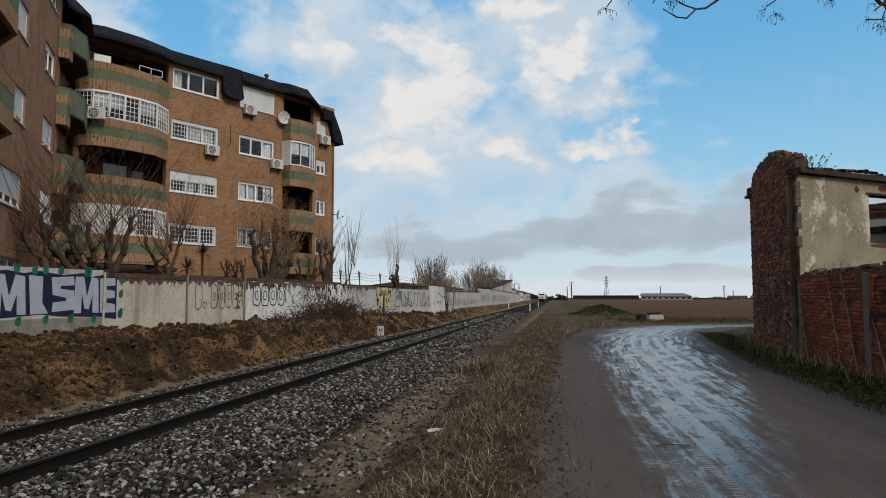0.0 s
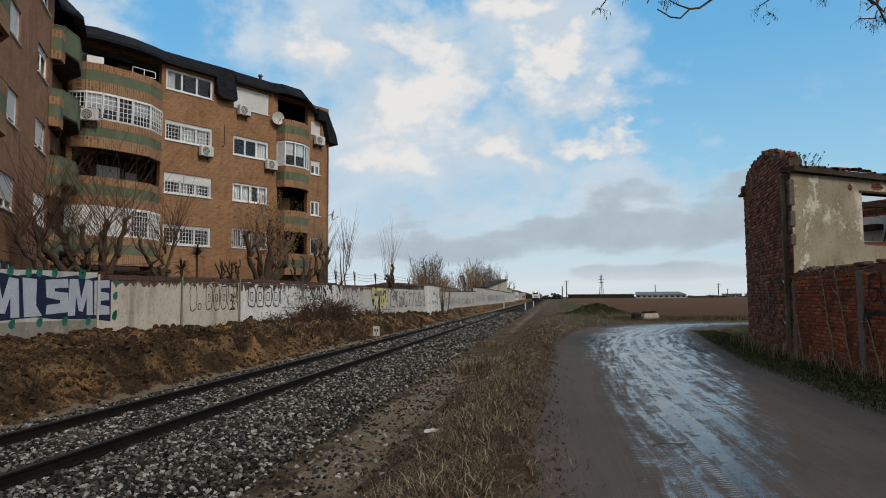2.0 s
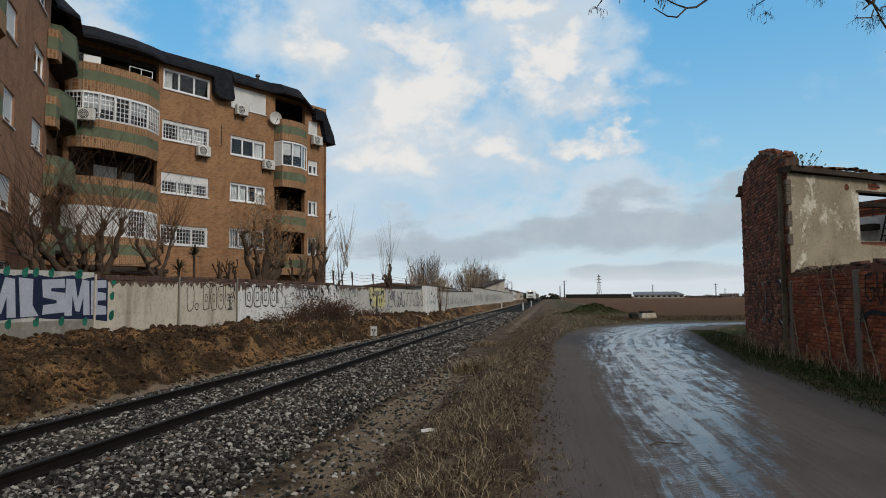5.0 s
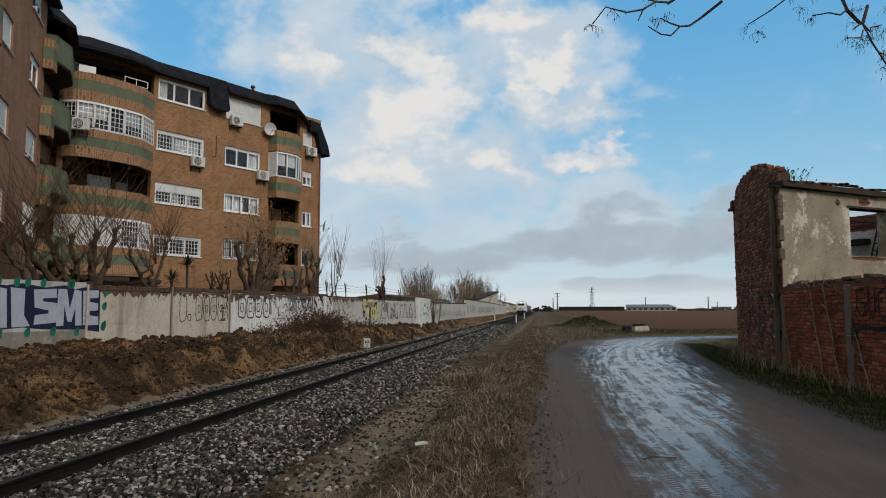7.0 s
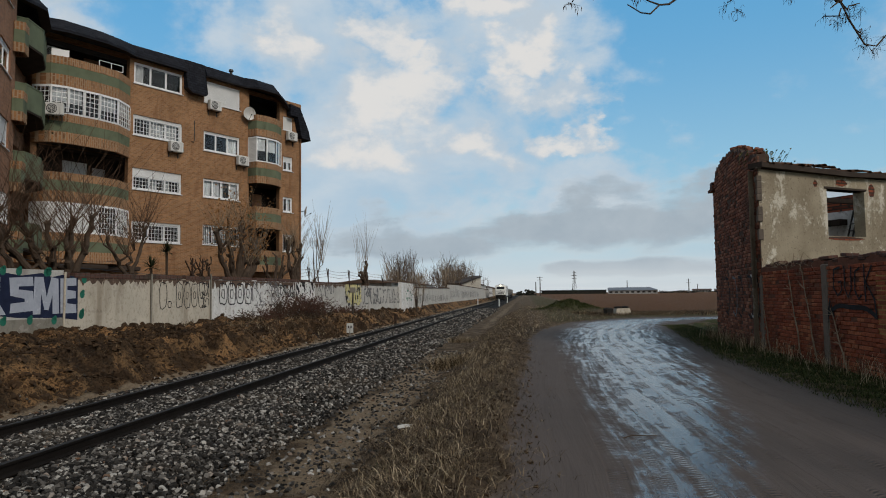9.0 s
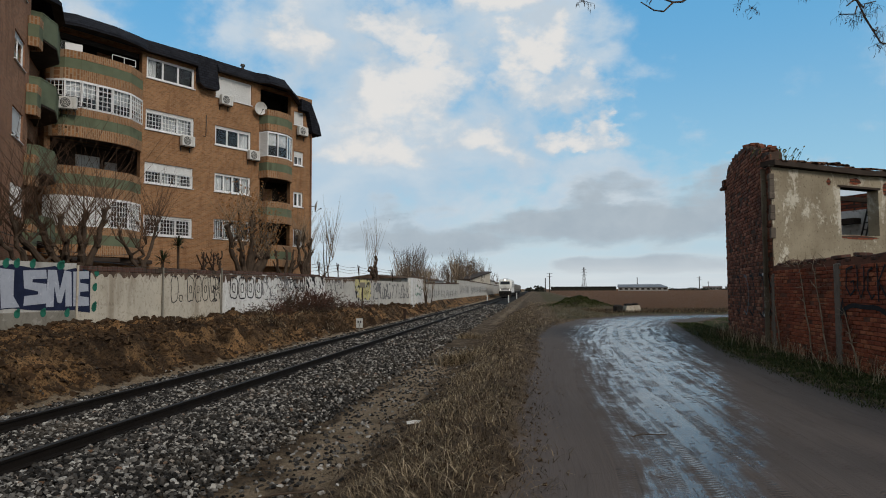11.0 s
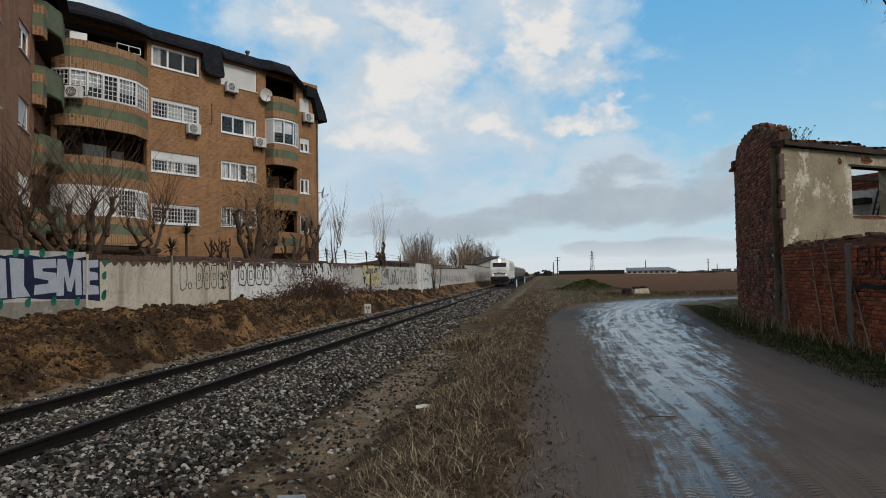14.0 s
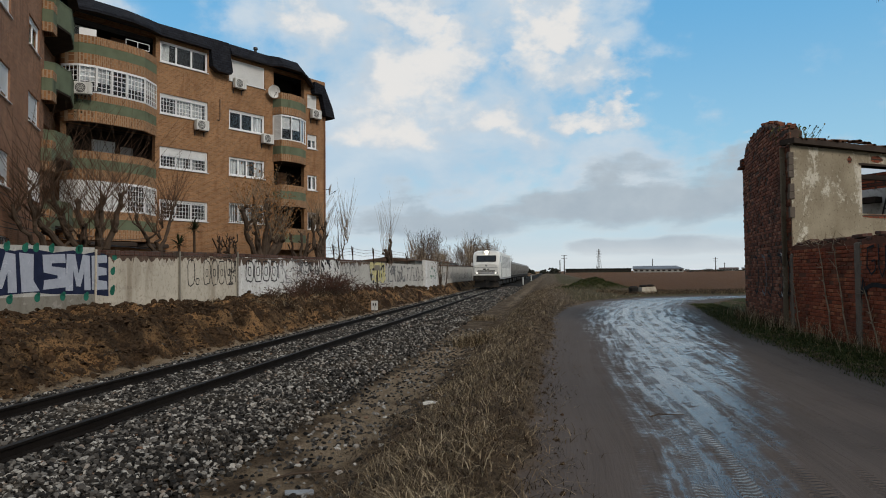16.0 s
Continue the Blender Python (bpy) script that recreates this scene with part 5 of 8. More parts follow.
def air_conditioner(m, label="white air conditioner outdoor unit on wall brackets"):
    ac = thing("air_conditioner", m, label, "air conditioner", "air conditioners on the facade")
    part("casing", Geo().box(-0.42, 0.42, -0.42, -0.12, 0, 0.62, bevel=0.03), METAL, ac)
    g = Geo()
    for rad in (0.24, 0.17, 0.10):
        g.lathe([(rad, 0), (rad + 0.012, 0.006), (rad + 0.024, 0)], 20, centre=(-0.1, -0.424, 0.31), axis="y")
    for k in range(6):
        a = k * math.pi / 6
        c, s = math.cos(a) * 0.26, math.sin(a) * 0.26
        g.tube([(-0.1 - c, -0.43, 0.31 - s), (-0.1 + c, -0.43, 0.31 + s)], 0.006, 4)
    part("fan_guard", g, METAL, ac)
    part("fan", Geo().lathe([(0.25, 0), (0.25, 0.004)], 20, centre=(-0.1, -0.421, 0.31), axis="y"), IRON, ac, "dark fan opening")
    for u in (-0.3, 0.3):
        part("bracket", Geo().box(u - 0.02, u + 0.02, -0.45, 0, -0.05, -0.003).box(u - 0.02, u + 0.02, -0.04, 0, -0.3, -0.05), BRACKET, ac)
    part("pipe", Geo().tube([(0.42, -0.25, 0.2), (0.58, -0.2, 0.18), (0.62, -0.08, 0.25), (0.62, -0.02, 0.5)], 0.025, 6), IRON, ac)
    return ac


def dish(m, radius=0.42):
    d = thing("satellite_dish", m, "white satellite dish on a wall arm", "satellite dish", "satellite dishes")
    part("reflector", Geo().lathe([(0.02, 0.0), (radius * 0.5, 0.03), (radius * 0.85, 0.085), (radius, 0.12), (radius * 0.98, 0.135), (radius * 0.5, 0.045), (0.02, 0.015)], 20, centre=(0, -0.35, 0), axis="y"), METAL, d, smooth=True)
    part("feed_arm", Geo().tube([(0, -0.42, -radius), (0, -0.8, -0.1)], 0.015, 5), IRON, d)
    part("feed_horn", Geo().lathe([(0.03, 0), (0.04, 0.1)], 8, centre=(0, -0.75, -0.08), axis="y"), IRON, d)
    part("mount", Geo().tube([(0, -0.34, 0), (0, -0.1, -0.1), (0, 0.0, -0.1)], 0.025, 6), IRON, d)
    return d


MAIN = pose(-15.5, 38.7, 0, 0, 0, 51.85)
for u, z in ((5.0, 13.15), (2.35, 10.1), (7.15, 10.0), (11.3, 12.35)):
    air_conditioner(MAIN @ pose(u, -0.003, z))
air_conditioner(MAIN @ pose(-4.75, -0.9, 10.65, 0, 0, -35), "white air conditioner outdoor unit on the balcony front")
air_conditioner(MAIN @ pose(-4.3, 0.9, 14.05), "white air conditioner outdoor unit inside a balcony")
dish(MAIN @ pose(7.65, -0.003, 13.55, 10, 0, -15))
dish(MAIN @ pose(12.25, -0.003, 7.6, 10, 0, 50))


# ---- the nearer wing, seen at a slant, and the green corner balconies ----
def build_wing():
    wing = thing("apartment_building", pose(-15.0, 24.1, 0, 0, 0, 109.4), "brown brick apartment wing with white shutters and green balconies", "apartment building")
    holes, wins = [], []
    for f, top in enumerate(TOPS):
        wins += [(-2.9, -0.05, top - 1.2, top, 3, 0.75 if f else 0.65, None), (2.75, 4.65, top - 1.2, top, 2, (0.0, 0.75, 0.1, 0.4)[f], (WHITE, 0.16, 0.3, -0.04) if f == 0 else None)]
    wins += [(-3.2, -0.1, 1.7, 2.95, 3, 0, (IRON, 0.2, 0.3, -0.03)), (3.0, 4.5, 1.9, 2.9, 2, 0, None)]
    holes = [w[:4] for w in wins]
    part("front_wall", facade(-12, 5.6, 0, 15.1, holes), BRICK_BROWN, wing)
    shell(wing, -12, 5.6, 15.1, 9, BRICK_BROWN)
    for k, (u0, u1, z0, z1, n, shut, bars) in enumerate(wins):
        window(wing, u0, u1, z0, z1, n, shut, bars, 0.6, 50 + k)
    for top in (13.8, 10.88, 7.9):
        balcony(wing, [(-8.2, -0.02), (-7.6, -0.8), (-4.9, -0.8), (-3.6, -0.02)], top, inside=0.3)
    roof_skirt(wing, [(-12.5, -0.55, 15.0, 0.6, 16.3), (5.9, -0.55, 15.0, 0.6, 16.3)])
    # set-back link to the main block
    part("link_wall", facade(5.6, 11.6, 0, 14.9, [(6.2, 10.8, z, z + 1.9) for z in (3.9, 6.9, 9.9, 12.9)]).move(pose(0, 0.6, 0)), BRICK_BROWN, wing)
    # near-black wall: shade behind the balconies put into its colour
    part("link_inner_wall", Geo().box(5.6, 11.4, 1.6, 1.7, 0, 15), ROOM_SHADE, wing)
    for top in (13.85, 10.95, 7.95, 4.9):
        pts = [(5.7, 0.55), (6.1, -0.35), (7.4, -0.75), (9.6, -0.55), (11.0, 0.55)]
        b = part("balcony", ribbon(pts, top - 1.12, top - 0.06, 0.12), GREEN, wing, "green rendered corner balcony")
        part("coping", ribbon(pts, top - 0.06, top, 0.16, 0.02), GREEN, b)
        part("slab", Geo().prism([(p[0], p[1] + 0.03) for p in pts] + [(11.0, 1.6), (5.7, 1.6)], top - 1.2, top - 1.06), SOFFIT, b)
    for top in (13.3, 10.35, 7.35, 4.4):
        pts = [(5.0, -0.02), (5.1, -0.42), (5.75, -0.46), (5.9, 0.0)]
        b = part("balcony", ribbon(pts, top - 0.35, top, 0.12), BRICK_UP, wing, "small brick balcony end with green band")
        part("green_band", ribbon(pts, top - 0.9, top - 0.35, 0.1, -0.01), GREEN, b)
        part("soldier_course", ribbon(pts, top - 1.3, top - 0.9, 0.12), BRICK_UP, b)
    roof_skirt(wing, [(5.904, -0.2, 14.6, 1.0, 15.7), (7.4, -0.9, 14.75, 0.8, 15.75), (9.8, -0.7, 14.8, 0.8, 15.8), (11.7, 0.1, 14.9, 1.2, 15.8)])
    for u, z0, z1 in ((8.7, 9.9, 11.6), (7.0, 6.9, 8.7), (9.3, 4.0, 5.8)):
        part("balcony_door", Geo().box(u, u + 0.9, 1.5, 1.56, z0, z1, bevel=0.02), SHUTTER, wing)


build_wing()


def climber(seed, centre, spread, n, name="climbing_plant", label="dry climbing plant hanging over the balcony rail"):
    """Trailing stems with small dark leaves."""
    r = random.Random(seed)
    stems, leaves = Geo(), Geo()
    for k in range(26):
        p = Vector(centre) + Vector((r.gauss(0, spread[0]), r.gauss(0, spread[1]), r.uniform(0, spread[2])))
        pts = [p]
        for j in range(5):
            pts.append(pts[-1] + Vector((r.gauss(0, 0.12), r.gauss(0, 0.12), -r.uniform(0.1, 0.35))))
        stems.tube(pts, [0.012, 0.011, 0.01, 0.009, 0.008, 0.006], 4)
        for j in range(n):
            q = pts[r.randrange(len(pts))] + Vector((r.gauss(0, 0.12), r.gauss(0, 0.12), r.gauss(0, 0.12)))
            a = Vector((r.gauss(0, 1), r.gauss(0, 1), r.gauss(0, 1))).normalized() * 0.07
            b = a.orthogonal().normalized() * 0.045
            leaves.quad(q - a, q + b, q + a, q - b)
    th = thing(name, pose(0, 0, 0), label, "climbing plant")
    part("tangle", stems, BARK, th)
    part("foliage", leaves, DARK_LEAF, th, "small dark leaves")


BARK = plain("grey_brown_bark", (0.080, 0.058, 0.043), 0.95, 0.35, 4, 30, 0.8, dirt=(0.030, 0.023, 0.018), streak=(1, 1, 0.3))
TWIG = plain("reddish_twig", (0.11, 0.070, 0.047), 0.9, 0.3, 6, 40, 0.2)
PALE_TWIG = plain("pale_twig", (0.26, 0.20, 0.14), 0.9, 0.3, 6, 40, 0.2)
GREY_TWIG = plain("grey_brown_twig", (0.125, 0.098, 0.078), 0.9, 0.3, 6, 40, 0.2)
DARK_LEAF = plain("dark_leaf", (0.032, 0.040, 0.020), 0.7, 0.4, 3, 30, 0.1)
DRY_LEAF = plain("dry_brown_leaf", (0.23, 0.115, 0.045), 0.8, 0.4, 3, 30, 0.1)
climber(3, (-19.0, 33.6, 14.2), (0.35, 0.45, 0.5), 22)
climber(5, (-18.6, 33.9, 11.0), (0.25, 0.3, 0.4), 16)


# ---- the ruined brick house beside the road ----
PIER = render_material("rendered_pier", (0.17, 0.140, 0.115), (0.08, 0.060, 0.050), (0.24, 0.20, 0.17), 2.0)
TILE = plain("old_roof_tile", (0.15, 0.075, 0.045), 0.9, 0.4, 3, 30, 0.5, dirt=(0.05, 0.045, 0.035))
RC, END_TURN = (9.25, 17.7), math.degrees(math.atan2(6.2, 1.6))
PLASTER_TURN = math.degrees(math.atan2(1.9, 4.75))
YARD_TURN = math.degrees(math.atan2(-5.7, -0.95))


def old_plaster():
    """Tan render gone grey, with whitewash clinging in broken sheets, rain streaks from the eaves and grit."""
    mt, nt, b = nodes_of("weathered_plaster")
    col = ramp(nt, noise_out(nt, 0.9, 6, 0.6), [(0.3, (0.21, 0.175, 0.125)), (0.7, (0.36, 0.315, 0.235))])
    sheet = noise_out(nt, 0.75, 10, 0.68, (1, 1, 0.7), 0.4)
    crumble = noise_out(nt, 7.5, 8, 0.75)
    wash = step(nt, calc(nt, "ADD", sheet, calc(nt, "MULTIPLY", calc(nt, "SUBTRACT", crumble, 0.5), 0.45)), 0.50, 0.60)
    col = mixed(nt, calc(nt, "MULTIPLY", wash, 0.85), col, (0.62, 0.585, 0.50))
    streak = noise_out(nt, 2.2, 7, 0.65, (1, 1, 0.10), 0.2)
    col = mixed(nt, step(nt, streak, 0.54, 0.70, 0, 0.75), col, (0.095, 0.075, 0.052))
    pits = noise_out(nt, 16.0, 6, 0.7)
    col = mixed(nt, step(nt, pits, 0.56, 0.66, 0, 0.7), col, (0.085, 0.066, 0.046))
    link(nt, col, b.inputs["Base Color"])
    b.inputs["Roughness"].default_value = 0.92
    b.inputs["Specular IOR Level"].default_value = 0.12
    bump(nt, b, calc(nt, "ADD", calc(nt, "MULTIPLY", wash, 0.6), calc(nt, "MULTIPLY", pits, -0.6)), 0.6, 0.02)
    return mt


def brick_piece(name, stops, soot):
    """Single bricks: each of its own tone, sooted in patches over the wall."""
    mt, nt, b = nodes_of(name)
    ge, ob = nt.nodes.new("ShaderNodeNewGeometry"), nt.nodes.new("ShaderNodeObjectInfo")
    tone = calc(nt, "FRACT", calc(nt, "ADD", ge.outputs["Random Per Island"], ob.outputs["Random"]))
    col = ramp(nt, tone, stops)

    def at_place(scale, detail, rough):
        n = nt.nodes.new("ShaderNodeTexNoise")
        n.inputs["Scale"].default_value, n.inputs["Detail"].default_value, n.inputs["Roughness"].default_value = scale, detail, rough
        link(nt, ge.outputs["Position"], n.inputs["Vector"])
        return n.outputs[0]

    col = mixed(nt, step(nt, at_place(0.9, 7, 0.65), 0.48, 0.66, 0, 0.65), col, soot)
    grit = at_place(26, 4, 0.65)
    col = mixed(nt, step(nt, grit, 0.48, 0.72, 0, 0.55), col, tuple(c * 0.8 for c in soot))
    link(nt, col, b.inputs["Base Color"])
    b.inputs["Roughness"].default_value = 0.9
    b.inputs["Specular IOR Level"].default_value = 0.12
    bump(nt, b, grit, 0.6, 0.012)
    return mt


PLASTER = old_plaster()
GABLE_BRICK = brick_piece("sooty_brick", [(0.0, (0.11, 0.045, 0.030)), (0.45, (0.20, 0.075, 0.046)), (0.8, (0.28, 0.108, 0.064)), (1.0, (0.33, 0.16, 0.10))], (0.040, 0.028, 0.023))
RED_PIECE = brick_piece("red_yard_brick", [(0.0, (0.19, 0.052, 0.029)), (0.45, (0.25, 0.068, 0.036)), (0.8, (0.31, 0.092, 0.046)), (1.0, (0.35, 0.13, 0.066))], (0.060, 0.030, 0.022))
JOINT = plain("dark_old_mortar", (0.085, 0.058, 0.046), 0.95, 0.35, 2.5, 30, 0.5, dirt=(0.035, 0.026, 0.022))


def lay_bricks(parent, m, u0, u1, z0, top, length, row, out, seed, material, worn=0.06, near=300):
    """Courses of single bricks on a wall face; out is the side of the face that is seen."""
    r = random.Random(seed)
    places = []
    for k in range(int((6.4 - z0) / row)):
        z, u = z0 + k * row, u0 - (length / 2 if k % 2 else 0)
        while u < u1:
            a, b = max(u, u0), min(u + length - 0.016, u1)
            if b - a > 0.07 and z + row < top((a + b) / 2) and r.random() > worn:
                places.append(((a + b) / 2, z + r.uniform(-0.004, 0.004), b - a, r.uniform(-0.006, 0.012) - (0.02 if r.random() < worn else 0)))
            u += length
    places.sort(key=lambda p: p[0])
    h, shared = row - 0.015, {}

    def shape(w):
        return Geo().box(-w / 2, w / 2, -0.05, 0.018, 0, h, bevel=0.008) if out > 0 else Geo().box(-w / 2, w / 2, -0.018, 0.05, 0, h, bevel=0.008)

    rest = Geo()
    for j, (u, z, w, p) in enumerate(places):
        turn = pose(u, out * p, z, 0, r.gauss(0, 0.5), r.gauss(0, 0.6))
        if j < near:
            key = round(w, 2)
            if key not in shared:
                shared[key] = shape(key).mesh("brick", material)
            b = new("brick", shared[key])
            b.parent = parent
            b.matrix_basis = m @ turn
        else:
            i = len(rest.v)
            g = shape(w).move(turn)
            rest.v += g.v
            rest.f += [tuple(i + q for q in f) for f in g.f]
            rest.m += g.m
    if rest.v:
        tagged(part("brickwork", rest.move(m), material, parent), kind="stuff")


def build_ruin():
    ruin = thing("ruined_house", pose(RC[0], RC[1], 0), "roofless ruined brick and plaster house with broken parapet", "ruined house")
    end = pose(0, 0, 0, 0, 0, END_TURN)
    # end gable: curved parapet with broken crest; x runs away from the corner, outside is +y
    r = random.Random(21)
    crest = []
    n = 44
    for j in range(n + 1):
        u = 0.28 + 6.22 * j / n
        ctrl = [(0, 5.25), (0.6, 5.32), (1.1, 5.52), (1.8, 5.72), (2.5, 5.88), (3.4, 6.0), (4.5, 5.98), (5.2, 5.92), (5.8, 5.84), (6.05, 5.68), (6.15, 5.4), (6.5, 5.3)]
        for (a, za), (b, zb) in zip(ctrl, ctrl[1:]):
            if a <= u <= b:
                z = za + (zb - za) * (u - a) / (b - a)
        crest.append((u, z + (r.uniform(-0.09, 0.05) if 0.1 < u < 6.2 else 0)))
    g = Geo()
    bottom = [(0, -0.3), (6.5, -0.3)]
    for (a, za), (b, zb) in zip(crest, crest[1:]):
        for y, flip in ((0.0, 1), (-0.38, 0)):
            q = [(a, y, -0.3), (b, y, -0.3), (b, y, zb), (a, y, za)]
            g.quad(*(q[::-1] if flip else q))
        g.quad((a, 0, za), (b, 0, zb), (b, -0.38, zb), (a, -0.38, za))
    g.quad((0.28, 0, -0.3), (0.28, -0.38, -0.3), (0.28, -0.38, crest[0][1]), (0.28, 0, crest[0][1]))
    g.quad((6.5, 0, -0.3), (6.5, -0.38, -0.3), (6.5, -0.38, crest[-1][1]), (6.5, 0, crest[-1][1]))
    gable = part("gable_wall", g.move(end), JOINT, ruin, "dark old red brick gable")
    part("corner_wall", Geo().prism([(0.285, 0), (0.012, 0), (0.285, -0.35)], -0.3, 5.24).move(end), JOINT, gable)
    part("ledge", Geo().box(6.0, 6.72, -0.4, 0.14, 5.12, 5.2).box(6.2, 6.6, -0.4, 0.08, 5.2, 5.45).move(end), OLD_BRICK, gable)
    # a course of loose bricks on the crest
    me = Geo().box(-0.13, 0.13, -0.06, 0.06, 0, 0.085, bevel=0.012).mesh("brick", GABLE_BRICK)
    for k in range(46):
        u, z = crest[r.randrange(1, n - 3)]
        b = new("brick", me)
        b.parent = gable
        b.matrix_basis = end @ pose(u, -r.uniform(0.06, 0.32), z - 0.05 + r.uniform(0, 0.05), r.gauss(0, 7), r.gauss(0, 7), r.choice((0, 90)) + r.gauss(0, 12))
    crest_u, crest_z = [c[0] for c in crest], [c[1] for c in crest]
    lay_bricks(gable, end, 0.03, 6.45, -0.1, lambda u: float(np.interp(u, crest_u, crest_z)) - 0.02, 0.31, 0.098, 1, 33, GABLE_BRICK)
    # worn render left on the corner, broken edge by edge
    z = -0.3
    while z < 4.85:
        h = r.uniform(0.12, 0.34)
        if r.random() < 0.8:
            w = r.uniform(0.10, 0.30)
            part("quoin", Geo().box(-0.012, w, -0.10, 0.028 + r.uniform(-0.004, 0.008), z, min(4.88, z + h), bevel=0.012).move(end), PIER, ruin, "worn rendered corner")
        z += h
    # plaster front with a window opening
    pl = pose(0, 0, 0, 0, 0, PLASTER_TURN)
    f = facade(0.03, 9.0, 0, 4.82, [(2.70, 4.32, 3.09, 4.43), (6.6, 8.2, 3.09, 4.43)], 0.34)
    front = part("plaster_wall", f.move(pl), PLASTER, ruin, "flaking cream plaster wall with an empty window")
    for u0, u1, z0, z1 in ((2.15, 2.34, 4.45, 4.66), (3.05, 3.6, 4.52, 4.74), (4.5, 4.82, 4.25, 4.66), (2.7, 4.32, 2.97, 3.09)):
        rim = [(u0 + (u1 - u0) * (0.5 + 0.5 * math.cos(a) * r.uniform(0.75, 1.1)), -0.005, z0 + (z1 - z0) * (0.5 + 0.5 * math.sin(a) * r.uniform(0.75, 1.1))) for a in (j * 0.45 for j in range(14))]
        part("broken_plaster", Geo().poly(rim).move(pl), OLD_BRICK, front, "bare brick where plaster fell")
    part("lintel", Geo().box(2.6, 4.42, -0.012, 0.3, 4.43, 4.5, bevel=0.01).move(pl), SOFFIT, front, "rotten timber lintel")
    # eaves: sagging beam and tiles
    part("eaves_beam", Geo().loft([[(u, y, z + dz) for y, z in ((-0.16, 4.83), (0.3, 4.83), (0.3, 4.97), (-0.16, 4.97))] for u, dz in ((0, 0.03), (2, 0.0), (3.6, -0.03), (5, 0.02), (9, 0.0))]).move(pl), SOFFIT, ruin, "dark sagging eaves beam")
    tile = Geo()
    rows = []
    for j in range(7):
        a = math.pi * j / 6
        rows.append([(math.cos(a) * 0.09, y, math.sin(a) * 0.06) for y in (-0.22, 0.22)])
    tile.grid(rows)
    rows2 = [[(x * 0.85, y, z * 0.8) for x, y, z in row] for row in rows]
    tile.grid(rows2)
    tm = tile.mesh("tile", TILE, True)
    for k in range(44):
        u = 0.2 + k * 0.2 + r.uniform(-0.03, 0.03)
        if r.random() < 0.25:
            continue
        b = new("tile", tm)
        b.parent = ruin
        b.matrix_basis = pl @ pose(u, 0.05 + r.uniform(-0.04, 0.04), 4.99 + r.uniform(-0.01, 0.03) + (0.05 if 1.9 < u < 3 else 0), r.gauss(8, 4), r.gauss(0, 6), r.gauss(0, 8))
    # inside: pale back wall with beams and a fallen iron frame
    part("inner_wall", Geo().box(2.8, 8.5, 3.4, 3.6, 0, 4.15).move(pl), CHALK, ruin, "pale inner wall")
    part("inner_wall", Geo().box(5.9, 6.1, 0.35, 3.4, 0, 4.12).move(pl), CHALK, ruin, "whitewashed inner cross wall")
    part("wall_top", Geo().box(5.9, 6.1, 0.35, 3.4, 4.12, 4.62).move(pl), OLD_BRICK, ruin, "bare brick top of the cross wall")
    part("rear_gable", Geo().box(8.9, 9.2, 0.34, 5.5, 0, 4.6).move(pl), OLD_BRICK, ruin)
    part("rear_wall", Geo().box(4.2, 8.9, 5.2, 5.5, 0, 3.4).move(pl), OLD_BRICK, ruin)
    part("roof_beam", Geo().box(1.2, 6.0, 1.2, 1.34, 4.28, 4.42).box(2.2, 6.0, 2.6, 2.74, 4.05, 4.22).move(pl), SOFFIT, ruin, "bare roof timber")
    part("shelf_beam", Geo().box(5.55, 5.9, 1.65, 2.3, 3.66, 3.84).move(pl), SOFFIT, ruin)
    g = Geo()
    for a in (0, 0.16, 0.30):
        g.tube([(5.7, 1.62 - a, 2.9), (5.75, 1.30 - a, 4.15)], 0.03, 6)
    for k in range(5):
        g.tube([(5.7, 1.58 - k * 0.06, 3.0 + k * 0.22), (5.7, 1.28 - k * 0.06, 3.0 + k * 0.22)], 0.02, 5)
    part("iron_frame", g.move(pl), IRON, ruin, "fallen iron frame")
    return ruin


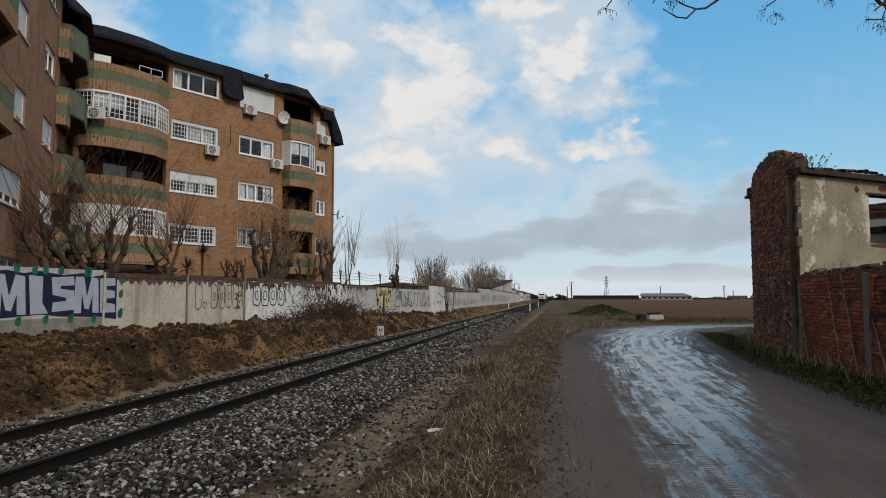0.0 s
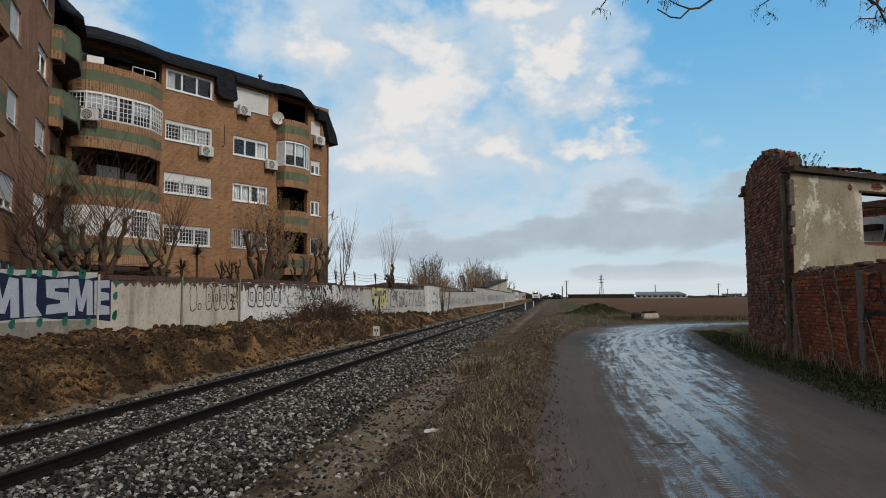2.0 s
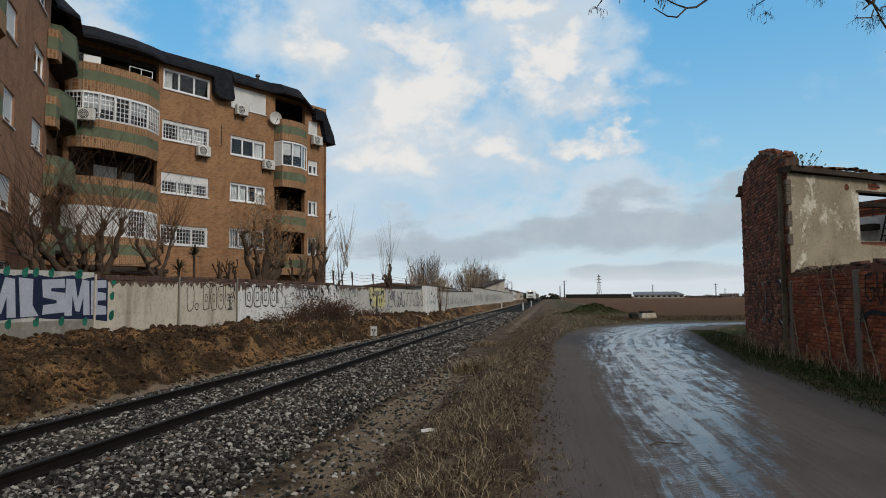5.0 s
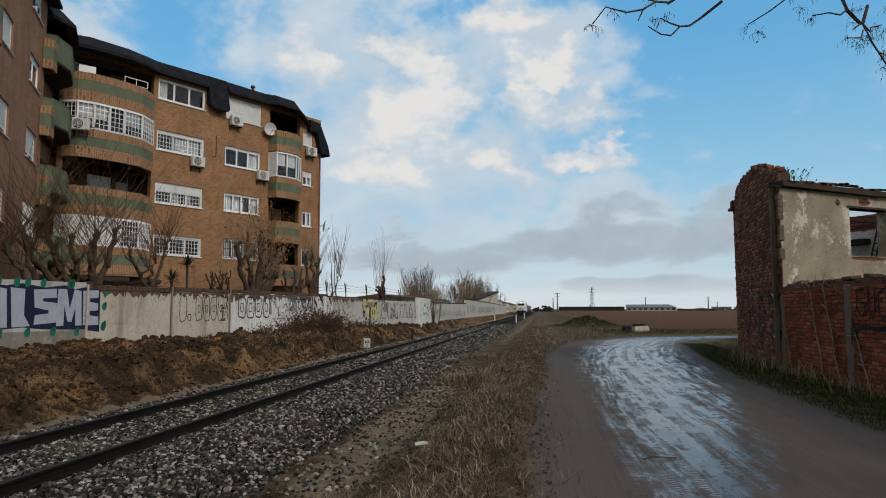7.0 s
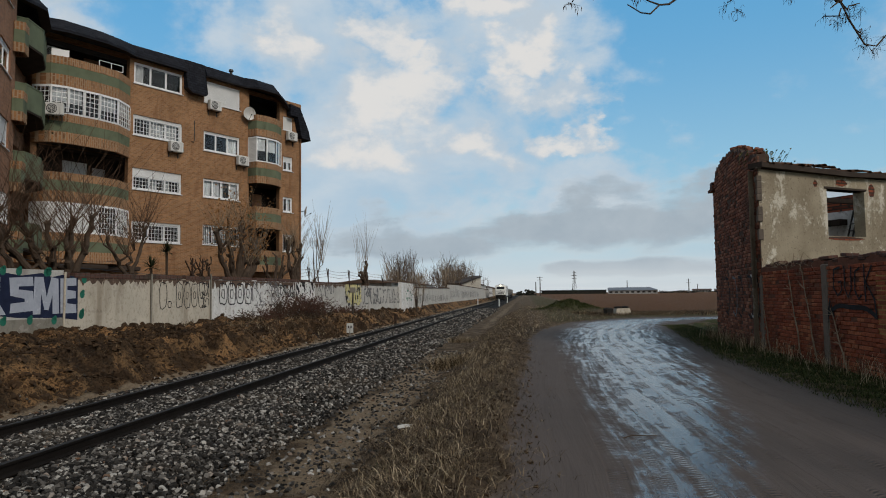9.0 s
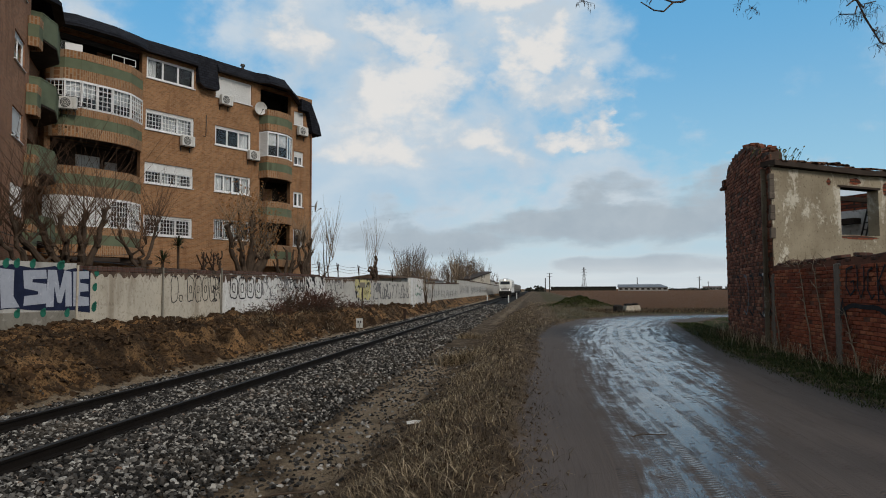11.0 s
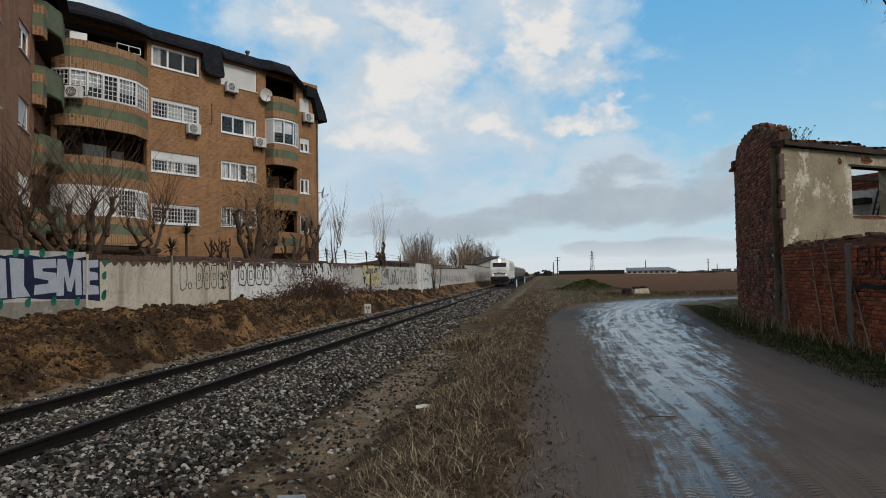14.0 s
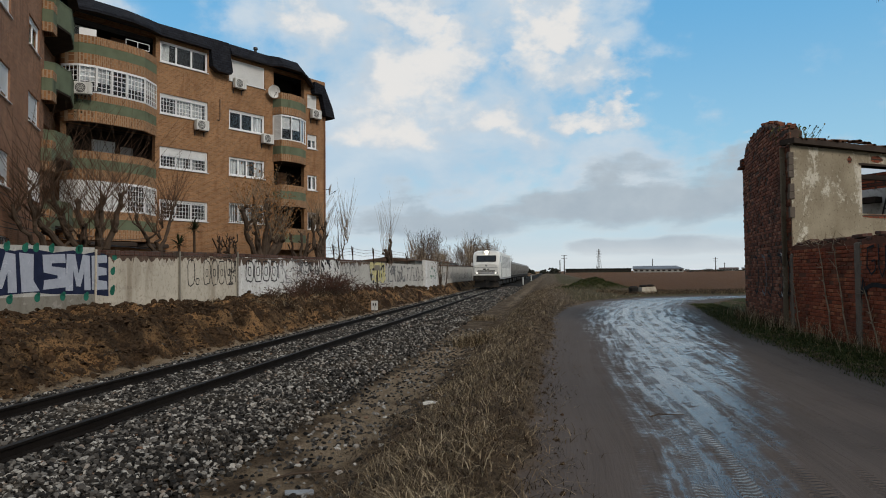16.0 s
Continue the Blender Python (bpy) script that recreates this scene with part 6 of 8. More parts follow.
def build_yard_wall():
    """Brick wall of the yard: courses of single bricks near the pier, rendered piers, rubble top."""
    yw = tagged(thing("wall_yard_5", pose(RC[0], RC[1], 0, 0, 0, YARD_TURN), "red brick yard wall with rendered piers and sprayed tags", "wall"), kind="structure")
    # x runs towards the camera, outside is -y
    r = random.Random(14)
    g = Geo()
    n = 40
    tops = [2.2 + r.uniform(-0.05, 0.04) for _ in range(n + 1)]
    for j in range(n):
        a, b = 0.02 + 13.0 * j / n, 0.02 + 13.0 * (j + 1) / n
        g.quad((a, 0, -0.3), (b, 0, -0.3), (b, 0, tops[j + 1]), (a, 0, tops[j]))
        g.quad((b, 0.28, -0.3), (a, 0.28, -0.3), (a, 0.28, tops[j]), (b, 0.28, tops[j + 1]))
        g.quad((a, 0, tops[j]), (b, 0, tops[j + 1]), (b, 0.28, tops[j + 1]), (a, 0.28, tops[j]))
    face = part("brick_face", g, plain("red_stained_mortar", (0.15, 0.068, 0.046), 0.95, 0.3, 2.5, 30, 0.5, dirt=(0.06, 0.034, 0.026)), yw)
    for k in (-0.06, 3.72, 7.9, 12.2):
        part("pier", Geo().box(k, k + (0.3 if k > 0 else 0.2), -0.04, 0.3, -0.3, 2.12 if k > 0 else 1.98, bevel=0.03), PIER, yw, "thin rendered pier")
    part("old_plaster", Geo().box(5.95, 6.55, -0.012, 0, 0.75, 1.85), plain("ochre_plaster", (0.30, 0.20, 0.075), 0.9, 0.3, 2, 25, 0.3), yw, "patch of ochre plaster")
    lay_bricks(face, pose(0, 0, 0), 0.06, 9.5, -0.05, lambda u: 2.16, 0.27, 0.085, -1, 34, RED_PIECE, 0.03)
    me = Geo().box(-0.13, 0.13, -0.12, 0.12, 0, 0.07, bevel=0.012).mesh("brick", COPING)
    for k in range(70):
        b = new("brick", me)
        b.parent = yw
        u = 0.1 + k * 0.185
        b.matrix_basis = pose(u, 0.14 + r.uniform(-0.05, 0.03), tops[min(n, int(u / 13 * n))] - 0.035 + r.uniform(-0.02, 0.03), r.gauss(0, 4), r.gauss(0, 4), r.choice((0, 90)) + r.gauss(0, 9))
    # sprayed tags
    tag = thing("graffiti", pose(RC[0], RC[1], 0, 0, 0, YARD_TURN), "black sprayed tag over red brick", "graffiti")

    def stroke(pts, w, mat=BLACK_SPRAY, y=-0.036):
        part("stroke", brush(pts, w, y), mat, tag)

    arc = [(4.0 + 1.95 * t, 0.98 + 0.30 * math.sin(math.pi * (0.10 + t * 0.80)) + 0.04 * math.sin(t * 9)) for t in np.linspace(0, 1, 12)]
    stroke(arc, 0.045)
    stroke([(3.95, 0.90), (4.12, 1.38), (4.26, 1.02)], 0.045)
    for pts in ([(4.62, 2.02), (4.34, 1.98), (4.30, 1.62), (4.48, 1.46), (4.66, 1.56), (4.64, 1.74), (4.5, 1.72)], [(4.80, 2.04), (4.80, 1.6), (4.92, 1.42), (5.06, 1.6), (5.08, 2.02)],
                [(5.42, 1.98), (5.24, 1.92), (5.20, 1.56), (5.34, 1.40), (5.46, 1.48)], [(5.58, 2.05), (5.60, 1.35)], [(5.88, 2.02), (5.62, 1.72), (5.92, 1.40), (5.98, 1.05)]):
        stroke(pts, 0.026)
    gt = thing("graffiti", pose(RC[0], RC[1], 0, 0, 0, END_TURN), "black and white sprayed tag at the corner of the ruin", "graffiti")
    for j, (mat, u) in enumerate(((BLACK_SPRAY, 0.25), (CHALK, 0.6), (BLACK_SPRAY, 0.95), (BLACK_SPRAY, 2.2), (GREY_SPRAY, 3.0), (BLACK_SPRAY, 4.1))):
        pts = [(u + 0.5, 2.0), (u + 0.12, 1.95), (u - 0.1, 1.6), (u - 0.05, 1.1), (u + 0.2, 0.8), (u + 0.55, 0.92)]
        part("stroke", brush(pts, 0.04, 0.036 + 0.002 * j), mat, gt)


build_ruin()
build_yard_wall()


# ---- the train ----
LOCO_WHITE = plain("loco_white", (0.70, 0.70, 0.67), 0.35, 0.08, 1.5, 30, 0.03, dirt=(0.45, 0.43, 0.39), streak=(1, 1, 0.4))
LOCO_GREY = plain("loco_grey_panel", (0.24, 0.25, 0.26), 0.45, 0.15, 1.5, 30, 0.05, dirt=(0.14, 0.12, 0.10))
UNDER = plain("black_underframe", (0.022, 0.021, 0.020), 0.75, 0.35, 3, 30, 0.3, dirt=(0.06, 0.048, 0.036))
WIND = plain("tinted_windscreen", (0.012, 0.014, 0.017), 0.08, 0.2, 2, 30, 0.0)
LAMP = lit("lit_headlamp", (1.0, 0.86, 0.62), 5.0)
LAMP_LOW = lit("lit_marker_lamp", (1.0, 0.93, 0.82), 1.0)
WAGON = plain("grey_wagon", (0.20, 0.20, 0.195), 0.6, 0.2, 1.2, 30, 0.1, dirt=(0.17, 0.14, 0.11), streak=(1, 1, 0.4))
TRAIN = []


def body_ring(y, hw, z0, z1, r=0.38):
    return [(-hw, y, z0), (hw, y, z0), (hw, y, z1 - r), (hw - 0.05, y, z1 - r * 0.55), (hw - 0.16, y, z1 - 0.14), (hw - 0.42, y, z1 - 0.02), (hw - 0.8, y, z1),
            (-hw + 0.8, y, z1), (-hw + 0.42, y, z1 - 0.02), (-hw + 0.16, y, z1 - 0.14), (-hw + 0.05, y, z1 - r * 0.55), (-hw, y, z1 - r)]


def wheel_set(parent, y, r=0.5):
    ws = part("wheelset", Geo().tube([(-0.8, y, r), (0.8, y, r)], 0.09, 8), UNDER, parent)
    for x in (-0.84, 0.84):
        part("wheel", Geo().lathe([(0.1, x - 0.06), (r, x - 0.06), (r, x + 0.05), (r + 0.02, x + 0.06) if x < 0 else (r, x + 0.06), (0.1, x + 0.06)], 18, centre=(0, y, r), axis="x"), UNDER, ws)


def bogie(parent, y0, axles=3, pitch=1.7, r=0.5):
    span = (axles - 1) * pitch
    b = part("bogie", Geo().box(-1.25, -1.08, y0 - 0.8, y0 + span + 0.8, 0.35, 0.8, bevel=0.06).box(1.08, 1.25, y0 - 0.8, y0 + span + 0.8, 0.35, 0.8, bevel=0.06)
             .box(-1.08, 1.08, y0 + span / 2 - 0.2, y0 + span / 2 + 0.2, 0.45, 0.8), UNDER, parent, "black bogie frame")
    for k in range(axles):
        wheel_set(parent, y0 + k * pitch, r)
    return b


def build_loco():
    loco = thing("diesel_locomotive", pose(*along(313, TRACK_Q, RAIL_TOP), 0, 0, -9.45), "white diesel locomotive with lit headlamps running on the track", "locomotive")
    rings = [body_ring(0.0, 1.25, 1.46, 2.72, 0.25), body_ring(0.12, 1.40, 1.42, 2.88, 0.3), body_ring(0.55, 1.46, 1.2, 3.72), body_ring(0.78, 1.47, 1.2, 4.02), body_ring(1.3, 1.47, 1.2, 4.18), body_ring(2.8, 1.47, 1.2, 4.2), body_ring(3.1, 1.47, 1.2, 4.2),
             body_ring(20.2, 1.47, 1.2, 4.2), body_ring(21.6, 1.46, 1.25, 3.9), body_ring(22.0, 1.3, 1.3, 2.9, 0.25)]
    body = part("body", Geo().loft(rings), LOCO_WHITE, loco, "white body shell")
    # raked windscreen
    def raked(x0, x1, z0, z1, lift):
        y = lambda z: 0.12 + (z - 2.88) * (0.43 / 0.84) - lift
        return [(x0, y(z0), z0), (x1, y(z0), z0), (x1, y(z1), z1), (x0, y(z1), z1)]

    g = Geo()
    a, b = raked(-1.06, 1.06, 2.94, 3.62, 0.05), raked(-1.06, 1.06, 2.94, 3.62, -0.03)
    g.loft([a, b])
    part("windscreen_surround", g, UNDER, body, "black windscreen band")
    part("windscreen", Geo().loft([raked(-0.95, 0.95, 3.02, 3.55, 0.062), raked(-0.95, 0.95, 3.02, 3.55, 0.052)]), WIND, body, "dark tinted windscreen")
    for x in (-0.45, 0.4):
        part("wiper", Geo().tube([(x, 0.02, 2.95), (x + 0.3, 0.17, 3.35)], 0.015, 5), UNDER, body)
    part("headlamp_housing", Geo().box(-0.42, 0.42, 0.52, 0.95, 3.84, 4.12, bevel=0.06), LOCO_WHITE, body)
    for x in (0.0,):
        part("headlamp", Geo().lathe([(0.02, 0.0), (0.19, 0.0), (0.19, 0.03), (0.02, 0.03)], 16, centre=(x, 0.515, 3.97), axis="y"), LAMP, body, "lit upper headlamp")
    part("nose_band", Geo().box(-1.26, 1.26, -0.015, 0.02, 1.62, 1.80, bevel=0.01), LOCO_GREY, body, "dark lamp band")
    for x in (-1.02, 1.02):
        part("headlamp", Geo().lathe([(0.02, 0.0), (0.10, 0.0), (0.10, 0.03), (0.02, 0.03)], 12, centre=(x, -0.02, 1.71), axis="y"), LAMP_LOW, body, "lit lower headlamp")
    part("nose_grille", Geo().box(-0.95, 0.95, -0.012, 0.02, 1.86, 2.0, bevel=0.01), UNDER, body, "dark slot of the nose grille")
    part("nose_line", Geo().box(-1.24, 1.24, -0.008, 0.02, 2.30, 2.345), LOCO_GREY, body)
    part("plate", Geo().box(-0.34, -0.02, -0.01, 0.02, 2.05, 2.2).box(0.05, 0.36, -0.01, 0.02, 2.08, 2.16), UNDER, body, "dark number bars")
    part("emblem", Geo().lathe([(0.02, 0), (0.11, 0), (0.11, 0.02), (0.02, 0.02)], 12, centre=(0, -0.005, 2.52), axis="y"), LOCO_GREY, body)
    # buffer beam, buffers, plough
    part("buffer_beam", Geo().box(-1.4, 1.4, -0.08, 0.4, 0.85, 1.41, bevel=0.05), UNDER, loco, "black buffer beam")
    for x in (-0.95, 0.95):
        part("buffer", Geo().lathe([(0.09, 0.05), (0.09, 0.42), (0.26, 0.44), (0.27, 0.52), (0.02, 0.55)], 14, centre=(x, 0.0, 1.03), axis="y"), UNDER, loco)
    part("coupling", Geo().box(-0.12, 0.12, -0.45, 0, 0.92, 1.08, bevel=0.03).tube([(0, -0.4, 1.0), (0, -0.45, 0.6)], 0.05, 6), UNDER, loco)
    part("snow_plough", Geo().loft([[(-1.35, 0.1, 0.18), (0, -0.25, 0.18), (1.35, 0.1, 0.18), (1.35, 0.25, 0.18), (-1.35, 0.25, 0.18)], [(-1.3, 0.2, 0.82), (0, -0.05, 0.82), (1.3, 0.2, 0.82), (1.3, 0.3, 0.82), (-1.3, 0.3, 0.82)]]), UNDER, loco, "black snow plough")
    for x in (-1.475, 1.475):
        part("cab_window", Geo().box(min(x, x * 0.995), max(x, x * 0.995), 1.0, 1.75, 2.9, 3.6), WIND, body)
        part("cab_door", Geo().box(min(x, x * 0.99) - 0.004, max(x, x * 0.99) + 0.004, 2.0, 2.65, 1.35, 3.65), LOCO_WHITE, body)
        for k in range(8):
            y = 4.0 + k * 2.0
            g = Geo()
            for j in range(9):
                g.box(min(x, x * 1.006), max(x, x * 1.006), y, y + 1.5, 2.3 + j * 0.15, 2.38 + j * 0.15)
            part("louvre_panel", g, LOCO_GREY, body)
        part("sole_bar", Geo().box(min(x, x * 0.97), max(x, x * 0.97) + 0.0, 0.5, 21.5, 1.0, 1.2), LOCO_GREY, loco)
        part("handrail", Geo().tube([(x * 1.03, 1.9, 1.3), (x * 1.03, 1.9, 2.8)], 0.02, 5), LOCO_GREY, loco)
    part("fuel_tank", Geo().box(-1.2, 1.2, 8.2, 13.8, 0.35, 1.1, bevel=0.15), UNDER, loco)
    for y in (5.0, 9.5, 14.0):
        part("roof_fan", Geo().lathe([(0.65, 4.2), (0.65, 4.32), (0.5, 4.34), (0.05, 4.34)], 18, centre=(0, y, 0)), LOCO_GREY, loco)
    part("exhaust", Geo().box(-0.3, 0.3, 11.2, 12.0, 4.15, 4.45, bevel=0.05), UNDER, loco)
    bogie(loco, 2.4)
    bogie(loco, 16.2)
    TRAIN.append((loco, 0.0))


def build_wagons():
    w = thing("hopper_wagon", pose(*along(336, TRACK_Q, RAIL_TOP), 0, 0, -9.45), "grey freight hopper wagon coupled behind the locomotive", "wagon", "wagons of the train")
    prof = [(-1.0, 1.3), (1.0, 1.3), (1.36, 2.0), (1.36, 3.0), (1.0, 3.35), (-1.0, 3.35), (-1.36, 3.0), (-1.36, 2.0)]
    part("hopper", Geo().loft([[(x * k, y, z) for x, z in prof] for y, k in ((0.9, 0.9), (1.3, 1.0), (12.2, 1.0), (12.6, 0.9))]), WAGON, w)
    for k in range(9):
        for s in (-1, 1):
            part("rib", Geo().box(min(s * 1.36, s * 1.44), max(s * 1.36, s * 1.44), 1.5 + k * 1.3, 1.62 + k * 1.3, 2.0, 3.0), WAGON, w)
    part("frame", Geo().box(-1.2, 1.2, 0.2, 13.3, 0.95, 1.25), UNDER, w)
    part("ladder", grille_geo(-1.2, -0.8, 1.25, 3.3, 0.75, 0.4, 0.35, 0.02), UNDER, w)
    bogie(w, 1.6, 2, 1.8, 0.46)
    bogie(w, 10.1, 2, 1.8, 0.46)
    TRAIN.append((w, 22.6))
    for k in range(1, 6):
        TRAIN.append((copy_thing(w, pose(*along(336 + 13.9 * k, TRACK_Q, RAIL_TOP), 0, 0, -9.45)), 22.6 + 13.9 * k))


build_loco()
build_wagons()


# ---- trees, shrubs and grass ----
def shoots(g, base, n, length, spread, rnd, radius=0.014, up=1.0, bend=0.25):
    """Thin straight shoots from a knob."""
    for _ in range(n):
        a = rnd.uniform(0, 6.283)
        d = Vector((math.cos(a) * spread, math.sin(a) * spread, up)).normalized()
        ln = length * rnd.uniform(0.45, 1.1)
        p = [Vector(base)]
        for j in range(4):
            d = (d + Vector((rnd.gauss(0, 0.07), rnd.gauss(0, 0.07), 0.05 * bend))).normalized()
            p.append(p[-1] + d * ln / 4)
        g.tube(p, [radius, radius * 0.85, radius * 0.65, radius * 0.45, radius * 0.25], 4)


def bough(g, p0, p1, r0, r1, rnd, kink=0.08, n=5, sides=8):
    p0, p1 = Vector(p0), Vector(p1)
    ln = (p1 - p0).length
    pts, rad = [p0], [r0]
    for j in range(1, n + 1):
        t = j / n
        q = p0.lerp(p1, t) + Vector((rnd.gauss(0, kink), rnd.gauss(0, kink), 0)) * ln * (0.3 if j < n else 0) + Vector((0, 0, -0.18 * ln * t * (1 - t)))
        pts.append(q)
        rad.append((r0 + (r1 - r0) * t) * rnd.uniform(0.9, 1.15))
    g.tube(pts, rad, sides)
    return pts[-1]


def pollard(place, label, limbs, knob_n, shoot_len, shoot_n, seed, trunk=0.22, crotch=1.4, leaves=0, twig=None, spread=0.6):
    """A cut-back street tree: thick trunk, elbowed limbs set with stubs and knobs, a spray of thin shoots."""
    rnd = random.Random(seed)
    tree = thing("pollarded_tree", pose(*place), label, "tree", "pollarded trees behind the wall")
    wood, thin, leaf = Geo(), Geo(), Geo()
    top = bough(wood, (0, 0, -0.1), (rnd.uniform(-0.15, 0.15), rnd.uniform(-0.1, 0.1), crotch), trunk, trunk * 0.85, rnd, 0.06, 5, 10)

    def knob(at, size):
        wood.lathe([(0.01, -size), (size * 0.85, -size * 0.5), (size * rnd.uniform(0.85, 1.15), size * 0.2), (size * 0.6, size * 0.8), (0.01, size)], 7, centre=tuple(at))
        shoots(thin, at, shoot_n, shoot_len, spread, rnd, 0.0125)
        for _ in range(leaves):
            q = at + Vector((rnd.gauss(0, 0.5), rnd.gauss(0, 0.4), rnd.uniform(0.0, shoot_len * 0.7)))
            a = Vector((rnd.gauss(0, 1), rnd.gauss(0, 1), rnd.gauss(0, 1))).normalized() * rnd.uniform(0.05, 0.09)
            b = a.orthogonal().normalized() * 0.05
            leaf.quad(q - a, q + b, q + a * 0.9, q - b)

    for tip in limbs:
        start, tip = top - Vector((0, 0, 0.15)), Vector(tip)
        elbow = Vector((tip.x * 0.72, tip.y * 0.72, start.z + (tip.z - start.z) * 0.42))
        pts, rad = [], []
        n = 9
        for j in range(n + 1):
            t = j / n
            p = start.lerp(elbow, t).lerp(elbow.lerp(tip, t), t) + Vector((rnd.gauss(0, 0.055), rnd.gauss(0, 0.055), rnd.gauss(0, 0.03))) * (0 < j < n)
            pts.append(p)
            rad.append(trunk * (0.60 - 0.32 * t) * rnd.uniform(0.82, 1.25))
        wood.tube(pts, rad, 8)
        knob(pts[-1], rad[-1] * 1.35)
        for _ in range(knob_n + 1):
            j = rnd.randint(4, n)
            d = Vector((rnd.gauss(0, 0.5), rnd.gauss(0, 0.6), rnd.uniform(0.35, 1.0))).normalized() * rnd.uniform(0.18, 0.5)
            end = pts[j] + d
            r0 = min(rad[j] * 0.75, trunk * 0.30)
            wood.tube([pts[j], pts[j] + d * 0.5 + Vector((rnd.gauss(0, 0.03), rnd.gauss(0, 0.03), 0)), end], [r0, r0 * 0.72, r0 * 0.78], 6)
            knob(end, r0 * 1.0)
    part("trunk", wood, BARK, tree, "knobbly dark trunk and limbs")
    part("crown", thin, twig or TWIG, tree, "spray of thin bare shoots")
    if leaves:
        part("foliage", leaf, DRY_LEAF, tree, "dry brown leaves")


def behind(k, off):
    p = WALL @ Vector((k, off, 0))
    return (p.x, p.y, 0.35)


pollard(behind(1.2, 1.5), "big pollarded tree with knobbly limbs behind the wall", [(-0.75, -1.6, 4.2), (-0.4, -0.5, 4.0), (0.1, 0.3, 4.3), (0.5, 1.0, 4.4), (-1.0, -2.3, 3.6), (0.3, -0.2, 3.7)], 4, 4.6, 5, 1, 0.27, 1.5, spread=0.85)
pollard(behind(-0.6, 1.7), "leaning pollarded tree with long bare shoots", [(-0.5, -1.5, 3.6), (-0.3, -0.9, 4.1)], 4, 4.6, 5, 12, 0.2, 1.7, spread=0.85)
pollard(behind(4.5, 1.5), "slim pollarded tree with an upswept fork", [(-0.35, -0.9, 3.7), (0.4, 1.0, 4.2), (0.1, 0.4, 3.5)], 3, 2.8, 6, 2, 0.17, 2.2)
pollard(behind(13.6, 1.6), "thick pollarded tree with a few dry leaves", [(-0.7, -1.7, 4.6), (-0.3, -0.8, 5.0), (0.2, 0.6, 5.0), (0.6, 1.6, 4.9), (0.1, 0.1, 5.2), (0.8, 2.2, 4.3)], 4, 2.6, 5, 3, 0.32, 1.6, 26, PALE_TWIG)
pollard(behind(17.2, 1.3), "low pollarded stump with upright stubs", [(-0.3, -0.8, 3.5), (0.1, 0.2, 3.6), (0.4, 0.9, 3.7), (0.6, 1.5, 3.4)], 1, 0.6, 1, 4, 0.2, 1.2)
pollard(behind(20.3, 1.5), "pollarded tree at the corner of the flats", [(-0.3, -0.7, 4.4), (0.3, 0.8, 4.6), (0.0, 0.1, 4.7)], 3, 2.4, 6, 5, 0.27, 2.0, 0, PALE_TWIG)
pollard(behind(21.6, 0.8), "young bare tree leaning out over the wall", [(0.5, 1.2, 4.4)], 2, 3.6, 8, 15, 0.07, 2.4, 0, PALE_TWIG, 0.3)
pollard(behind(32.0, 1.0), "black cut stump with tall thin shoots", [(0.08, 0.2, 3.9), (-0.25, -0.55, 3.0)], 1, 4.2, 4, 6, 0.36, 2.3, 0, PALE_TWIG, 0.14)
for k, h, s in ((8.6, 3.0, 7), (9.25, 2.95, 8), (9.9, 3.2, 9)):
    pollard(behind(k, 1.0), "short cut stump showing over the wall", [(0.05, 0.15, h), (-0.05, -0.12, h - 0.15)], 1, 0.2, 1, s, 0.12, 2.2)


def yucca(place, tall, seed):
    rnd = random.Random(seed)
    y = thing("yucca", pose(*place), "spiky green yucca on a thin stem behind the wall", "yucca", "yuccas")
    part("stem", Geo().tube([(0, 0, -0.1), (0.04, 0, tall * 0.5), (0, 0.03, tall)], [0.07, 0.06, 0.06], 7), BARK, y)
    g = Geo()
    for k in range(70):
        a, e = rnd.uniform(0, 6.283), rnd.uniform(-0.3, 1.4)
        d = Vector((math.cos(a) * math.cos(e), math.sin(a) * math.cos(e), math.sin(e)))
        side = d.cross(Vector((0, 0, 1))).normalized() * 0.022
        p, ln = Vector((0, 0, tall)) + d * 0.04, rnd.uniform(0.45, 0.65)
        m = p + d * ln * 0.55
        q = p + d * ln + Vector((0, 0, -0.05))
        g.quad(p - side, p + side, m + side, m - side)
        g.poly([m - side, m + side, q])
    part("foliage", g, DARK_LEAF, y, "stiff pointed leaves")


yucca(behind(7.1, 1.4), 3.3, 1)
yucca(behind(5.75, 1.2), 2.55, 2)


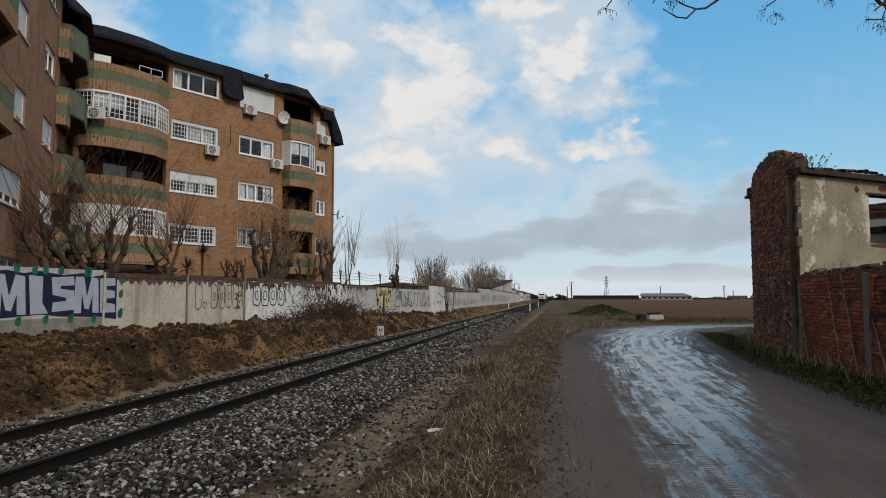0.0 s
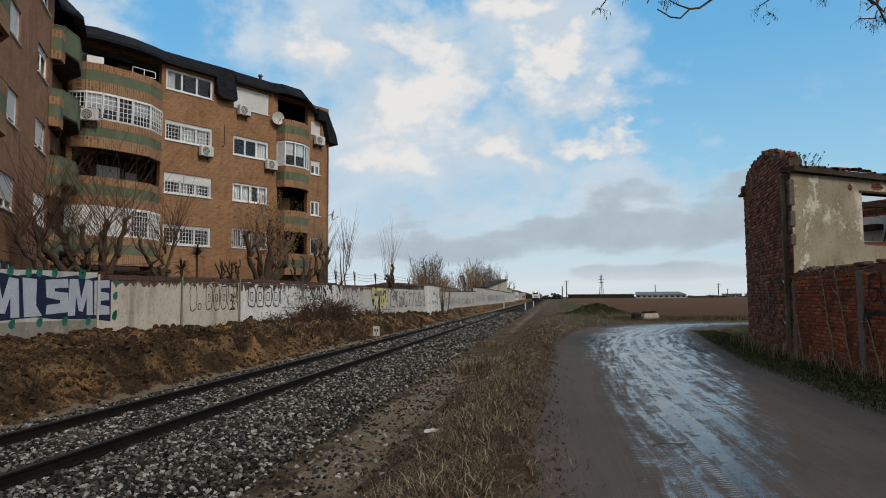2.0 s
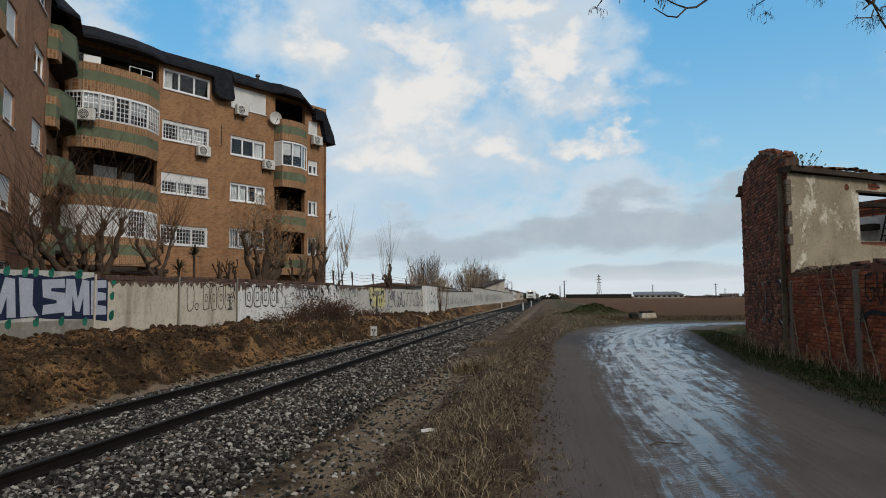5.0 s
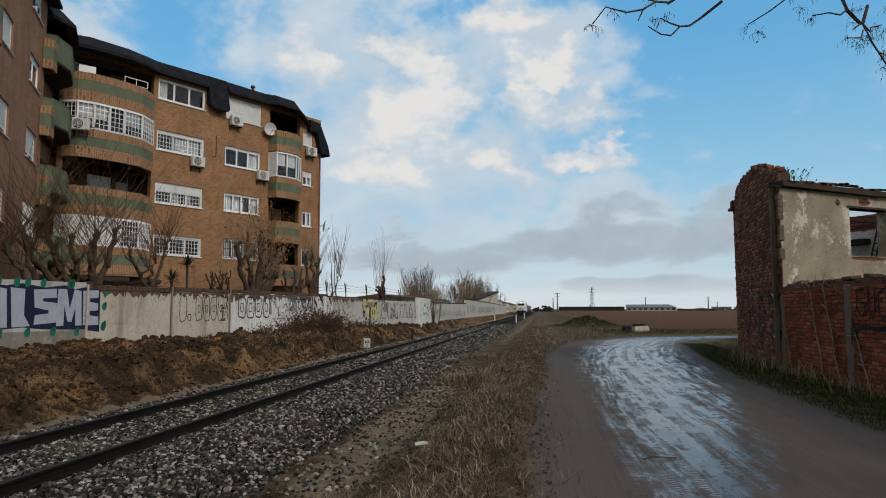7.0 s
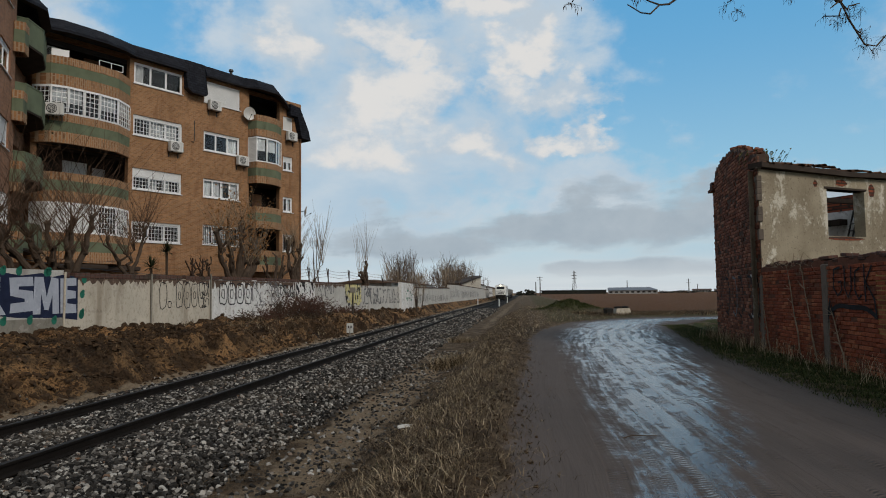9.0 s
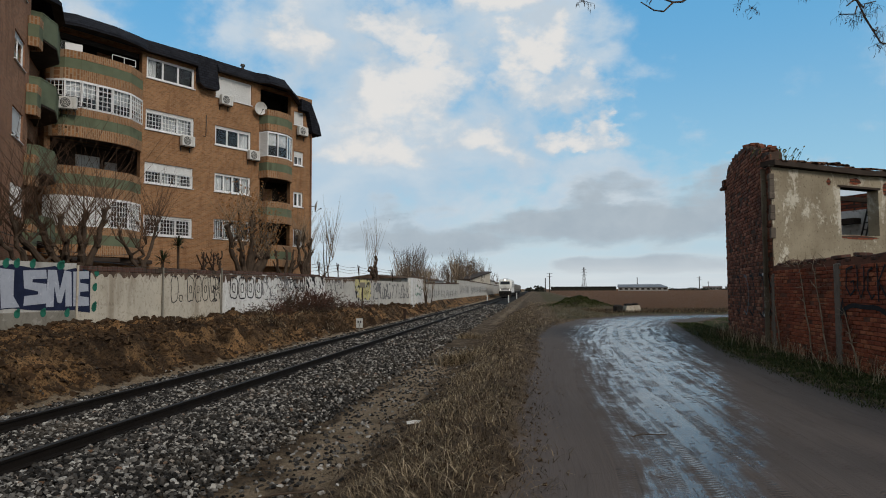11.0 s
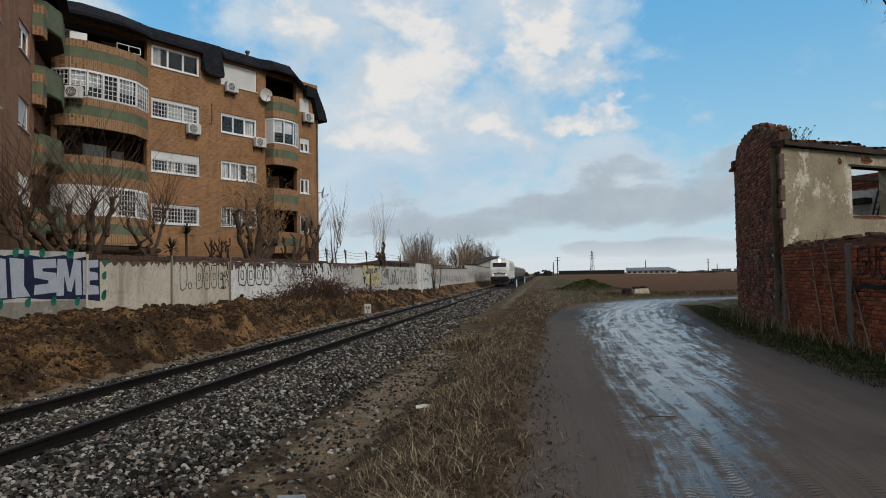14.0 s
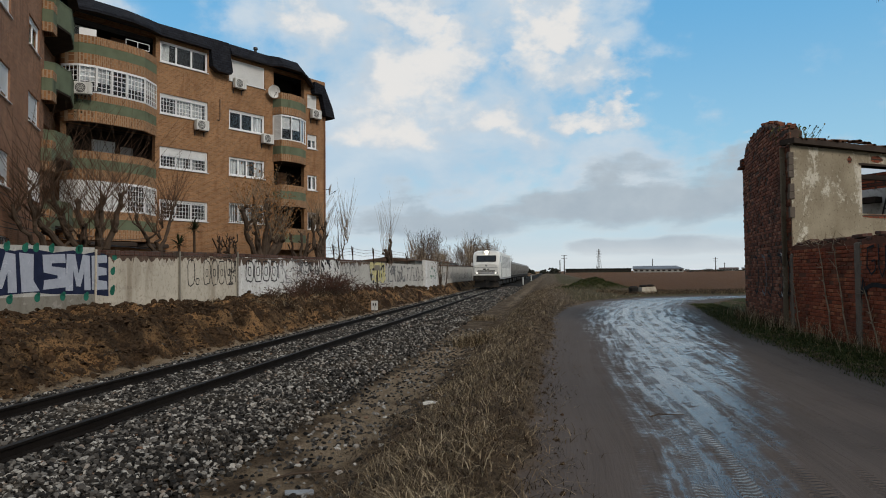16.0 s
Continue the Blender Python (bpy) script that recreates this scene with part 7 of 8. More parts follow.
def bare_tree(place, height, seed, label="bare winter tree with upright twigs", mat=None, n=90, wide=0.32, name="bare_tree", radius=0.02):
    """Leafless tree: a few leaders, boughs that leave them and curve upward, and fine twigs along each bough."""
    rnd = random.Random(seed)
    t = thing(name, pose(*place), label, "tree", "bare trees along the line")
    wood, thin = Geo(), Geo()
    leaders = rnd.randint(2, 4)
    for j in range(leaders):
        a = rnd.uniform(0, 6.283)
        tip = Vector((math.cos(a) * height * wide * 0.30, math.sin(a) * height * wide * 0.30, height * rnd.uniform(0.72, 0.95)))
        bough(wood, (0, 0, -0.2), tip, 0.009 * height + 0.02, radius * 0.6, rnd, 0.03, 6, 5)
        for k in range(max(3, n // (leaders * 8))):
            f = rnd.uniform(0.22, 0.92)
            root = tip * f
            b = a + rnd.uniform(-2.2, 2.2)
            reach = height * wide * rnd.uniform(0.35, 0.9) * math.sin(math.pi * min(0.95, 0.25 + f * 0.7))
            out = Vector((math.cos(b), math.sin(b), 0))
            p1 = root + out * reach * 0.6 + Vector((0, 0, reach * 0.45))
            p2 = root + out * reach + Vector((0, 0, reach * rnd.uniform(1.1, 1.7)))
            thin.tube([root, p1, p2], [radius * 1.25, radius, radius * 0.35], 3)
            for m in range(7):
                q = (root.lerp(p1, rnd.random()) if m < 2 else p1.lerp(p2, rnd.random()))
                d = Vector((rnd.gauss(0, 0.45), rnd.gauss(0, 0.45), 1.0)).normalized() * height * rnd.uniform(0.06, 0.17)
                thin.tube([q, q + d * 0.5 + Vector((rnd.gauss(0, 0.04), rnd.gauss(0, 0.04), 0)), q + d], [radius * 0.7, radius * 0.55, radius * 0.25], 3)
    part("trunk", wood, BARK, t)
    part("crown", thin, mat or TWIG, t, "dense thin bare twigs")


rnd = random.Random(77)
for k in range(64):
    s = 66 + k * 2.4 + rnd.uniform(-2, 2)
    q = 12.6 + rnd.uniform(0, 1) * (0.2 * min(s, 112) - 12.6)
    bare_tree(along(s, q, 0.3), (5.3 + (s - 60) * 0.034) * rnd.uniform(0.62, 1.15), 100 + k, n=150, wide=0.42, radius=0.010 + s * 0.00010, mat=PALE_TWIG if k % 4 == 0 else GREY_TWIG)
for s, q, h in ((63.5, 10.2, 3.4), (65.2, 10.4, 4.0), (67.5, 10.3, 3.3)):
    bare_tree(along(s, q, 0.2), h, int(s * 7), "pale leafless shrub growing by the wall", PALE_TWIG, 34, 0.35, "bare_shrub", 0.010)
for x, y, h in ((-6.4, 47.5, 6.2),):
    bare_tree((x, y, 0.4), h, int(x * -31), "pale bare sapling beside the flats", PALE_TWIG, 60, 0.28, "bare_tree", 0.013)


def bramble(place, size, n, seed, label, leaf_mat, stem_mat):
    """Tangled shrub of arching stems and small dry leaves."""
    r = random.Random(seed)
    b = thing("bramble", pose(*place), label, "shrub", "shrubs on the bank")
    st, lf = Geo(), Geo()
    for k in range(n):
        a = r.uniform(0, 6.283)
        reach, tall = size * r.uniform(0.4, 1.0), size * r.uniform(0.4, 1.15)
        x0 = Vector((r.gauss(0, size * 0.35), r.gauss(0, size * 0.35), -0.05))
        pts = [x0 + Vector((math.cos(a) * reach * t, math.sin(a) * reach * t, tall * (1.9 * t - 1.15 * t * t))) + Vector((r.gauss(0, 0.03), r.gauss(0, 0.03), 0)) for t in (0, 0.25, 0.5, 0.75, 1)]
        st.tube(pts, [0.014, 0.012, 0.010, 0.008, 0.004], 4)
        for _ in range(9):
            q = pts[r.randint(1, 4)] + Vector((r.gauss(0, 0.1), r.gauss(0, 0.1), r.gauss(0, 0.1)))
            v = Vector((r.gauss(0, 1), r.gauss(0, 1), r.gauss(0, 1))).normalized() * r.uniform(0.03, 0.06)
            w = v.orthogonal().normalized() * 0.03
            lf.quad(q - v, q + w, q + v, q - w)
    part("tangle", st, stem_mat, b)
    part("foliage", lf, leaf_mat, b)


RED_LEAF = plain("russet_leaf", (0.075, 0.034, 0.024), 0.8, 0.4, 4, 30, 0.1)
for k, (kk, off, size, n) in enumerate(((13.2, -0.9, 1.1, 50), (14.6, -0.9, 1.7, 80), (16.0, -1.0, 1.5, 70), (17.2, -0.8, 1.2, 60), (15.2, -1.9, 1.1, 60), (12.0, -1.2, 0.8, 40), (18.8, -1.0, 0.9, 50), (21.0, -1.2, 0.7, 40), (24.0, -1.0, 0.7, 40), (10.4, -0.8, 0.6, 30))):
    p = WALL @ Vector((kk, off, 0))
    bramble((p.x, p.y, ground_z(p.x, p.y)), size, n, 30 + k, "tangled russet bramble on the bank below the wall", RED_LEAF if k % 3 else BARK, TWIG if k % 2 else BARK)


def straw_material(name, stops):
    mt, nt, b = nodes_of(name)
    ge = nt.nodes.new("ShaderNodeNewGeometry")
    link(nt, ramp(nt, ge.outputs["Random Per Island"], stops), b.inputs["Base Color"])
    b.inputs["Roughness"].default_value = 0.85
    b.inputs["Specular IOR Level"].default_value = 0.08
    return mt


STRAW = straw_material("dry_grass", [(0.0, (0.020, 0.014, 0.009)), (0.35, (0.085, 0.060, 0.036)), (0.70, (0.29, 0.220, 0.135)), (0.97, (0.55, 0.45, 0.31)), (1.0, (0.08, 0.08, 0.03))])
LITTER = straw_material("dead_weed", [(0.0, (0.014, 0.010, 0.007)), (0.5, (0.060, 0.042, 0.027)), (0.85, (0.17, 0.122, 0.075)), (1.0, (0.32, 0.245, 0.155))])
TURF = straw_material("winter_turf", [(0.0, (0.014, 0.020, 0.007)), (0.5, (0.035, 0.050, 0.014)), (0.85, (0.075, 0.085, 0.028)), (1.0, (0.20, 0.16, 0.08))])


def blades(name, label, X, Y, height, lean, width, material, seed, category="grass"):
    """Bent tapering blades, joined."""
    r = np.random.RandomState(seed)
    n = len(X)
    Z = land(X, Y)[0] - 0.01
    a = r.uniform(0, 6.283, n)
    h = height * r.uniform(0.4, 1.25, n)
    out = lean * r.uniform(0.2, 1.3, n) * h
    w = width * r.uniform(0.6, 1.3, n)
    dx, dy = np.cos(a), np.sin(a)
    px, py = -dy * w, dx * w
    m = 0.55
    v = np.stack([np.stack([X - px, Y - py, Z], 1), np.stack([X + px, Y + py, Z], 1),
                  np.stack([X + dx * out * 0.35 + px * 0.7, Y + dy * out * 0.35 + py * 0.7, Z + h * m], 1), np.stack([X + dx * out * 0.35 - px * 0.7, Y + dy * out * 0.35 - py * 0.7, Z + h * m], 1),
                  np.stack([X + dx * out, Y + dy * out, Z + h * (1 - 0.25 * lean * r.uniform(0, 1, n))], 1)], 1)
    off = np.arange(n) * 5
    quads = np.stack([off, off + 1, off + 2, off + 3], 1)
    tris = np.stack([off + 3, off + 2, off + 4], 1)
    me = bpy.data.meshes.new(name)
    me.from_pydata(v.reshape(-1, 3).tolist(), [], quads.tolist() + tris.tolist())
    me.materials.append(material)
    tagged(new(name, me), label, category, kind="stuff")


def tufted(r, n, s0, s1, q0, q1, clump, per, power=1.6):
    """Places in clumps along the railway, thinning with distance."""
    k = n // per
    s = s0 + (s1 - s0) * r.uniform(0, 1, k) ** power
    q = r.uniform(q0, q1, k)
    s, q = np.repeat(s, per) + r.normal(0, clump, k * per), np.repeat(q, per) + r.normal(0, clump, k * per)
    return s * TX - q * TY, s * TY + q * TX


r = np.random.RandomState(31)
X, Y = tufted(r, 15000, 4.0, 55, 0.45, 1.75, 0.16, 26)
blades("dry_grass", "tangled dry grass on the verge of the road", X, Y, 0.15, 1.9, 0.0030, STRAW, 1)
X, Y = tufted(r, 40000, 4.0, 60, 0.0, 2.4, 0.2, 10)
blades("dead_weeds", "dark dead weeds lying along the verge", X, Y, 0.08, 3.4, 0.004, LITTER, 2)
X, Y = tufted(r, 16000, 10, 90, 9.9, 15.5, 0.2, 14, 1.3)
keep = -(X * TY - Y * TX) < wall_q(X * TX + Y * TY) - 0.15
blades("bank_weeds", "brown dead weeds over the cut bank", X[keep], Y[keep], 0.14, 2.0, 0.005, LITTER, 3)
X, Y = tufted(r, 5000, 26, 80, 10.0, 14.5, 0.12, 22, 1.2)
keep = -(X * TY - Y * TX) < wall_q(X * TX + Y * TY) - 0.15
blades("bank_grass", "pale dry grass tufts on the cut bank", X[keep], Y[keep], 0.30, 1.0, 0.005, STRAW, 4)
# turf between the road and the ruin, and along the bend
n = 60000
t = r.uniform(0, 1, n) ** 1.2
yy = 5 + 27 * t
wall_x = np.where(yy < 17.7, 9.25 - (17.7 - yy) * 0.1667, 9.25 + (yy - 17.7) * 0.258)
edge_x = np.interp(yy, [5, 9.4, 12, 16.6, 23, 31], [5.6, 6.0, 6.5, 7.4, 9.2, 11.6])
xx = edge_x + (np.maximum(wall_x - 0.05, edge_x + 0.6) - edge_x) * r.beta(1.6, 1.0, n) + r.normal(0, 0.05, n)
keep = xx < np.where(yy < 24.2, wall_x - 0.05, 99)
blades("turf", "low dark green winter turf along the yard wall", xx[keep], yy[keep], 0.075, 1.6, 0.006, TURF, 5)
n = 1400
yy = 6 + 18 * r.uniform(0, 1, n)
wall_x = np.where(yy < 17.7, 9.25 - (17.7 - yy) * 0.1667, 9.25 + (yy - 17.7) * 0.258)
blades("tall_straw", "pale tall straw at the foot of the brick wall", wall_x - 0.1 - np.abs(r.normal(0, 0.3, n)), yy, 0.5, 0.9, 0.004, STRAW, 6)
X, Y = r.normal(14.2, 1.3, 9000), r.normal(61.2, 1.4, 9000)
blades("mound_grass", "rough green grass on the heap of earth", X, Y, 0.16, 1.2, 0.012, TURF, 7)
s, q = 24 + 60 * r.uniform(0, 1, 26000) ** 1.3, r.uniform(-5.5, 0.6, 26000)
X, Y = s * TX - q * TY, s * TY + q * TX
sd, _, hf = road_fields(X, Y)
keep = (np.abs(sd) > hf + 0.1)
blades("verge_grass", "straw-coloured grass inside the bend of the road", X[keep][::3], Y[keep][::3], 0.15, 1.5, 0.007, STRAW, 8)
X, Y = r.uniform(12, 40, 15000), r.uniform(44.5, 52, 15000)
blades("field_edge_grass", "dry grass strip along the edge of the field", X, Y, 0.22, 1.0, 0.012, LITTER, 9)


def clump(place, radius, height, n, seed, label):
    rr = np.random.RandomState(seed)
    X, Y = rr.normal(place[0], radius, n), rr.normal(place[1], radius, n)
    blades("grass_tuft", label, X, Y, height, 1.2, 0.005, STRAW, seed)


clump((1.1, 20.0), 0.32, 0.42, 1400, 50, "pale straw tuft beside the ballast")
clump((2.2, 31.0), 0.35, 0.3, 700, 51, "small orange-brown tuft beside the ballast")
clump((0.05, 11.9), 0.10, 0.10, 220, 52, "little orange tuft on the verge")

# clods of earth on the bank and verge
CLOD = plain("earth_clod", (0.055, 0.035, 0.021), 0.95, 0.45, 2.0, 20, 0.6, dirt=(0.11, 0.058, 0.027))
n = 24000
s, q = 9 + 60 * r.uniform(0, 1, n) ** 1.4, 9.6 + 6.8 * r.beta(1.2, 1.6, n)
keep = q < wall_q(s) - 0.1
s, q = s[keep], q[keep]
X, Y = s * TX - q * TY, s * TY + q * TX
size = 0.045 * r.uniform(0.1, 1.25, len(s)) ** 1.6
scatter_stones("clods", "crumbled brown earth clods on the cut bank", np.stack([X, Y, land(X, Y)[0] + size * 0.2], 1), size, CLOD, 41)
n = 1500
kk = r.uniform(-14, 38, n)
P = np.array(WALL_O)[None] + np.array(WALL_D)[None] * kk[:, None] + np.array((-0.959, 0.283, 0))[None] * -(0.05 + np.abs(r.normal(0, 0.12, n)))[:, None]
size = 0.085 * r.uniform(0.25, 1.2, n)
scatter_stones("wall_foot_clods", "dark earth clods heaped along the foot of the wall", np.stack([P[:, 0], P[:, 1], land(P[:, 0], P[:, 1])[0] + size * 0.2], 1), size, CLOD, 44)
n = 700
s, q = 9 + 40 * r.uniform(0, 1, n) ** 1.4, 9.4 + 6.0 * r.uniform(0, 1, n) ** 1.3
keep = q < wall_q(s) - 0.3
s, q = s[keep], q[keep]
X, Y = s * TX - q * TY, s * TY + q * TX
size = 0.024 * r.uniform(0.3, 1.3, len(s))
scatter_stones("pale_chips", "pale stone chips strewn over the clay bank", np.stack([X, Y, land(X, Y)[0] + size * 0.3], 1), size, bpy.data.materials["ballast_stone"], 43)
n = 1000
s, q = 4 + 30 * r.uniform(0, 1, n) ** 1.3, r.uniform(-0.1, 2.6, n)
X, Y = s * TX - q * TY, s * TY + q * TX
size = 0.016 * r.uniform(0.3, 1.5, n)
scatter_stones("verge_clods", "small earth clods along the road's edge", np.stack([X, Y, land(X, Y)[0] + size * 0.15], 1), size, CLOD, 42)


# ---- the tree whose twigs hang into the sky ----
def overhanging_tree():
    rnd = random.Random(9)
    tree = thing("overhanging_tree", pose(0, 0, 0), "bare tree with hanging dry seed clusters beside the road", "tree")
    base = (6.5, 3.4)
    wood, thin, keys = Geo(), Geo(), Geo()
    wood.tube([(base[0], base[1], ground_z(*base) - 0.1), (6.45, 3.6, 1.6), (6.2, 4.0, 3.4), (5.9, 4.6, 5.0), (5.5, 5.4, 6.2)], [0.24, 0.2, 0.17, 0.13, 0.09], 10)
    wood.tube([(6.2, 4.0, 3.4), (7.0, 3.6, 5.0), (7.6, 3.0, 6.6)], [0.12, 0.09, 0.05], 8)
    D = 7.0

    def limb(pts, r0, r1=0.006):
        p = [Vector((x, D + 0.25 * math.sin(x * 3.1 + z * 2.3), z)) for x, z in pts]
        n = len(p)
        thin.tube(p, [r0 + (r1 - r0) * k / (n - 1) for k in range(n)], 5)
        return p

    def cluster(x, z, n=11):
        c = Vector((x, D + 0.25 * math.sin(x * 3.1 + z * 2.3), z))
        for _ in range(n):
            q = c + Vector((rnd.gauss(0, 0.04), rnd.gauss(0, 0.04), rnd.gauss(-0.02, 0.04)))
            d = Vector((rnd.gauss(0, 0.35), rnd.gauss(0, 0.35), -1)).normalized() * rnd.uniform(0.022, 0.042)
            w = d.orthogonal().normalized() * 0.009
            thin.tube([c, q], 0.0016, 3)
            keys.quad(q, q + d * 0.5 + w, q + d * 1.6, q + d * 0.5 - w)

    wood.tube([(5.9, 4.6, 5.0), (4.6, 5.9, 5.5), (3.5, 6.8, 5.25), (3.2, 7.0, 4.99)], [0.07, 0.045, 0.025, 0.016], 6)
    wood.tube([(4.6, 5.9, 5.5), (3.3, 6.9, 5.35), (2.61, 7.2, 4.98)], [0.04, 0.022, 0.014], 6)
    wood.tube([(5.5, 5.4, 6.2), (4.9, 6.4, 5.7), (4.5, 7.0, 5.0)], [0.05, 0.035, 0.022], 6)
    wood.tube([(5.9, 4.6, 5.0), (5.4, 6.3, 5.5), (4.89, 7.0, 5.0)], [0.05, 0.03, 0.02], 6)
    wood.tube([(4.9, 6.4, 5.7), (4.1, 6.9, 5.3), (3.79, 6.8, 4.99)], [0.03, 0.015, 0.010], 6)
    limb([(3.2, 4.99), (3.02, 4.86), (2.85, 4.73), (2.69, 4.66), (2.53, 4.64), (2.40, 4.66)], 0.017)
    limb([(2.69, 4.66), (2.5, 4.46), (2.38, 4.45), (2.24, 4.53)], 0.010)
    limb([(2.61, 4.98), (2.41, 4.9), (2.2, 4.72), (2.02, 4.68), (1.82, 4.76), (1.71, 4.63)], 0.014)
    limb([(2.2, 4.72), (2.14, 4.59)], 0.008)
    limb([(2.41, 4.9), (2.14, 4.87), (2.03, 4.95)], 0.009)
    limb([(3.79, 4.99), (3.75, 4.88), (3.62, 4.79), (3.46, 4.71)], 0.009)
    limb([(4.5, 5.0), (4.44, 4.8), (4.64, 4.69), (4.72, 4.73), (4.89, 5.0)], 0.022, 0.018)
    limb([(4.44, 4.8), (4.28, 4.68), (4.14, 4.69), (3.98, 4.67)], 0.011)
    limb([(4.72, 4.73), (4.67, 4.47), (4.78, 4.15), (5.11, 4.24)], 0.014)
    limb([(4.72, 4.72), (4.8, 4.64), (4.87, 4.72), (5.04, 4.78)], 0.010)
    limb([(4.64, 4.69), (4.4, 4.52)], 0.009)
    limb([(4.61, 4.58), (4.49, 4.44), (4.3, 4.42)], 0.008)
    limb([(4.70, 4.33), (4.8, 4.31), (4.93, 4.42)], 0.008)
    limb([(5.11, 4.24), (5.4, 4.5), (5.7, 5.0)], 0.010)
    for x, z in ((1.71, 4.62), (1.9, 4.72), (2.33, 4.62), (2.46, 4.70), (3.46, 4.69), (3.56, 4.62), (3.78, 4.88), (3.97, 4.86), (3.88, 4.76), (3.98, 4.64), (4.62, 4.9), (4.75, 4.92), (4.42, 4.62),
                 (4.72, 4.50), (4.64, 4.52), (4.32, 4.43), (4.45, 4.36), (4.5, 4.42), (4.92, 4.30), (4.88, 4.34), (4.70, 4.12), (4.84, 4.16), (5.05, 4.18), (4.95, 4.15), (4.98, 4.76), (5.04, 4.70), (1.92, 4.95), (2.36, 4.96), (5.1, 4.98), (5.3, 4.4)):
        cluster(x, z, rnd.randint(8, 18))
    part("trunk", wood, BARK, tree)
    part("twig_mass", thin, BARK, tree, "thin dark twigs")
    tagged(part("seed_mass", keys, plain("dry_seed_key", (0.055, 0.036, 0.026), 0.8, 0.3, 5, 30, 0.0), tree), "hanging dry seed clusters", kind="stuff")


overhanging_tree()


# ---- far edge of the plain and small things ----
POLE_WOOD = plain("grey_pole_wood", (0.07, 0.060, 0.052), 0.9, 0.3, 2, 20)
FAR_GREEN = plain("far_hedge", (0.035, 0.036, 0.028), 0.95, 0.3, 0.05, 1)


def far_at(px_az, dist):
    a = radians(px_az)
    return (math.sin(a) * dist, math.cos(a) * dist, 0)


def pole(az, dist, tall, arms, label):
    p = thing("utility_pole", pose(*far_at(az, dist), 0, 0, -az), label, "utility pole", "poles over the plain")
    part("post", Geo().tube([(0, 0, -0.5), (0, 0, tall)], [0.16 + dist * 0.0004, 0.11 + dist * 0.0003], 7), POLE_WOOD, p)
    for z in arms:
        part("crossarm", Geo().box(-1.4, 1.4, -0.06, 0.06, tall - z - 0.07, tall - z + 0.07), POLE_WOOD, p)


pole(10.65, 330, 9.2, (0.3, 1.6), "wooden power pole with crossarms at the field")
pole(10.30, 360, 7.2, (), "slim bare pole at the field")
pole(17.65, 560, 10.5, (), "thin far mast over the field")
pole(22.35, 480, 9.6, (0.8, 2.4), "far power pole with crossarms")
pole(23.0, 900, 10.0, (1.0,), "distant small power pole")
pole(13.3, 700, 6.0, (), "distant thin post on the plain")


def pylon():
    p = thing("pylon", pose(*far_at(13.45, 950), 0, 0, 20), "grey lattice power pylon far over the plain", "pylon")
    g = Geo()
    steel = plain("galvanised_steel", (0.26, 0.27, 0.28), 0.6, 0.1, 0.2, 3)
    h = 31.0
    for sx, sy in ((-1, -1), (1, -1), (1, 1), (-1, 1)):
        g.tube([(sx * 3.0, sy * 3.0, -1), (sx * 1.1, sy * 1.1, h * 0.6), (sx * 0.35, sy * 0.35, h)], 0.26, 4)
    for k in range(8):
        z0, z1 = h * k / 8, h * (k + 1) / 8
        w0, w1 = (np.interp(z, [0, h * 0.6, h], [3.0, 1.1, 0.35]) for z in (z0, z1))
        for s in (-1, 1):
            g.tube([(-w0, s * w0, z0), (w1, s * w1, z1)], 0.14, 3)
            g.tube([(w0, s * w0, z0), (-w1, s * w1, z1)], 0.14, 3)
    part("tower", g, steel, p)
    for z, w in ((20, 4.2), (24, 5.0), (28, 3.6)):
        part("crossarm", Geo().tube([(-w, 0, z), (0, 0, z + 0.9), (w, 0, z)], 0.24, 4).tube([(-w, 0, z), (w, 0, z)], 0.18, 4), steel, p)


pylon()


def warehouse(az0, az1, dist, tall, rise, label, mat, roof_mat, bays):
    a, b = Vector(far_at(az0, dist)), Vector(far_at(az1, dist))
    ln = (b - a).length
    w = thing("warehouse", pose(a.x, a.y, 0, 0, 0, math.degrees(math.atan2(b.y - a.y, b.x - a.x))), label, "warehouse", "far buildings")
    part("wall", Geo().box(0, ln, 0, 18, -0.5, tall), mat, w)
    part("roof", Geo().loft([[(-0.6, -0.6, tall + 0.01), (-0.6, 18.6, tall + 0.01), (-0.6, 9, tall + rise)], [(ln + 0.6, -0.6, tall + 0.01), (ln + 0.6, 18.6, tall + 0.01), (ln - 5 * (rise > 1.2), 9, tall + rise)]]), roof_mat, w)
    for k in range(bays):
        u = ln * (k + 0.5) / bays
        # far windows as near-black panels, room shade painted in
        part("window", Geo().box(u - ln / bays * 0.28, u + ln / bays * 0.28, -0.08, 0.0, tall * 0.3, tall * 0.75), ROOM_SHADE, w)


FAR_PALE = plain("far_pale_wall", (0.36, 0.35, 0.33), 0.9, 0.15, 0.1, 2)
FAR_ROOF = plain("far_sheet_roof", (0.17, 0.19, 0.22), 0.7, 0.15, 0.1, 2)
warehouse(16.15, 20.0, 520, 2.6, 2.2, "long pale farm shed with a grey sheet roof", FAR_PALE, FAR_ROOF, 9)
warehouse(10.75, 16.0, 640, 3.0, 0.7, "long dark low sheds across the plain", FAR_GREEN, FAR_GREEN, 14)
warehouse(22.6, 24.0, 800, 2.6, 1.2, "far low white houses on the horizon", FAR_PALE, COPING, 6)
warehouse(24.2, 27.5, 900, 3.0, 1.0, "far pale sheds on the horizon", FAR_PALE, FAR_ROOF, 8)
warehouse(27.8, 31.0, 900, 4.0, 1.5, "far farm buildings beyond the ruin", FAR_PALE, COPING, 6)


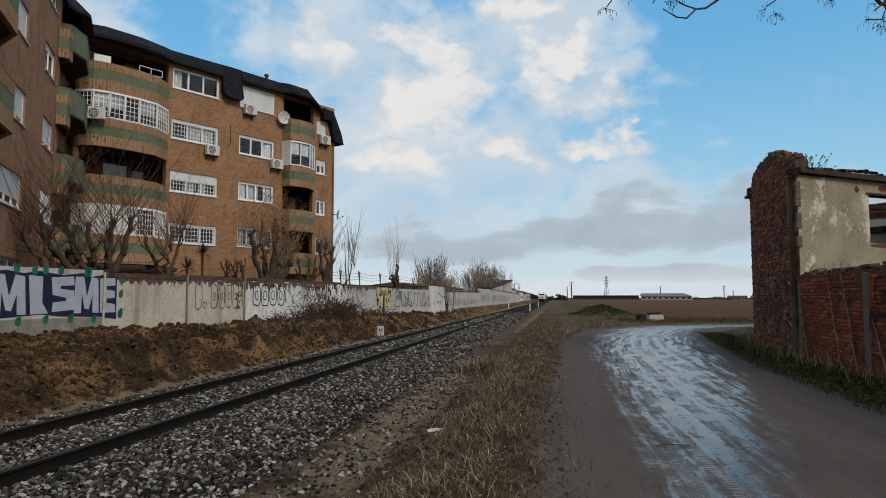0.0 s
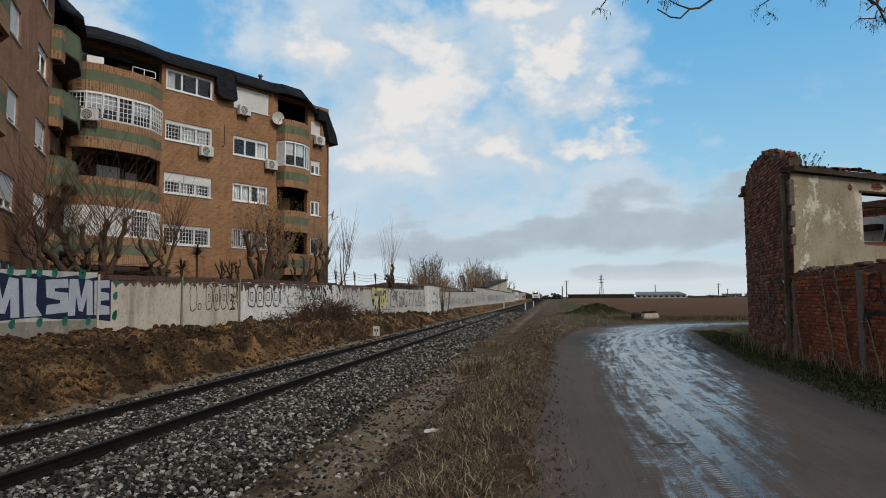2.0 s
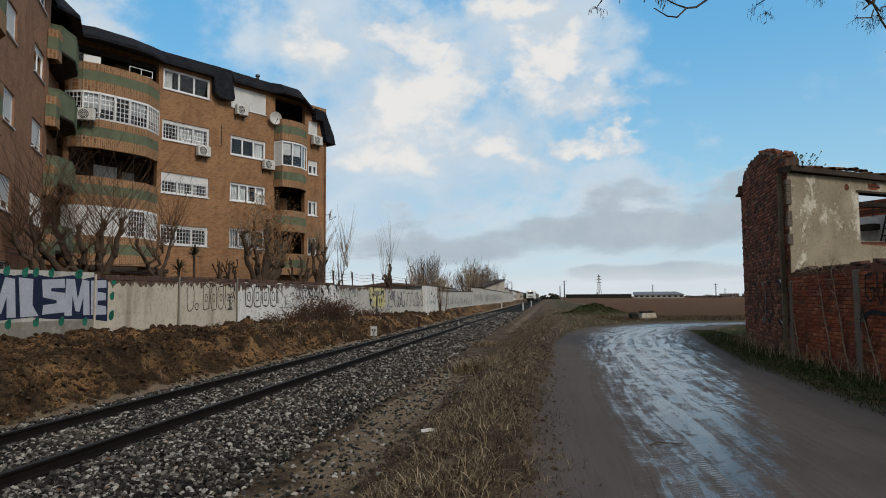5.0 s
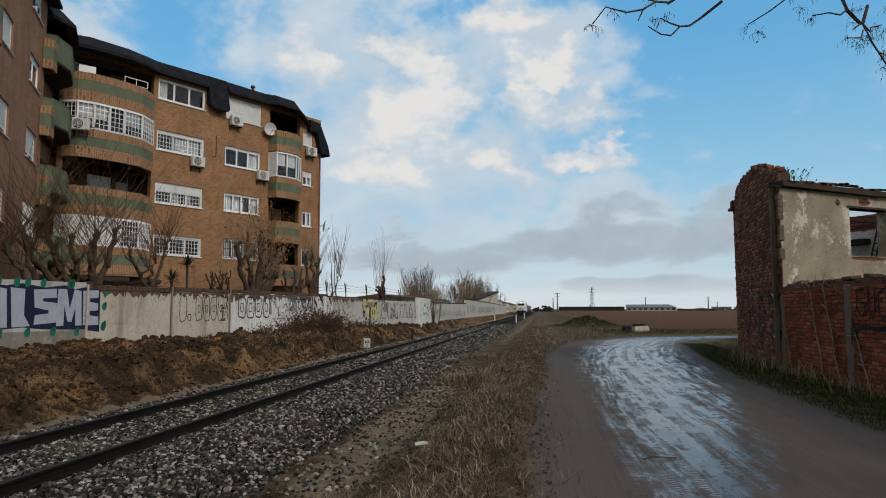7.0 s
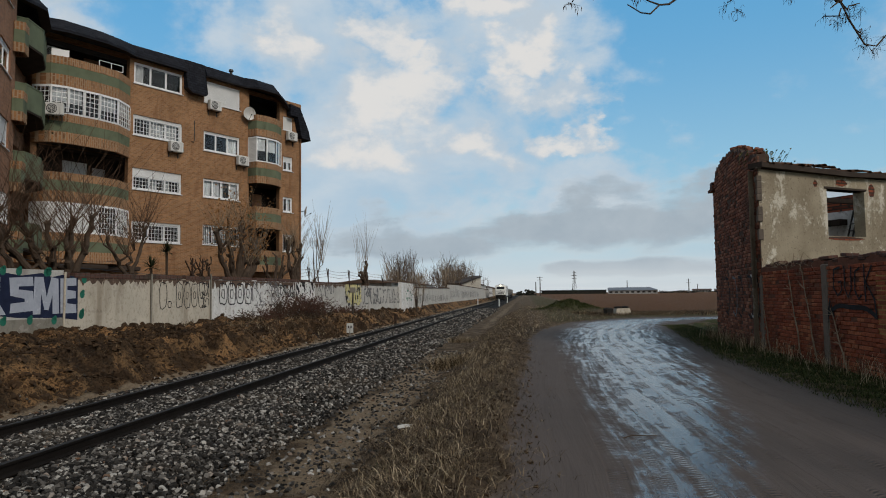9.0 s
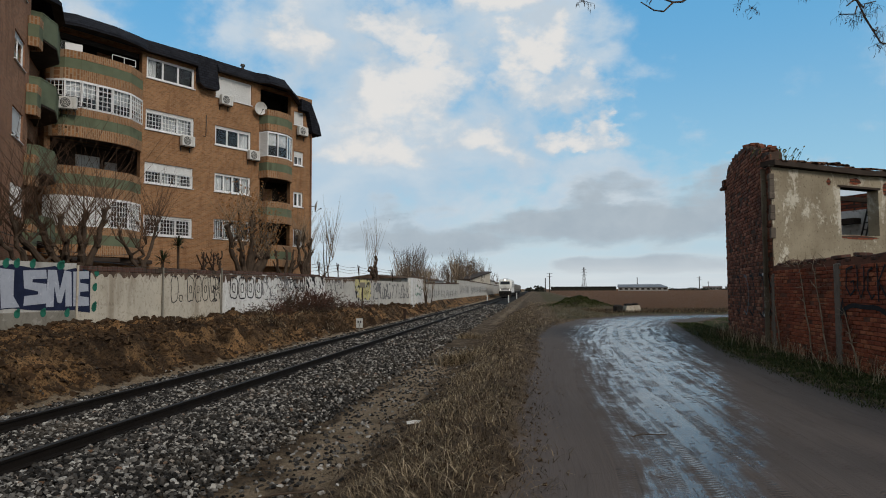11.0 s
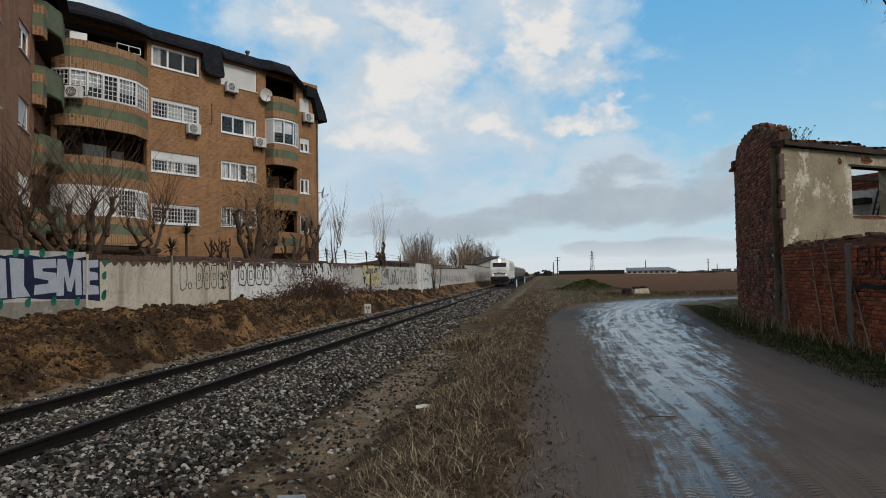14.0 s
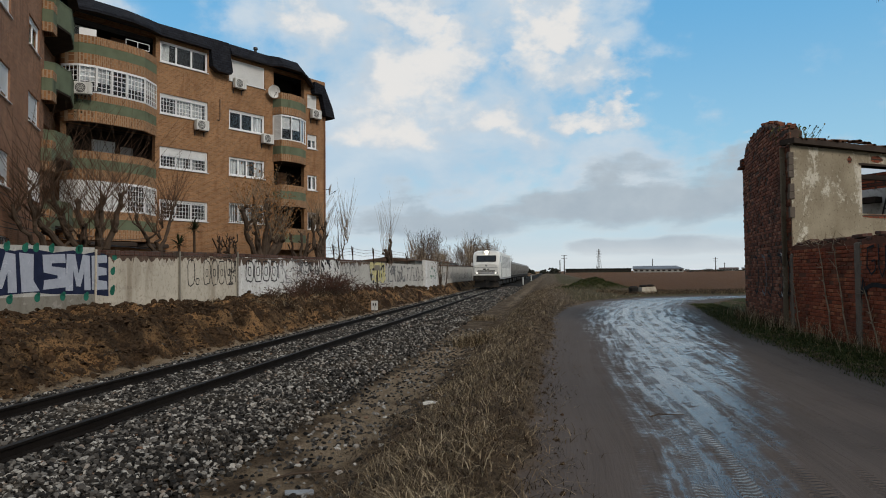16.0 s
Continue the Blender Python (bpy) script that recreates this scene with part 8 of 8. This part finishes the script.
def hedge(az0, az1, dist, tall, seed, label):
    """Ragged far hedge: many small lumps of twig and leaf."""
    rr = np.random.RandomState(seed)
    n = int((az1 - az0) * 90)
    az = radians(1) * rr.uniform(az0, az1, n)
    d = dist + rr.uniform(-4, 4, n)
    env = tall * (0.45 + 0.55 * np.abs(np.sin(az * 97 + seed)) ** 0.7)
    z = env * rr.uniform(0, 1, n)
    scatter_stones("far_hedge", label, np.stack([np.sin(az) * d, np.cos(az) * d, z], 1), rr.uniform(0.35, 1.0, n) * tall * 0.22, FAR_GREEN, seed)


hedge(9.4, 10.2, 420, 3.4, 61, "dark far bush beside the path")
hedge(20.1, 22.9, 620, 2.2, 62, "low dark hedge along the horizon")
hedge(22.9, 33, 760, 1.8, 63, "distant ragged hedge on the horizon")
hedge(8.7, 9.3, 520, 3.2, 64, "far dark bushes by the line")
hedge(6.8, 8.2, 460, 4.0, 65, "far trees by the railway houses")


# ---- lineside bits ----
def line_sign():
    s = thing("line_sign", pose(-3.05, 33.6, ground_z(-3.05, 33.6), 0, 0, -8), "small white lineside board with two dark marks", "sign")
    part("post", Geo().box(-0.03, 0.03, -0.02, 0.02, -0.1, 0.45), PLINTH, s)
    part("board", Geo().prism([(-0.16, -0.02), (0.16, -0.02), (0.16, 0.02), (-0.16, 0.02)], 0.22, 0.68), METAL, s)
    for x, z in ((-0.09, 0.44), (0.03, 0.44)):
        part("mark", Geo().box(x, x + 0.06, -0.026, -0.021, z, z + 0.12), BLACK_SPRAY, s)


line_sign()
for s, q, h, mat, lab in ((45.5, 8.75, 0.75, RUST, "short dark lineside stake"), (109, 4.2, 1.1, METAL, "white lineside marker post"), (128, 8.9, 1.0, METAL, "white lineside marker post"), (150, 4.0, 1.2, METAL, "white lineside marker post")):
    x, y, _ = along(s, q)
    p = thing("marker_post", pose(x, y, ground_z(x, y)), lab, "post", "lineside posts")
    part("post", Geo().box(-0.09, 0.09, -0.06, 0.06, -0.1, h, bevel=0.02), mat, p)
    part("cap", Geo().box(-0.11, 0.11, -0.08, 0.08, h + 0.002, h + 0.06, bevel=0.02), mat, p)


def cable_post():
    x, y, _ = along(44.0, 11.3)
    p = thing("cable_post", pose(x, y, ground_z(x, y)), "thin weathered post with a small box on the bank", "post")
    part("post", Geo().tube([(0, 0, -0.2), (0.02, 0, 1.9)], 0.05, 7), POLE_WOOD, p)
    part("box", Geo().box(-0.18, 0.18, -0.12, 0.08, 1.55, 1.9, bevel=0.02), PLINTH, p)


cable_post()


def cables():
    """Slack service wires between the flats and the wall posts."""
    c = thing("service_cables", pose(0, 0, 0), "slack dark cables strung along the flats", "cables")
    for a, b, sag in (((-14.6, 22.0, 4.0), (-15.8, 37.6, 3.6), 0.5), ((-14.6, 22.0, 3.6), (-15.8, 37.6, 3.1), 0.35), ((-14.6, 22.0, 3.3), (-12.8, 42.0, 2.9), 0.3), ((-14.4, 22.5, 4.4), (-16.6, 36.4, 4.4), 0.6)):
        a, b = Vector(a), Vector(b)
        part("cable", Geo().tube([a.lerp(b, t / 8) - Vector((0, 0, sag * 4 * t / 8 * (1 - t / 8))) for t in range(9)], 0.014, 5), IRON, c)


cables()


def creeper_stems():
    """Dry stems that climb the brick wall."""
    rr = random.Random(6)
    c = thing("dry_creeper", pose(RC[0], RC[1], 0, 0, 0, YARD_TURN), "pale dry creeper stems climbing the brick wall", "creeper")
    for u0, u1 in ((2.6, 1.95), (3.45, 2.75), (4.8, 4.2), (0.6, 0.2)):
        top = 2.15 if u0 < 4 and u0 > 1 else 1.2
        pts = [(u0 + (u1 - u0) * t + rr.gauss(0, 0.025), -0.05 - 0.02 * rr.random(), -0.05 + (top + 0.05) * t) for t in (0, 0.15, 0.3, 0.45, 0.6, 0.75, 0.9, 1.0)]
        part("stem", Geo().tube(pts, [0.018, 0.017, 0.016, 0.015, 0.013, 0.011, 0.008, 0.005], 5), PALE_TWIG, c)
        g = Geo()
        for _ in range(14):
            p = Vector(pts[rr.randint(3, 7)])
            d = Vector((rr.gauss(0, 0.25), -0.02, rr.uniform(-0.02, 0.22)))
            g.tube([p, p + d * 0.6, p + d + Vector((rr.gauss(0, 0.08), 0, 0))], [0.006, 0.005, 0.002], 4)
        tagged(part("twig_mass", g, PALE_TWIG, c), kind="stuff")
    g = Geo()
    for _ in range(40):
        u = rr.uniform(0.8, 3.4)
        p = Vector((u, -0.05, 2.2 + rr.uniform(-0.1, 0.06)))
        d = Vector((rr.gauss(0, 0.3), -rr.uniform(0.0, 0.12), rr.gauss(0.02, 0.12)))
        g.tube([p, p + d * 0.5, p + d], [0.006, 0.005, 0.002], 4)
    tagged(part("twig_mass", g, PALE_TWIG, c), kind="stuff")
    # leafless sapling inside the ruin
    g = Geo()
    for _ in range(22):
        p = Vector((5.2 + rr.gauss(0, 0.15), 1.6, 2.0))
        d = Vector((rr.gauss(0, 0.5), rr.gauss(0, 0.3), rr.uniform(0.8, 1.9)))
        g.tube([p, p + d * 0.5 + Vector((rr.gauss(0, 0.1), 0, 0)), p + d], [0.012, 0.009, 0.003], 4)
    s = thing("bare_shrub", pose(RC[0], RC[1], 0, 0, 0, YARD_TURN), "bare shrub growing behind the yard wall", "shrub")
    part("trunk", Geo().tube([(5.2, 1.6, -0.1), (5.2, 1.6, 2.1)], [0.05, 0.03], 6), BARK, s)
    part("twig_mass", g, TWIG, s)
    g = Geo()
    for _ in range(60):
        p = Vector((RC[0] + 0.6 + rr.gauss(0, 0.25), RC[1] + 0.6 + rr.gauss(0, 0.3), 5.02))
        d = Vector((rr.gauss(0, 0.12), rr.gauss(0, 0.1), rr.uniform(0.1, 0.38)))
        g.tube([p, p + d], [0.006, 0.003], 3)
        q = p + d
        g.quad(q, q + Vector((0.04, 0, 0.02)), q + Vector((0.05, 0.01, 0.06)), q + Vector((0.0, 0.0, 0.04)))
    w = thing("roof_weeds", pose(0, 0, 0), "small weeds growing on the ruined eaves", "weeds")
    part("stalks", g, TURF, w)


creeper_stems()


def litter():
    for (x, y), ln, turn, lab in (((-1.42, 7.5), 0.85, 25, "dead grey stick lying on sandy soil"), ((-0.3, 8.9), 0.6, 80, "dead grey stick lying on sandy soil"), ((2.55, 7.7), 0.45, 12, "thin stick lying on the muddy road")):
        rr = random.Random(int(ln * 100))
        st = thing("stick", pose(x, y, ground_z(x, y) + 0.015, 0, 0, turn), lab, "stick", "sticks")
        part("stick", Geo().tube([(-ln / 2, 0, 0), (-ln / 5, 0.03, 0.02), (ln / 5, -0.02, 0.015), (ln / 2, 0.02, 0)], [0.016 * ln, 0.018 * ln, 0.015 * ln, 0.007 * ln], 6), BARK, st)
    x, y = -1.38, 6.85
    p = thing("flat_plate", pose(x, y, ground_z(x, y) + 0.02, 2, 3, 12), "flat dark grey sheet lying on the ground", "debris")
    part("plate", Geo().box(-0.14, 0.14, -0.06, 0.06, 0, 0.02, bevel=0.006), LOCO_GREY, p)
    x, y = -0.12, 10.15
    p = thing("paper_scrap", pose(x, y, ground_z(x, y) + 0.035, 12, 0, 15), "crumpled white paper scrap in the weeds", "litter")
    part("scrap", Geo().loft([[(-0.11, -0.03, 0), (-0.11, 0.03, 0.02), (-0.11, 0.0, 0.03)], [(0.0, -0.035, 0.01), (0.0, 0.03, 0.03), (0, 0, 0.05)], [(0.11, -0.02, 0.0), (0.11, 0.03, 0.015), (0.11, 0.01, 0.03)]]), METAL, p)
    # broken masonry dumped at the bend
    x, y = 14.7, 47.5
    b = thing("dumped_block", pose(x, y, ground_z(x, y), 0, 0, 8), "pale broken masonry block with dark rubble at the bend", "rubble")
    part("block", Geo().loft([[(-0.6, -0.3, -0.05), (0.6, -0.3, -0.05), (0.6, 0.3, -0.05), (-0.6, 0.3, -0.05)], [(-0.5, -0.25, 0.42), (0.45, -0.25, 0.46), (0.4, 0.25, 0.4), (-0.5, 0.25, 0.44)]]), CREAM, b)
    part("rubble", Geo().box(-0.55, -0.1, -0.2, 0.2, 0.43, 0.58, bevel=0.05).box(-0.0, 0.42, -0.2, 0.2, 0.45, 0.6, bevel=0.06), UNDER, b, "dark rubble")
    part("rubble", Geo().box(-1.3, -0.7, -0.2, 0.3, -0.05, 0.5, bevel=0.1), UNDER, b, "dark rubble")


litter()


# ---- what moves ----
def train_rows(offset):
    """The train runs towards the camera along the line, gathering a little speed."""
    rows = []
    for k in range(17):
        s = 313.5 - 12.7 * k - 0.143 * k * k + offset
        x, y, z = along(s, TRACK_Q, RAIL_TOP)
        rows.append((float(k), pose(x, y, z, 0, 0, -9.45)))
    return rows


def motions():
    for vehicle, offset in TRAIN:
        walk(vehicle, train_rows(offset))


motions()
